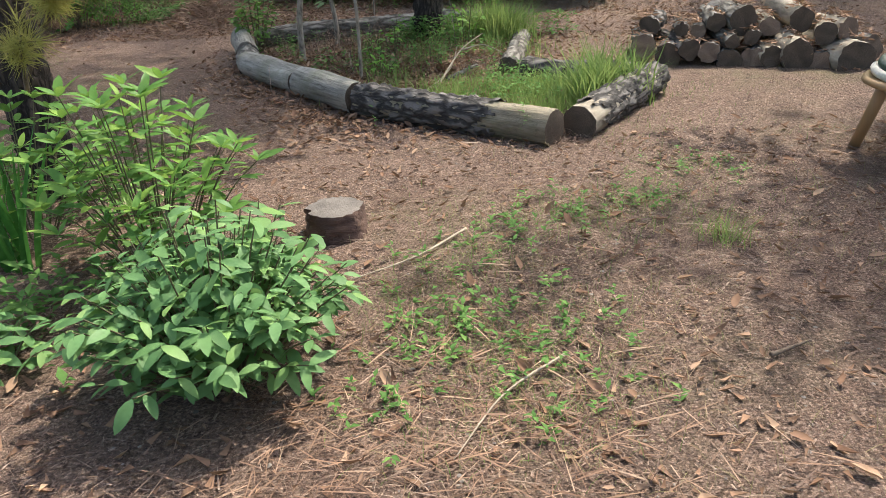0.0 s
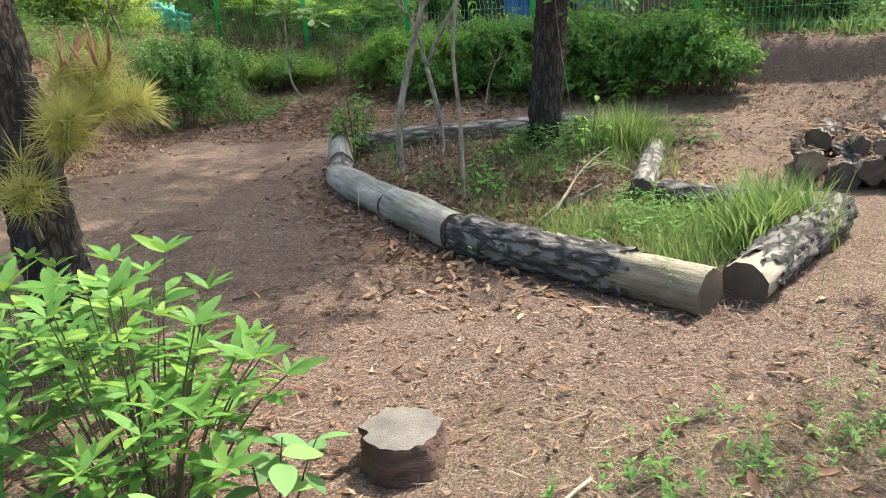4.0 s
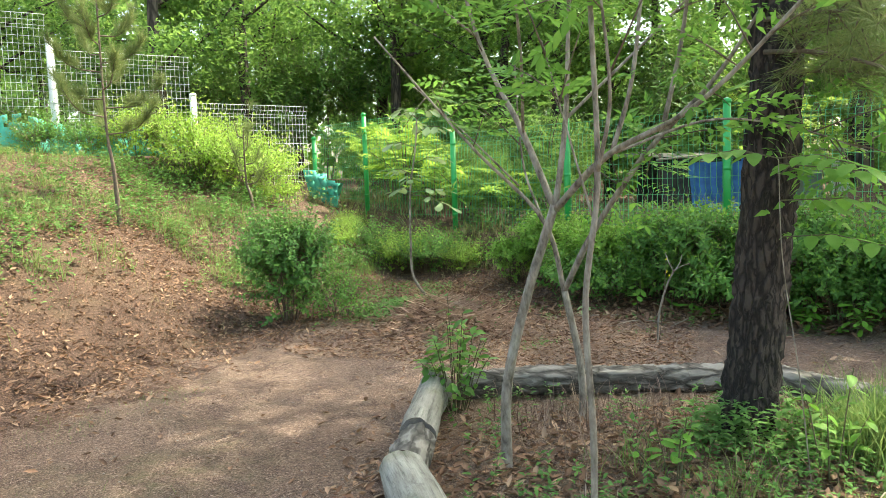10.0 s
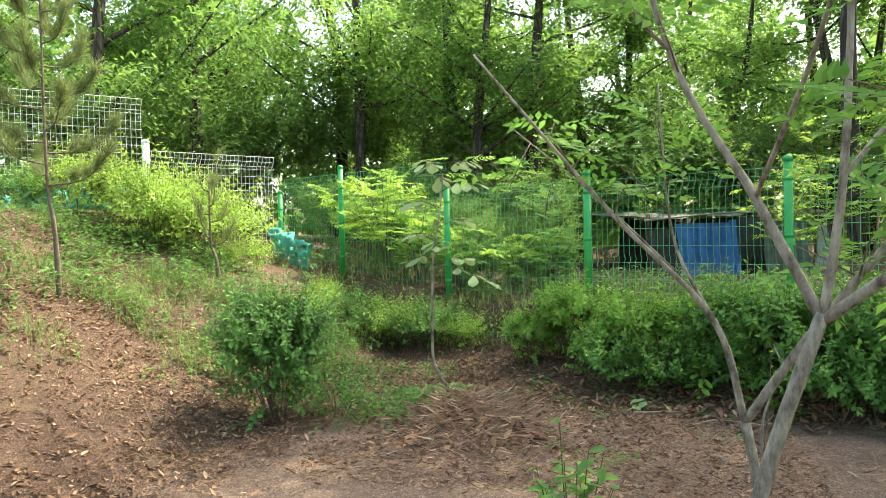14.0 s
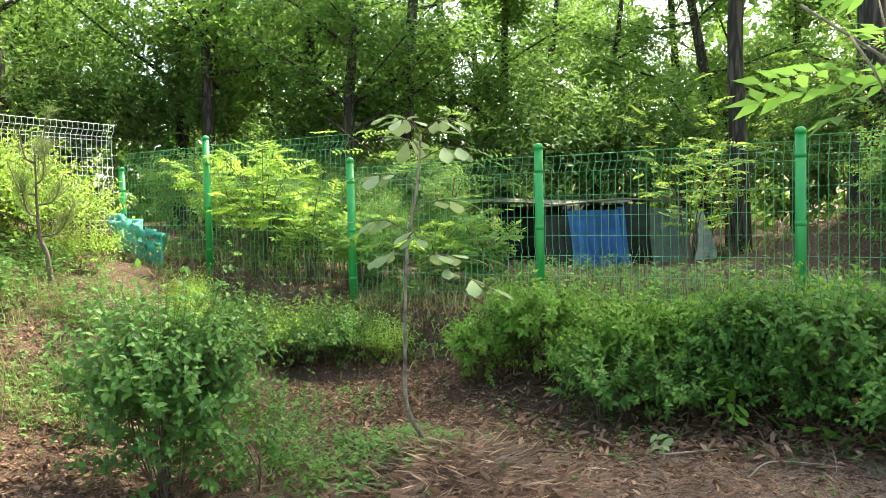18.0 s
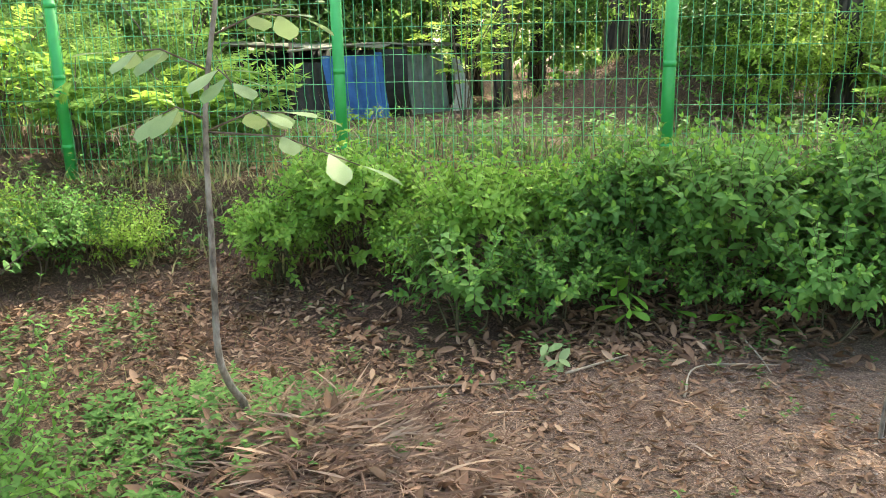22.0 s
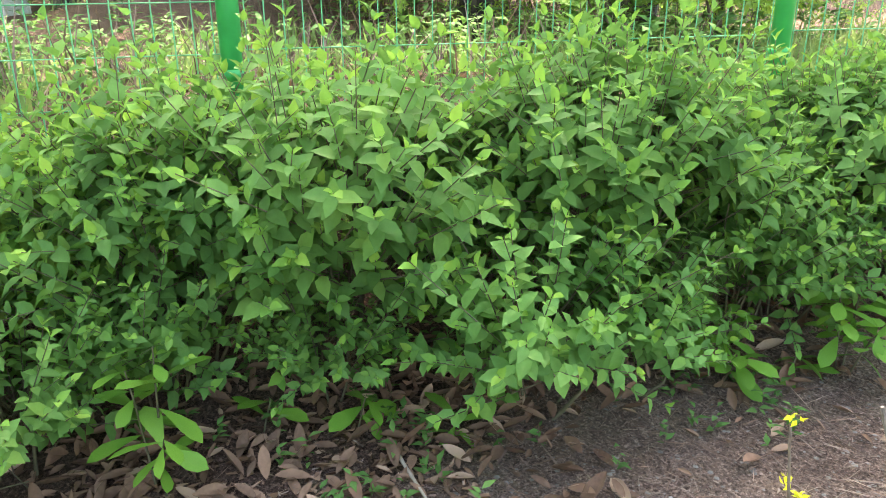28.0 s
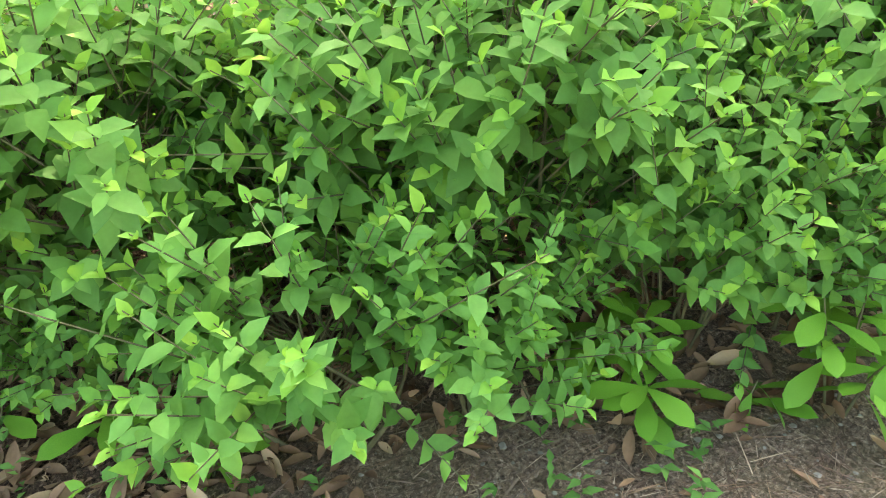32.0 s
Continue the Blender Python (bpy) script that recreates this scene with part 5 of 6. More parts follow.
def pinnate_sapling(at):
    """Thin stem beside the pine that carries level sprays of paired broad leaflets."""
    r = np.random.default_rng(261)
    ob = thing("leafy_sapling", at, "thin sapling with sprays of broad paired leaflets beside the pine", "sapling")
    stem = [(0, 0, -0.05), (-0.06, -0.06, 0.5), (-0.13, -0.12, 1.0), (-0.15, -0.16, 1.42)]
    part("stem", np_mesh("stem", *limb_set([(stem, 0.0035, 0.002)], 6, 0.04), True), M_SMOOTH_BARK, ob)
    me = np_mesh("leaflet", *leaf_shape(0.46, "fine", 0.1, 0.22, 0.5), True)
    for z, way, ln in ((1.4, (1.0, -0.3, -0.25), 0.62), (1.42, (0.55, -0.75, -0.1), 0.45), (1.25, (1.0, 0.25, -0.12), 0.5), (1.42, (-0.8, -0.4, 0.05), 0.34), (1.1, (0.8, -0.5, -0.05), 0.42), (1.35, (0.3, 0.9, 0.1), 0.4)):
        b = np.array([np.interp(z, [p[2] for p in stem], [p[c] for p in stem]) for c in (0, 1)] + [z])
        d = unit(np.array(way))
        e = b + d * ln
        part("stalk", np_mesh("stalk", *tube([b, (b + e) / 2 + (0, 0, 0.03), e], [0.003, 0.0025, 0.0015], 5)), M_SHOOT, ob)
        side = unit(np.cross((0, 0, 1), d))
        for f in (0.3, 0.48, 0.66, 0.84, 1.0):
            q = b + (e - b) * f + (0, 0, 0.03 * (1 - abs(2 * f - 1)))
            for sg in (-1, 1) if f < 1 else (0,):
                v = Vector(unit(side * sg + d * (0.55 if sg else 1.0) + np.array([0, 0, -0.15]) + 0.12 * ball(r, 1)[0]))
                part("leaflet", me, M_TREE1, ob, at=Matrix.Translation(q) @ v.to_track_quat("X", "Z").to_matrix().to_4x4() @ Matrix.Scale(float(r.uniform(0.1, 0.14)), 4))


pinnate_sapling(gpos(0.22, 7.05))


def bare_twig_plant(at):
    """Leafless stem with yellow buds in front of the hedge."""
    ob = thing("bare_sapling", at, "thin bare grey sapling with yellow buds", "sapling")
    part("stem", np_mesh("stem", *limb_set([([(0, 0, -0.05), (0.02, -0.01, 0.25), (0.09, -0.08, 0.5), (0.15, -0.135, 0.63)], 0.0095, 0.007)], 8, 0.05), True), M_SMOOTH_BARK, ob)
    for c in ([(0.15, -0.135, 0.63), (0.2, -0.18, 0.67), (0.28, -0.24, 0.71)], [(0.15, -0.135, 0.63), (0.11, -0.1, 0.7), (0.08, -0.08, 0.78)], [(0.17, -0.15, 0.65), (0.2, -0.15, 0.7), (0.22, -0.16, 0.77)]):
        part("branch", np_mesh("branch", *limb_set([(c, 0.006, 0.003)], 6, 0.05), True), M_SMOOTH_BARK, ob)
    part("branch", np_mesh("branch", *limb_set([([(0.02, 0, 0.02), (0.06, -0.01, 0.4), (0.08, 0.03, 0.7)], 0.004, 0.002)], 5), True), M_TWIG, ob)
    rng = np.random.default_rng(4)
    for q in ((0.08, 0.03, 0.71), (0.085, 0.02, 0.6), (0.1, 0.01, 0.57)):
        n = 9
        tagged(part("bud", leaves(np.array(q) + rng.normal(0, 0.004, (n, 3)), ball(rng, n) + (0, 0, 0.6), ball(rng, n), np.full(n, 0.014), leaf_shape(0.6, "mid")), M_YELLOW, ob, "small yellow leaf bud"), kind="stuff")


bare_twig_plant(gpos(-0.72, 10.28))


# ---- grass, weeds and litter ----
def scatter(rng, n, boxes):
    """n points in (x0, y0, x1, y1, weight) boxes."""
    w = np.array([b[4] for b in boxes], float)
    P = []
    for b, m in zip(boxes, rng.multinomial(n, w / w.sum())):
        P.append(np.stack([rng.uniform(b[0], b[2], m), rng.uniform(b[1], b[3], m)], 1))
    return np.concatenate(P)


def clumped(rng, P, count, spread):
    k = rng.integers(0, len(P), count)
    return P[k] + rng.normal(0, spread, (count, 2))


def on_ground(Q, dz=0.0):
    return np.stack([Q[:, 0], Q[:, 1], gz(Q[:, 0], Q[:, 1]) + dz], 1)


def blades(P, D, L, width):
    shape = (np.array([(0, width, 0), (0, -width, 0), (0.5, -width * 0.8, 0.0), (0.5, width * 0.8, 0.0), (1, 0, -0.22)]), np.array([(0, 1, 2), (0, 2, 3), (3, 2, 4)]))
    N = unit(np.stack([D[:, 0], D[:, 1], np.full(len(D), -0.3)], 1) * -1 + (0, 0, 0.05))
    return leaves(P, D, N, L, shape)


def grass(name, Q, rng, length, width, label, upright=1.6, material=None):
    D = unit(np.concatenate([rng.standard_normal((len(Q), 2)) * 0.6, np.full((len(Q), 1), upright)], 1) + 0.2 * ball(rng, len(Q)))
    ob = part(name, blades(on_ground(Q, -0.01), D, length * rng.uniform(0.5, 1.15, len(Q)), width), material or M_GRASS)
    return tagged(ob, label, "grass", kind="stuff")


rng = np.random.default_rng(300)
grass("grass_tuft", clumped(rng, np.array([[0.62, 7.55]]), 1300, 0.15), rng, 0.42, 0.0085, "tall light green grass tuft beside the inner log")
grass("grass_tuft", clumped(rng, np.array([[1.08, 5.1], [1.2, 5.25]]), 620, 0.12), rng, 0.44, 0.014, "tall green grass tuft behind the border log")
grass("grass_tuft", clumped(rng, np.array([[1.12, 2.82]]), 110, 0.05), rng, 0.16, 0.012, "small grass tuft in the bare soil")
seeds = scatter(rng, 60, [(0.0, 4.85, 0.95, 5.9, 3), (0.4, 5.2, 1.4, 6.2, 2), (-0.6, 5.5, 0.2, 7.2, 2), (0.3, 6.8, 1.0, 8.2, 1)])
grass("bed_grass", clumped(rng, seeds, 5200, 0.1), rng, 0.19, 0.015, "short grass and weeds growing in the bed")
seeds = scatter(rng, 90, [(-9, 7, -5.6, 13, 3), (-7, 11, -5, 14, 2), (-11, 9, -8, 13, 2)])
grass("bank_grass", clumped(rng, seeds, 12000, 0.14), rng, 0.21, 0.014, "patchy grass and weeds on the bank", 1.3)
seeds = scatter(rng, 50, [(-0.3, 2.4, 1.0, 3.4, 3), (-0.2, 1.6, 0.4, 2.3, 2), (1.0, 3.2, 2.4, 5.6, 2), (-4.5, 5, -2.5, 8, 1.2)])
grass("yard_grass", clumped(rng, seeds, 3000, 0.14), rng, 0.07, 0.016, "sparse short grass on trodden soil", 0.9)
seeds = scatter(rng, 140, [(-9, 15, 6, 20, 2), (-4, 13.2, 3.5, 16, 3), (1.5, 10.2, 6.5, 14, 2)])
seeds = seeds[((seeds - FENCE_A) @ FENCE_N) > 0.1]
grass("rough_grass", clumped(rng, seeds, 4600, 0.22), rng, 0.3, 0.036, "tall rough grass and weeds behind the fence", 1.4)


def weeds(name, Q, rng, n_leaves, size, label, rise=0.12):
    k = np.repeat(np.arange(len(Q)), n_leaves)
    a = rng.random(len(k)) * 6.28
    up = rng.random(len(k))
    P = on_ground(Q)[k] + np.stack([0 * a, 0 * a, up * rise], 1)
    D = np.stack([np.cos(a), np.sin(a), 0.25 + 0.5 * rng.random(len(k))], 1)
    ob = part(name, leaves(P, D, np.array([0, 0, 1.0]) + 0.3 * ball(rng, len(k)), size * rng.uniform(0.5, 1.2, len(k)), leaf_shape(0.42, "mid", 0.12, 0.25)), M_WEED)
    return tagged(ob, label, "weeds", kind="stuff")


weeds("bed_weeds", clumped(rng, scatter(rng, 40, [(0.0, 4.9, 1.0, 6.0, 3), (-1.6, 6.4, 0.6, 8.4, 3), (-0.2, 7.2, 0.4, 7.5, 2)]), 700, 0.17), rng, 8, 0.045, "low green weeds in the planting bed", 0.13)
weeds("pine_foot_weeds", clumped(rng, np.array([[-0.05, 7.4], [0.2, 7.45], [1.2, 8.0], [1.0, 7.9], [-0.25, 7.5]]), 110, 0.12), rng, 8, 0.07, "ivy-like green plants at the foot of the pine", 0.22)
weeds("bank_weeds", clumped(rng, scatter(rng, 110, [(-9.5, 7.5, -6.2, 12.5, 5), (-6.3, 11.3, -5.2, 13.6, 1.5), (-8.5, 12, -6.5, 14, 2)]), 2300, 0.22), rng, 8, 0.07, "green weeds covering the bank", 0.28)
weeds("sapling_weeds", clumped(rng, np.array([[-3.2, 10.9], [-3.5, 10.9], [-3.3, 11.5], [-3.9, 11.1], [-3.1, 11.3], [-2.6, 11.0]]), 260, 0.24), rng, 9, 0.045, "small green weeds round the sapling", 0.08)
weeds("path_weeds", clumped(rng, np.array([[-0.85, 10.55], [-1.9, 11.3], [-2.2, 11.7], [0.0, 2.2], [0.3, 1.75], [-1.0, 11.3], [-1.7, 9.9], [-0.2, 1.9], [0.45, 3.1]]), 130, 0.12), rng, 7, 0.032, "tiny green weeds in the leaf litter", 0.05)
weeds("hedge_foot_weeds", clumped(rng, scatter(rng, 40, [(-2.6, 11.9, -1.6, 12.7, 2), (-1.7, 11.5, -0.7, 12.1, 2), (-0.7, 11.1, 0.3, 11.7, 2), (0.2, 10.6, 1.4, 11.3, 2)]), 170, 0.13), rng, 7, 0.045, "small green seedlings at the foot of the hedge", 0.09)
back = scatter(rng, 150, [(-8, 15, 5, 21, 3), (-3.5, 13.3, 4.5, 16.5, 3), (1.5, 10.2, 6.5, 14, 2)])
back = back[(((back - FENCE_A) @ FENCE_N) > 0.15) & (np.hypot(back[:, 0] - 3.5, back[:, 1] - 18.6) > 1.5)]
weeds("rough_weeds", clumped(rng, back, 1000, 0.28), rng, 10, 0.11, "dense green undergrowth behind the fence", 0.34)
weeds("near_weeds", clumped(rng, np.array([[-1.5, 2.5], [-1.3, 3.3], [-2.1, 2.6], [-1.9, 3.8], [-2.6, 3.4], [-1.0, 2.45]]), 190, 0.2), rng, 8, 0.07, "low green plants under the azaleas", 0.15)


Q = np.array([FENCE_A + FENCE_D * u + FENCE_N * s for u, s in zip(rng.uniform(1.2, 8.6, 130), rng.uniform(-0.75, 0.5, 130))])
grass("fence_foot_grass", clumped(rng, Q, 2600, 0.12), rng, 0.24, 0.03, "dry yellowish grass along the foot of the fence", 1.0, M_DRYGRASS)
weeds("fence_foot_weeds", clumped(rng, Q, 420, 0.14), rng, 8, 0.08, "green weeds along the foot of the fence", 0.25)

Q = np.array([FENCE_A + FENCE_D * u + FENCE_N * s for u, s in zip(rng.uniform(1.0, 5.2, 1700), rng.uniform(-0.3, 0.05, 1700))])
D = unit(np.concatenate([-FENCE_N[None] * 0.6 + 0.5 * rng.standard_normal((len(Q), 2)), 0.25 * rng.standard_normal((len(Q), 1))], 1))
tagged(part("ledge_grass", blades(on_ground(Q, 0.015), D, 0.2 * rng.uniform(0.5, 1.2, len(Q)), 0.014), M_DRYGRASS), "dry grass hanging over the soil ledge below the fence", "dry grass", kind="stuff")


def flat_litter(name, Q, rng, size, shape, material, label, category, lift=0.012, tilt=0.35, kind="stuff"):
    a = rng.random(len(Q)) * 6.28
    D = np.stack([np.cos(a), np.sin(a), tilt * 0.6 * rng.standard_normal(len(Q))], 1)
    N = np.array([0, 0, 1.0]) + tilt * ball(rng, len(Q))
    ob = part(name, leaves(on_ground(Q, lift), D, N, size * (0.4 + 0.95 * rng.random(len(Q)) ** 1.3), shape), material)
    return tagged(ob, label, category, kind=kind)


DEADLEAF = leaf_shape(0.36, "fine", 0.85, -0.22, 0.4)
CURLED = leaf_shape(0.45, "oval", 0.7, -0.25)
flat_litter("dead_leaves", clumped(rng, scatter(rng, 150, [(-2.7, 11.4, -1.2, 12.7, 3), (-1.4, 11.3, -0.3, 12.0, 5), (-0.5, 11.15, 0.5, 11.7, 4), (0.3, 10.9, 1.5, 11.4, 3), (-3.6, 10.2, -2.2, 13.2, 4)]), 2100, 0.17), rng, 0.082, DEADLEAF, M_DEAD, "dry curled brown oak leaves under the hedge", "leaf litter", 0.015, 0.55)
flat_litter("dead_leaves", clumped(rng, scatter(rng, 220, [(-4.2, 9.6, -2.2, 11.8, 5), (-2.4, 9.9, -0.6, 11.8, 2.5), (-7.6, 7.2, -4.4, 12.4, 24), (-9.5, 8, -7, 13, 5), (-5.5, 12, -3.0, 13.8, 5), (-4.2, 12.2, -2.5, 14.0, 5), (1.8, 16.8, 5.2, 19.6, 9), (1.7, 5.9, 3.6, 7.2, 1), (1.2, 7, 5, 11.5, 6)]), 19000, 0.36), rng, 0.05, CURLED, M_DEAD, "dry curled brown leaves on the bank and path", "leaf litter", 0.014, 0.55)
flat_litter("dead_leaves", np.concatenate([clumped(rng, scatter(rng, 70, [(-1.3, 5.2, 1.2, 8.2, 3), (-1.0, 4.6, 0.4, 5.4, 2), (-2.0, 5.8, -1.3, 8.0, 1)]), 2600, 0.22), scatter(rng, 700, [(-1.5, 1.2, 2.6, 4.6, 3), (-4.5, 4, -1.5, 10, 2), (-2.6, 8.5, 0.6, 11, 1)])]), rng, 0.055, CURLED, M_DEAD, "scattered small dead leaves", "leaf litter", 0.012, 0.45)
NEEDLE = (np.array([(0, 0.011, 0), (0, -0.011, 0), (0.5, 0.0, 0.022), (1, 0, 0.0)]), np.array([(0, 1, 2), (1, 3, 2), (3, 0, 2)]))
Q = scatter(rng, 105000, [(-2.2, 0.6, 2.8, 3.6, 4), (-2.8, 3.4, 2.6, 6.0, 2.4), (-4.6, 4.5, -1.2, 10, 3), (-3.2, 9.4, 1.4, 11.3, 2)])
dens = 0.5 + waves(Q[:, 0] * 1.5, Q[:, 1] * 1.5)
flat_litter("pine_needle_litter", Q[dens > 0.3 + rng.random(len(Q)) * 0.4], rng, 0.085, NEEDLE, M_DRYNEEDLE, "fallen reddish brown pine needles on the soil", "needle litter", 0.008, 0.2)
Q = clumped(rng, np.array([[-0.35, 1.5], [-0.1, 1.7], [0.2, 2.0], [-2.75, 10.55], [-2.5, 10.5], [0.3, 1.55], [-3.0, 11.9]]), 1700, 0.26)
flat_litter("straw_litter", Q, rng, 0.12, (NEEDLE[0] * [1, 0.85, 1.5], NEEDLE[1]), M_STRAW, "matted dry straw and needles", "straw", 0.015, 0.25)

CRUMB = (np.array([(0, 0.1, 0), (0, -0.1, 0), (0.5, 0.02, 0.1), (1, 0, 0.02)]), NEEDLE[1])
Q = scatter(rng, 62000, [(-2.0, 0.7, 2.8, 3.8, 4), (-3.0, 3.5, 2.6, 6.2, 3.5), (-4.8, 4.5, -1.2, 10.5, 5), (-3.4, 9.0, 1.6, 11.6, 4)])
flat_litter("litter_crumbs", Q, rng, 0.024, CRUMB, M_DRYNEEDLE, "broken bits of leaves and twigs on the soil", "litter", 0.005, 0.4)
SHARD = (np.array([(0, 0.18, 0.05), (0.1, -0.2, 0), (0.6, 0.05, -0.06), (1, 0.06, 0.12)]), np.array([(0, 1, 2), (1, 3, 2), (3, 0, 2)]))
Q = scatter(rng, 26000, [(-3.8, 9.2, -0.4, 11.9, 6), (-7.0, 7.5, -4.4, 13.4, 4), (-5.2, 11.6, -2.4, 13.6, 2), (-1.4, 5.0, 1.2, 8.3, 2.5), (-1.6, 1.0, 2.6, 4.4, 2), (1.2, 6.5, 5, 11, 2)])
flat_litter("leaf_shards", Q, rng, 0.045, SHARD, M_DEAD, "broken pieces of dry leaves covering the soil", "leaf litter", 0.01, 0.5)

flat_litter("twig_litter", scatter(rng, 1500, [(-1.8, 1.0, 2.6, 4.4, 4), (-4.4, 4.2, -1.3, 10, 2), (-3.6, 9.4, 1.2, 11.6, 3), (-1.2, 5.2, 0.9, 8.2, 2)]), rng, 0.14, (NEEDLE[0] * [1, 1.6, 1.2], NEEDLE[1]), M_DRYNEEDLE, "thin dry twigs scattered on the soil", "twigs", 0.014, 0.25)
Q = clumped(rng, scatter(rng, 45, [(-0.4, 2.2, 1.1, 3.3, 4), (-0.4, 1.3, 0.4, 2.2, 2), (0.9, 3.4, 2.6, 5.6, 2), (-3.2, 10.2, -2.3, 11.2, 2), (-4.4, 5, -2.2, 9, 1)]), 5000, 0.16)
D = unit(np.concatenate([rng.standard_normal((len(Q), 2)), np.full((len(Q), 1), 0.45)], 1))
tagged(part("dry_grass", blades(on_ground(Q, -0.005), D, 0.085 * rng.uniform(0.5, 1.2, len(Q)), 0.016), M_DRYNEEDLE), "dead brown grass stubble on the soil", "dry grass", kind="stuff")


# heap of raked straw and leaves before the sapling
Q = clumped(rng, np.array([[-2.8, 10.62], [-2.65, 10.5], [-2.9, 10.5], [-2.55, 10.66], [-2.7, 10.75]]), 5200, 0.25)
flat_litter("straw_heap", Q, rng, 0.16, (NEEDLE[0] * [1, 0.9, 2.0], NEEDLE[1]), M_STRAW, "heap of matted pale dry straw and needles", "straw", 0.03, 0.5)
Q = clumped(rng, np.array([[-2.8, 10.4], [-3.1, 10.45], [-2.6, 10.3], [-2.85, 10.6]]), 420, 0.26)
flat_litter("dead_leaves", Q, rng, 0.085, CURLED, M_DEAD, "dry curled leaves on the straw heap", "leaf litter", 0.034, 0.8)
Q = clumped(rng, scatter(rng, 60, [(-3.6, 9.4, -1.0, 11.2, 3), (-1.2, 9.8, 1.2, 11.2, 1.5)]), 5200, 0.26)
flat_litter("straw_litter", Q, rng, 0.09, (NEEDLE[0] * [1, 0.8, 1.2], NEEDLE[1]), M_STRAW, "thin scattered pale straw on the trodden soil", "straw", 0.01, 0.3)
# fallen leaves and dead stalks in the planting bed
flat_litter("dead_leaves", clumped(rng, scatter(rng, 90, [(-1.4, 5.8, 0.6, 8.4, 3), (-0.6, 5.2, 0.9, 6.4, 1)]), 4200, 0.22), rng, 0.06, CURLED, M_DEAD, "dry brown leaves covering the planting bed", "leaf litter", 0.013, 0.6)
grass("dead_stalks", clumped(rng, scatter(rng, 60, [(-1.3, 6.0, 0.6, 8.3, 3), (-1.7, 7.6, -0.2, 8.4, 2)]), 1100, 0.13), rng, 0.26, 0.008, "dead brown weed stalks in the planting bed", 1.3, M_DRYNEEDLE)
grass("bank_dry_grass", clumped(rng, scatter(rng, 80, [(-7.5, 9.5, -4.8, 13.6, 3), (-4.8, 11.6, -2.8, 13.8, 2), (-3.8, 10.6, -2.4, 11.6, 1)]), 3200, 0.16), rng, 0.13, 0.011, "short dry yellowish grass on the bank", 0.8, M_DRYGRASS)
weeds("slope_weeds", clumped(rng, scatter(rng, 50, [(-5.6, 11.2, -3.6, 13.4, 2), (-3.8, 10.5, -3.2, 11.6, 2), (-6.0, 9.8, -4.9, 11.5, 1)]), 420, 0.18), rng, 8, 0.05, "patchy low weeds on the slope and round the sapling", 0.1)


# tufts of weeds and short grass on the trodden yard
tufts = np.array([[0.25, 3.0], [0.6, 3.12], [0.05, 2.75], [0.3, 1.9], [0.12, 2.1], [0.9, 3.3], [-0.1, 2.3], [1.3, 3.7], [0.42, 2.2]])
weeds("yard_weeds", clumped(rng, tufts, 150, 0.13), rng, 7, 0.036, "small green weeds on the needle litter", 0.06)
grass("yard_tufts", clumped(rng, tufts, 1500, 0.15), rng, 0.09, 0.009, "thin green grass tufts on the trodden soil", 0.9)
grass("yard_dry_tufts", clumped(rng, np.concatenate([tufts, scatter(rng, 25, [(0.2, 1.4, 2.2, 4.2, 1)])]), 2200, 0.2), rng, 0.1, 0.008, "thin dry grass tufts on the trodden soil", 0.7, M_DRYGRASS)


# chips and small stones in the soil
def pebbles():
    r = np.random.default_rng(77)
    Q = scatter(r, 3600, [(-1.0, 1.0, 2.6, 5.0, 4), (-4.2, 4.2, -1.6, 9.8, 2), (-1.0, 9.6, 1.2, 11.2, 5)])
    base = np.array([(1, 0, 0), (0.2, 0.9, 0.1), (-0.8, 0.5, 0), (-0.7, -0.6, 0.1), (0.3, -0.9, 0), (0, 0, 0.7)])
    F = np.array([(0, 1, 5), (1, 2, 5), (2, 3, 5), (3, 4, 5), (4, 0, 5)])
    s = 0.005 * r.random(len(Q)) ** 2 + 0.0025
    a = r.random(len(Q)) * 6.28
    rot = np.stack([np.stack([np.cos(a), -np.sin(a)], 1), np.stack([np.sin(a), np.cos(a)], 1)], 1)
    xy = np.einsum("nij,kj->nki", rot, base[:, :2]) * s[:, None, None] * 1.4
    P = on_ground(Q, 0.0)
    V = np.concatenate([xy + P[:, None, :2], (base[None, :, 2] * s[:, None] + P[:, None, 2])[..., None]], -1)
    ob = part("pebbles", (V.reshape(-1, 3), (F[None] + (np.arange(len(Q)) * 6)[:, None, None]).reshape(-1, 3)), M_ROCK)
    tagged(ob, "small grit and pebbles in the bare soil", "gravel", kind="stuff")


pebbles()

# weeds and dry grass at the meeting ends of the border logs, leaves blown against the logs
weeds("log_end_weeds", clumped(rng, np.array([[0.47, 4.29], [0.52, 4.26]]), 6, 0.035), rng, 9, 0.035, "small weed growing up the bare log end", 0.24)
D = unit(np.concatenate([rng.standard_normal((420, 2)), np.full((420, 1), 0.5)], 1))
tagged(part("dry_grass", blades(on_ground(clumped(rng, np.array([[0.74, 4.34], [0.85, 4.6], [0.8, 4.5]]), 420, 0.08), -0.005), D, 0.15 * rng.uniform(0.5, 1.2, 420), 0.014), M_DRYNEEDLE), "dead grass between the log ends", "dry grass", kind="stuff")
Q = np.concatenate([np.array(a) + (np.array(b) - np.array(a)) * rng.random(60)[:, None] for a, b in (((-1.85, 7.1), (-1.75, 6.6)), ((-1.68, 6.6), (-1.1, 5.5)), ((-1.1, 5.5), (-0.7, 5.0)), ((-0.65, 5.02), (0.5, 4.13)))])
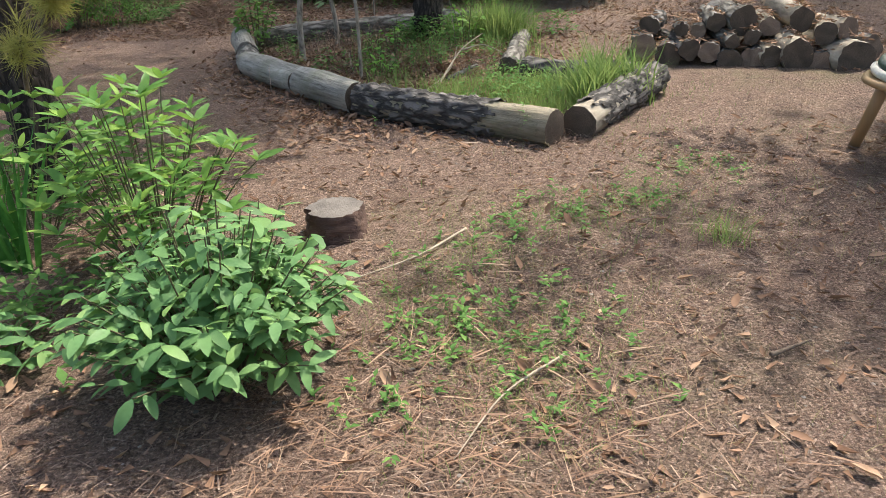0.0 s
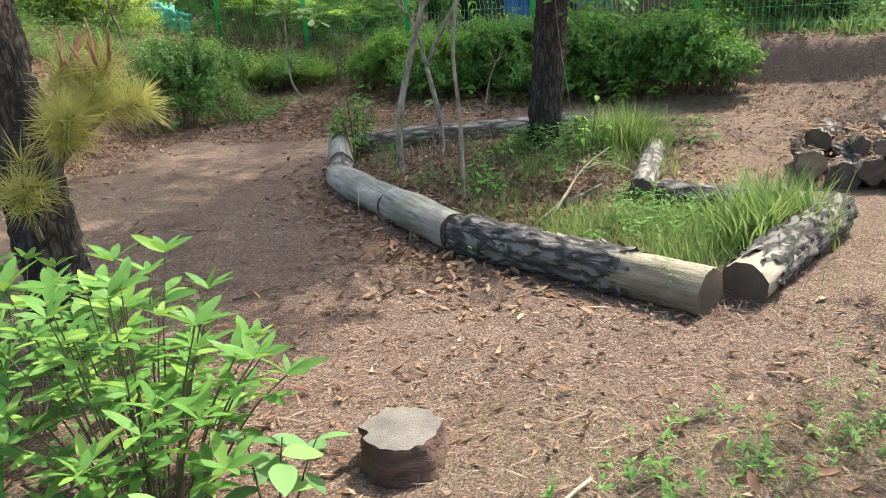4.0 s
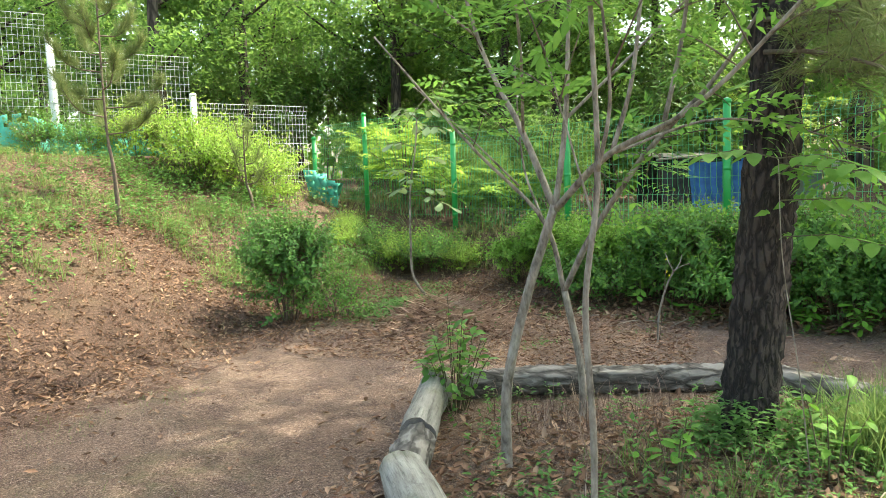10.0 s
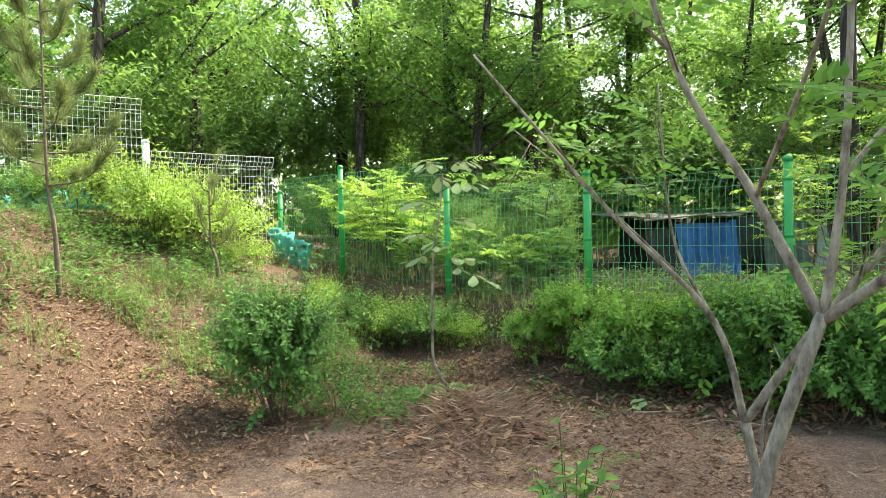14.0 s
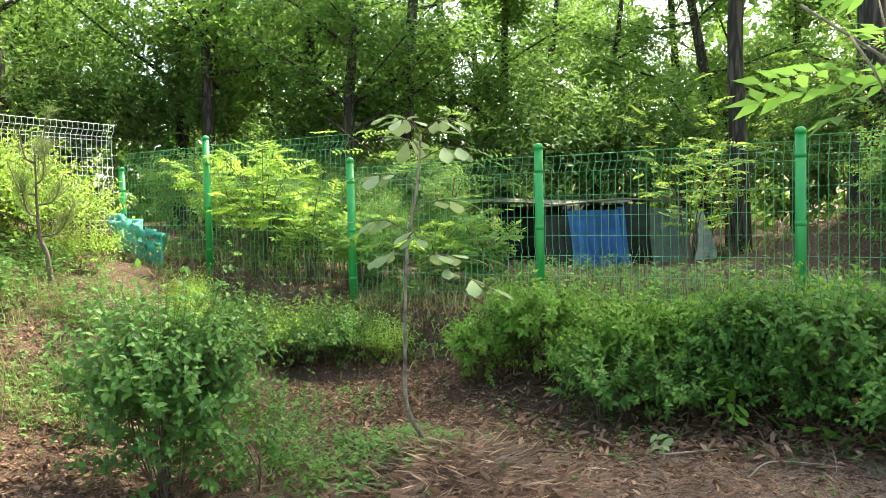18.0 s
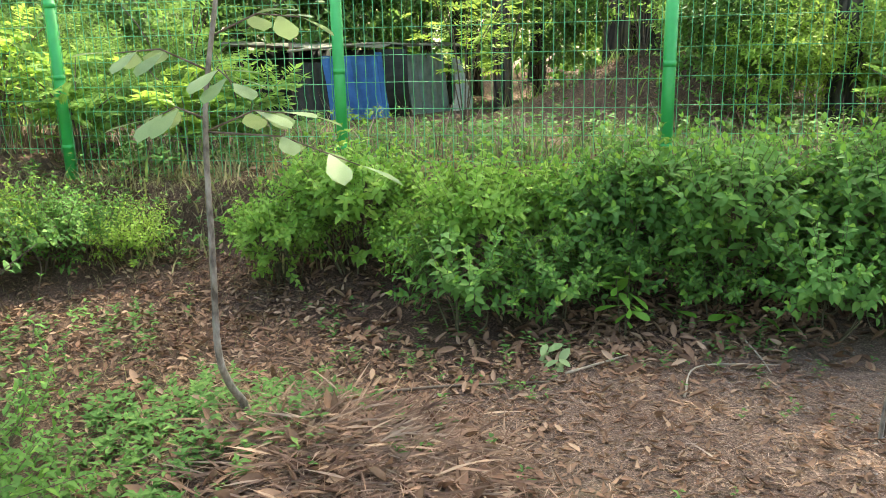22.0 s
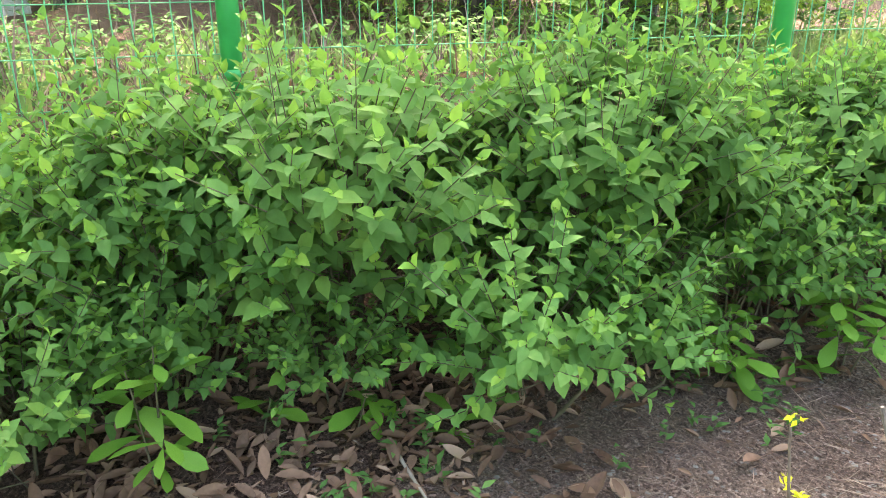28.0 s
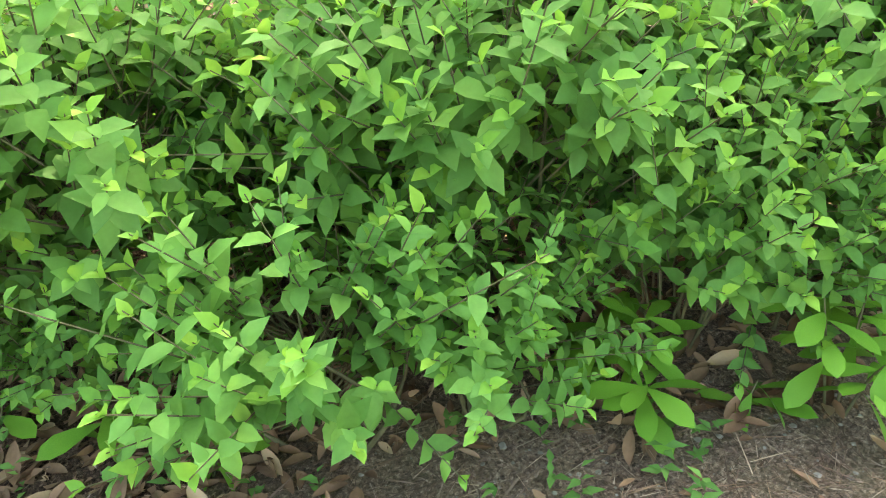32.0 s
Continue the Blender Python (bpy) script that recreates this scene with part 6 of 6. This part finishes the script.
flat_litter("dead_leaves", Q + rng.normal(0, 0.06, Q.shape), rng, 0.045, CURLED, M_DEAD, "dead leaves gathered against the border logs", "leaf litter", 0.014, 0.5)
Q = np.array([FENCE_A + FENCE_D * u + FENCE_N * s for u, s in zip(rng.uniform(-4.0, 5.0, 3200), rng.uniform(-0.1, 2.6, 3200))])
flat_litter("dead_leaves", Q, rng, 0.085, CURLED, M_DEAD, "dead leaves on the ground behind the fence", "leaf litter", 0.014, 0.5)
Q = np.array([FENCE_A + FENCE_D * u + FENCE_N * s for u, s in zip(rng.uniform(-1.5, 7.0, 900), rng.uniform(0.1, 1.4, 900))])
D = unit(np.concatenate([0.35 * rng.standard_normal((900, 2)), np.ones((900, 1))], 1))
tagged(part("dry_stems", blades(on_ground(Q, -0.02), D, 0.6 * rng.uniform(0.4, 1.2, 900), 0.008), M_DRYNEEDLE), "dry brown stems standing behind the fence", "dry stems", kind="stuff")


def stick(ctrl, r, material, label, group="fallen sticks"):
    c = [np.array(gpos(x, y, dz)) for x, y, dz in ctrl]
    me = np_mesh("stick", *tube(curve_points(c - c[0], 14), np.linspace(r, r * 0.4, 14), 6, 0.08, 3), True)
    ob = part("fallen_stick", me, material, at=tuple(c[0]))
    return tagged(ob, label, "stick", group)


stick([(0.02, 5.75, 0.03), (0.22, 6.2, 0.2), (0.42, 6.6, 0.24)], 0.008, M_DRY_TWIG, "pale dry branch propped in the bed")
stick([(-0.1, 5.55, 0.02), (0.12, 6.0, 0.1), (0.2, 6.35, 0.2)], 0.007, M_DRY_TWIG, "pale dry branch propped in the bed")
stick([(0.22, 6.2, 0.2), (0.4, 6.3, 0.22), (0.55, 6.25, 0.16)], 0.007, M_DRY_TWIG, "pale dry branch propped in the bed")
stick([(0.1, 6.0, 0.02), (0.35, 6.35, 0.05)], 0.03, M_PALE_BARK, "short thick grey branch lying in the bed")
stick([(-0.5, 11.38, 0.02), (-0.58, 11.15, 0.02), (-0.65, 10.98, 0.01)], 0.006, M_DRY_TWIG, "straight dry straw on the soil")
stick([(-1.2, 10.9, 0.01), (-0.95, 11.15, 0.03), (-0.55, 11.05, 0.02)], 0.006, M_DRY_TWIG, "thin bent dry twig on the leaf litter")
stick([(-2.6, 11.3, 0.02), (-2.2, 11.35, 0.03), (-1.7, 11.25, 0.02)], 0.009, M_TWIG, "thin dry branch on the leaf litter")
stick([(-1.6, 11.3, 0.02), (-1.2, 11.4, 0.03)], 0.008, M_DRY_TWIG, "thin dry twig on the leaf litter")
stick([(0.1, 3.0, 0.02), (-0.1, 2.75, 0.03), (-0.35, 2.6, 0.02)], 0.006, M_DRY_TWIG, "thin pale twig on the needles")
stick([(0.35, 2.0, 0.02), (0.15, 1.8, 0.04), (0.0, 1.55, 0.02)], 0.005, M_DRY_TWIG, "thin pale twig on the needles")
stick([(0.95, 1.95, 0.015), (1.1, 2.02, 0.02)], 0.008, M_TWIG, "short dark twig on the soil")
stick([(-1.55, 4.5, 0.01), (-1.35, 4.65, 0.03)], 0.006, M_TWIG, "short twig on the path")


# ---- behind the fence ----
def cloth(corners, nx, ny, wave, seed):
    """A rippled sheet between four corners (bottom-left, bottom-right, top-right, top-left)."""
    r = np.random.default_rng(seed)
    a, b, c, d = (np.array(q, float) for q in corners)
    U, W = np.meshgrid(np.linspace(0, 1, nx), np.linspace(0, 1, ny))
    V = ((1 - U) * (1 - W))[..., None] * a + (U * (1 - W))[..., None] * b + (U * W)[..., None] * c + ((1 - U) * W)[..., None] * d
    n = unit(np.cross(b - a, d - a))
    rip = wave * (np.sin(U * 26 + 2 * np.sin(W * 3) + seed) * (1.1 - 0.7 * W) + 0.5 * np.sin(U * 47 + seed * 3))
    V = V + rip[..., None] * n
    i = (np.arange(ny - 1)[:, None] * nx + np.arange(nx - 1)[None]).ravel()
    return np_mesh("sheet", V.reshape(-1, 3), np.stack([i, i + 1, i + nx + 1, i + nx], 1), True)


def shed(at, turn):
    ob = thing("tarp_shed", at, "low makeshift shed hung with blue and grey tarpaulins", "shed")
    ob.rotation_euler[2] = radians(turn)
    ob.scale = (1.58, 1.3, 1.05)
    part("body", np_mesh("body", *tube([(0, 0.9, 0), (0, 0.9, 1.2)], [1.5, 1.45], 4)), M_DARKTARP, ob, at=pose(0, 0, 0, 0, 0, 0))
    part("roof", cloth([(-1.8, -0.35, 1.22), (1.8, -0.35, 1.3), (1.8, 2.0, 1.42), (-1.8, 2.0, 1.4)], 30, 10, 0.03, 1), M_STRAWMAT, ob, "sagging pale roof sheet")
    part("roof_edge", np_mesh("roof_edge", *tube(curve_points([(-1.8, -0.36, 1.18), (-0.5, -0.38, 1.3), (0.4, -0.38, 1.28), (1.8, -0.36, 1.26)], 16), 0.02, 8, 0.1, 2)), M_STRAWMAT, ob)
    for name, x0, x1, top, mat, tag in (("blue_tarp", -1.25, -0.35, 1.1, M_BLUE, "blue tarpaulin"), ("blue_tarp", -0.35, 0.2, 1.15, M_BLUE, "blue tarpaulin"), ("grey_sheet", 0.2, 1.1, 1.1, M_GREYTARP, "grey-green sheet"), ("dark_cloth", -1.75, -1.25, 1.0, M_DARKTARP, "dark cloth")):
        part(name, cloth([(x0, -0.42, -0.1), (x1, -0.4, -0.1), (x1, -0.3, top), (x0, -0.3, top)], 26, 10, 0.035, int(x0 * 10) + 30), mat, ob, tag)
    part("pale_sheet", cloth([(1.0, -0.55, -0.1), (1.6, -0.5, -0.1), (1.42, -0.35, 1.02), (1.25, -0.35, 1.02)], 18, 10, 0.05, 5), M_PALETARP, ob, "pale hanging plastic sheet")
    for x in (-1.7, 0.25, 1.65):
        part("pole", np_mesh("pole", *tube([(x, -0.3, -0.1), (x, -0.3, 1.3)], 0.03, 6)), M_OAK_BARK, ob)


shed((0.25, 23.4, float(gz(0.25, 23.4))), 38)


# ---- woods ----
def forest_tree_meshes(seed, height, crown_r, n_leaves, leaf, crown_low):
    rng = np.random.default_rng(seed)
    top = np.array([rng.normal(0, 0.4), rng.normal(0, 0.4), height])
    trunk = curve_points([(0, 0, -0.3), (rng.normal(0, 0.12), rng.normal(0, 0.12), height * 0.35), top * 0.7, top], 18)
    tv = tube(trunk, np.linspace(0.17, 0.03, 18), 10, 0.05, seed)
    limbs = []
    for i in range(16):
        f = rng.uniform(crown_low, 0.95)
        b = trunk[int(f * 17)]
        a = i * 2.4 + rng.random()
        ln = crown_r * rng.uniform(0.6, 1.1) * (1.15 - 0.6 * f)
        e = b + np.array([math.cos(a) * ln, math.sin(a) * ln, rng.uniform(0.1, 0.7) * ln])
        limbs.append(([b, (b + e) / 2 + rng.normal(0, 0.15, 3), e], 0.06 * (1.2 - f), 0.012))
    lv = joined([tube(curve_points(c, 7), np.linspace(a, b, 7), 4, 0.05, cap=False) for c, a, b in limbs])
    P, D = along(limbs, rng, n_leaves // 22, 0.3)
    c = P + ball(rng, len(P)) * rng.uniform(0.05, 0.5, len(P))[:, None]
    k = rng.integers(0, len(c), n_leaves)
    Q = c[k] + rng.normal(0, 0.22, (n_leaves, 3)) * [1.15, 1.15, 0.75]
    fol = leaves(Q, ball(rng, n_leaves) * [1, 1, 0.5] + (0, 0, -0.15), np.array([0, 0, 1.0]) + 0.7 * ball(rng, n_leaves), leaf * rng.uniform(0.6, 1.2, n_leaves), leaf_shape(0.5, "flat", 0.15, 0.1))
    return np_mesh("trunk", *tv, True), np_mesh("limbs", *lv), np_mesh("crown", *fol)


def forest_tree(at, meshes, material, turn, size, tall=1.0, label="tall leafy tree in the woods behind the fence"):
    ob = thing("forest_tree", at, label, "tree", "woods behind the fence")
    ob.rotation_euler[2] = turn
    ob.scale = (size, size, size * tall)
    part("trunk", meshes[0], M_OAK_BARK, ob)
    tagged(part("branchwork", meshes[1], M_OAK_BARK, ob), kind="stuff")
    tagged(part("crown", meshes[2], material, ob), kind="stuff")


FOREST = [forest_tree_meshes(400 + k, 9.0, 2.8, 10500, 0.145, low) for k, low in enumerate((0.22, 0.3, 0.16, 0.26))]
MIDDLE = forest_tree_meshes(412, 9.5, 2.8, 4300, 0.16, 0.5)
MIDDLE_LOW = forest_tree_meshes(413, 9.0, 2.9, 5200, 0.2, 0.2)
SPARSE = forest_tree_meshes(411, 9.5, 2.6, 1500, 0.2, 0.5)
TALL = forest_tree_meshes(414, 9.5, 3.4, 5200, 0.15, 0.5)
FOREST += [(a, b, recoloured((a, c), M_FORESTB)[1]) for a, b, c in FOREST[:2]]
MATS = [M_FOREST] * 4 + [M_FORESTB] * 2
tr = np.random.default_rng(55)
SPOTS = [(4.4, 21.6), (3.35, 18.6), (2.6, 22.6), (-4.4, 23.6), (-7.0, 25.8), (-8.84, 23.3), (-12.06, 18.0), (-12.3, 21.5), (-15.0, 15.5), (8.4, 21.6), (9.8, 17.4), (-3.6, 27.0), (0.5, 28.5), (-5.4, 22.5), (3.2, 30.0), (5.8, 28.0)]
for ring, n in ((25, 11), (30, 13), (37, 15)):
    for i in range(n):
        a = radians(-62 + 112 * (i + 0.5 * (ring % 2)) / (n - 1)) + tr.normal(0, 0.02)
        SPOTS.append((-2 + ring * math.sin(a) + tr.normal(0, 0.6), 5 + ring * math.cos(a) * 0.85 + tr.normal(0, 0.6)))
for i, (x, y) in enumerate(SPOTS):
    k = i % 6
    if i < 3:
        forest_tree(gpos(x, y), TALL, M_FOREST, i * 1.7, (1.6, 1.1, 1.2)[i], (1.1, 1.5, 1.4)[i], "very tall tree with a thick dark trunk behind the fence")
        continue
    far = i >= len(SPOTS) - 15
    forest_tree(gpos(x, y), MIDDLE_LOW if far else FOREST[k], M_FOREST if far else MATS[k], i * 1.7, float(tr.uniform(0.95, 1.25)), float(tr.uniform(1.15, 1.35) if i not in (3, 4, 11, 12) and i < 13 else tr.uniform(0.9, 1.15)))
# trees round the yard, nearly all unseen, added so that their crowns shade it
for i, (x, y, s) in enumerate(((4.3, 14.0, 1.45), (3.8, 15.3, 1.1), (9.4, 13.2, 1.2), (9.5, 10.5, 1.2), (4.0, 5.8, 0.66), (9.5, 3.0, 1.1), (-13.0, 7.5, 1.1), (-12.0, 2.0, 1.0), (12.0, -3.0, 1.1), (-7.0, -9.0, 1.1), (4.0, -11.0, 1.1))):
    forest_tree(gpos(x, y), MIDDLE if i < 3 else SPARSE if i < 5 else FOREST[i % 4], M_FOREST, i * 2.1, s, 1.15, "tall leafy tree added beside the yard for shade")

def compound_shrub(at, height, seed, turn, material, label):
    """Arching stems that carry level sprays of paired leaflets."""
    r = np.random.default_rng(seed)
    ob = thing("wild_sapling", at, label, "shrub", "wild saplings behind the fence")
    ob.rotation_euler[2] = turn
    limbs = []
    for i in range(7):
        a, reach = i * 2.4 + r.random(), height * r.uniform(0.25, 0.6)
        top = height * r.uniform(0.6, 1.05)
        limbs.append(([(0, 0, -0.08), (math.cos(a) * reach * 0.3, math.sin(a) * reach * 0.3, top * 0.6), (math.cos(a) * reach, math.sin(a) * reach, top)], 0.011, 0.004))
        part("stem", np_mesh("stem", *limb_set(limbs[-1:], 5)), M_TWIG, ob)
    P, D = along(limbs, r, 85, 0.3)
    way = ball(r, len(P)) * [1, 1, 0.2] + D * 0.3
    pos, dirs, nor, sz = pinnate(P, way, r, 7, r.uniform(0.28, 0.46, len(P)) * min(1.3, height / 1.5), 0.1)
    tagged(part("foliage", np_mesh("foliage", *leaves(pos, dirs, nor, sz, leaf_shape(0.42, "flat", 0.1, 0.12))), material, ob), kind="stuff")


# the saplings' sunlit look is put into their leaf colours
for i, (x, y, h) in enumerate(((-4.9, 15.9, 1.25), (-4.2, 15.5, 0.95), (-5.6, 16.3, 1.5), (-2.8, 15.3, 0.95), (-6.2, 17.0, 1.6), (-3.3, 17.4, 2.5), (-3.3, 15.2, 0.8), (2.6, 12.9, 1.1), (3.4, 12.6, 1.5), (5.6, 16.6, 3.2), (6.6, 15.0, 2.8), (4.7, 16.4, 2.4), (7.6, 17.2, 3.4), (0.6, 19.2, 2.6), (3.1, 18.4, 2.8), (1.7, 20.4, 3.2))):
    compound_shrub(gpos(x, y), h, 540 + i, i * 1.7, M_SUNNY if i > 8 or i % 2 == 0 else M_FORESTB, "yellow-green sapling behind the fence, feathery leaves coloured as sunlit")

UNDER = [shrub_meshes(500 + k, 2.4, 1.0, 8, 300, 0.125, leaf_shape(0.42, "flat", 0.15, 0.15), 7, 0.1, twig_len=(0.3, 0.7)) for k in range(3)]
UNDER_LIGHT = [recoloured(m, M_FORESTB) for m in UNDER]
# undergrowth copies whose brighter leaf colour stands for sunshine
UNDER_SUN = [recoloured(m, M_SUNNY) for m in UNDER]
for i in range(36):
    u, s = -4.5 + 15 * tr.random(), tr.uniform(3.2, 10.0)
    x, y = FENCE_A + FENCE_D * u + FENCE_N * s
    # the gap through which the shed and the mound show
    if -3.4 + 0.1 * (y - 13) < x < -1.6 + 0.62 * (y - 12):
        continue
    light = i % 2
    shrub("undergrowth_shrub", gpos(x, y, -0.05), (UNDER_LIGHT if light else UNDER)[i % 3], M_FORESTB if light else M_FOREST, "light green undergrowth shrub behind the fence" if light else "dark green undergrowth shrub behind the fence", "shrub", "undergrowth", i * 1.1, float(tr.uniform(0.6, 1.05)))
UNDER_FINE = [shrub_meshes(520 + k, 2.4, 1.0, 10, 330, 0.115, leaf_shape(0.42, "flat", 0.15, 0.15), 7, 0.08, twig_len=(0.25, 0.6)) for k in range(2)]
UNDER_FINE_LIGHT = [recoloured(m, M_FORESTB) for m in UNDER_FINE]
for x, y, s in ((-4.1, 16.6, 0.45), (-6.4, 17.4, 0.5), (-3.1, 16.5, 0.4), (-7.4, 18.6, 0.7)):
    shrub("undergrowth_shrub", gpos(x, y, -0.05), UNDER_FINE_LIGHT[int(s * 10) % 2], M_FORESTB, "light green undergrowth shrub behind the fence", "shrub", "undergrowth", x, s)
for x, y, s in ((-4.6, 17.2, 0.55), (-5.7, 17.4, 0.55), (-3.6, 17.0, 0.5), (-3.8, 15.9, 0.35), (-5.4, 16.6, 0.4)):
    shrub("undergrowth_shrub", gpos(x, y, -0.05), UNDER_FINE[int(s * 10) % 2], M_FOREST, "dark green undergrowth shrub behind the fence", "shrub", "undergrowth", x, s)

for i in range(18):
    a = radians(-50 + 5.2 * i)
    x, y = -2 + 21 * math.sin(a) + float(tr.normal(0, 0.8)), 6 + 20 * math.cos(a) + float(tr.normal(0, 1))
    shrub("undergrowth_shrub", gpos(x, y, -0.05), UNDER[i % 3], M_FOREST, "dark green undergrowth shrub behind the fence", "shrub", "undergrowth", i * 1.4, float(tr.uniform(1.2, 1.7)))

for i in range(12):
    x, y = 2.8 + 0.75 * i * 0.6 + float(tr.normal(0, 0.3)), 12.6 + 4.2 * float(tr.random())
    shrub("undergrowth_shrub", gpos(x, y, -0.05), UNDER_SUN[i % 3], M_SUNNY, "yellow-green undergrowth shrub behind the fence, sunshine put into its leaf colour", "shrub", "undergrowth", i * 1.4, float(tr.uniform(0.35, 0.7)))


def far_woods():
    """Massed foliage of the woods further off."""
    r = np.random.default_rng(91)
    n = 46000
    a = radians(-75) + radians(150) * r.random(n)
    d = r.uniform(34, 52, n)
    x, y = -2 + d * np.sin(a), 5 + d * np.cos(a) * 0.9
    lump = 4.5 + 2.5 * np.sin(a * 23) + 1.5 * np.sin(a * 57 + 1)
    z = gz(x, y) + r.random(n) ** 1.1 * lump * 2.6
    ob = part("far_woods", leaves(np.stack([x, y, z], 1), ball(r, n), ball(r, n), r.uniform(0.35, 0.8, n), leaf_shape(0.6, "flat", 0.1, 0.1)), M_FOREST)
    tagged(ob, "dense green woods in the distance", "woods", kind="stuff")


far_woods()
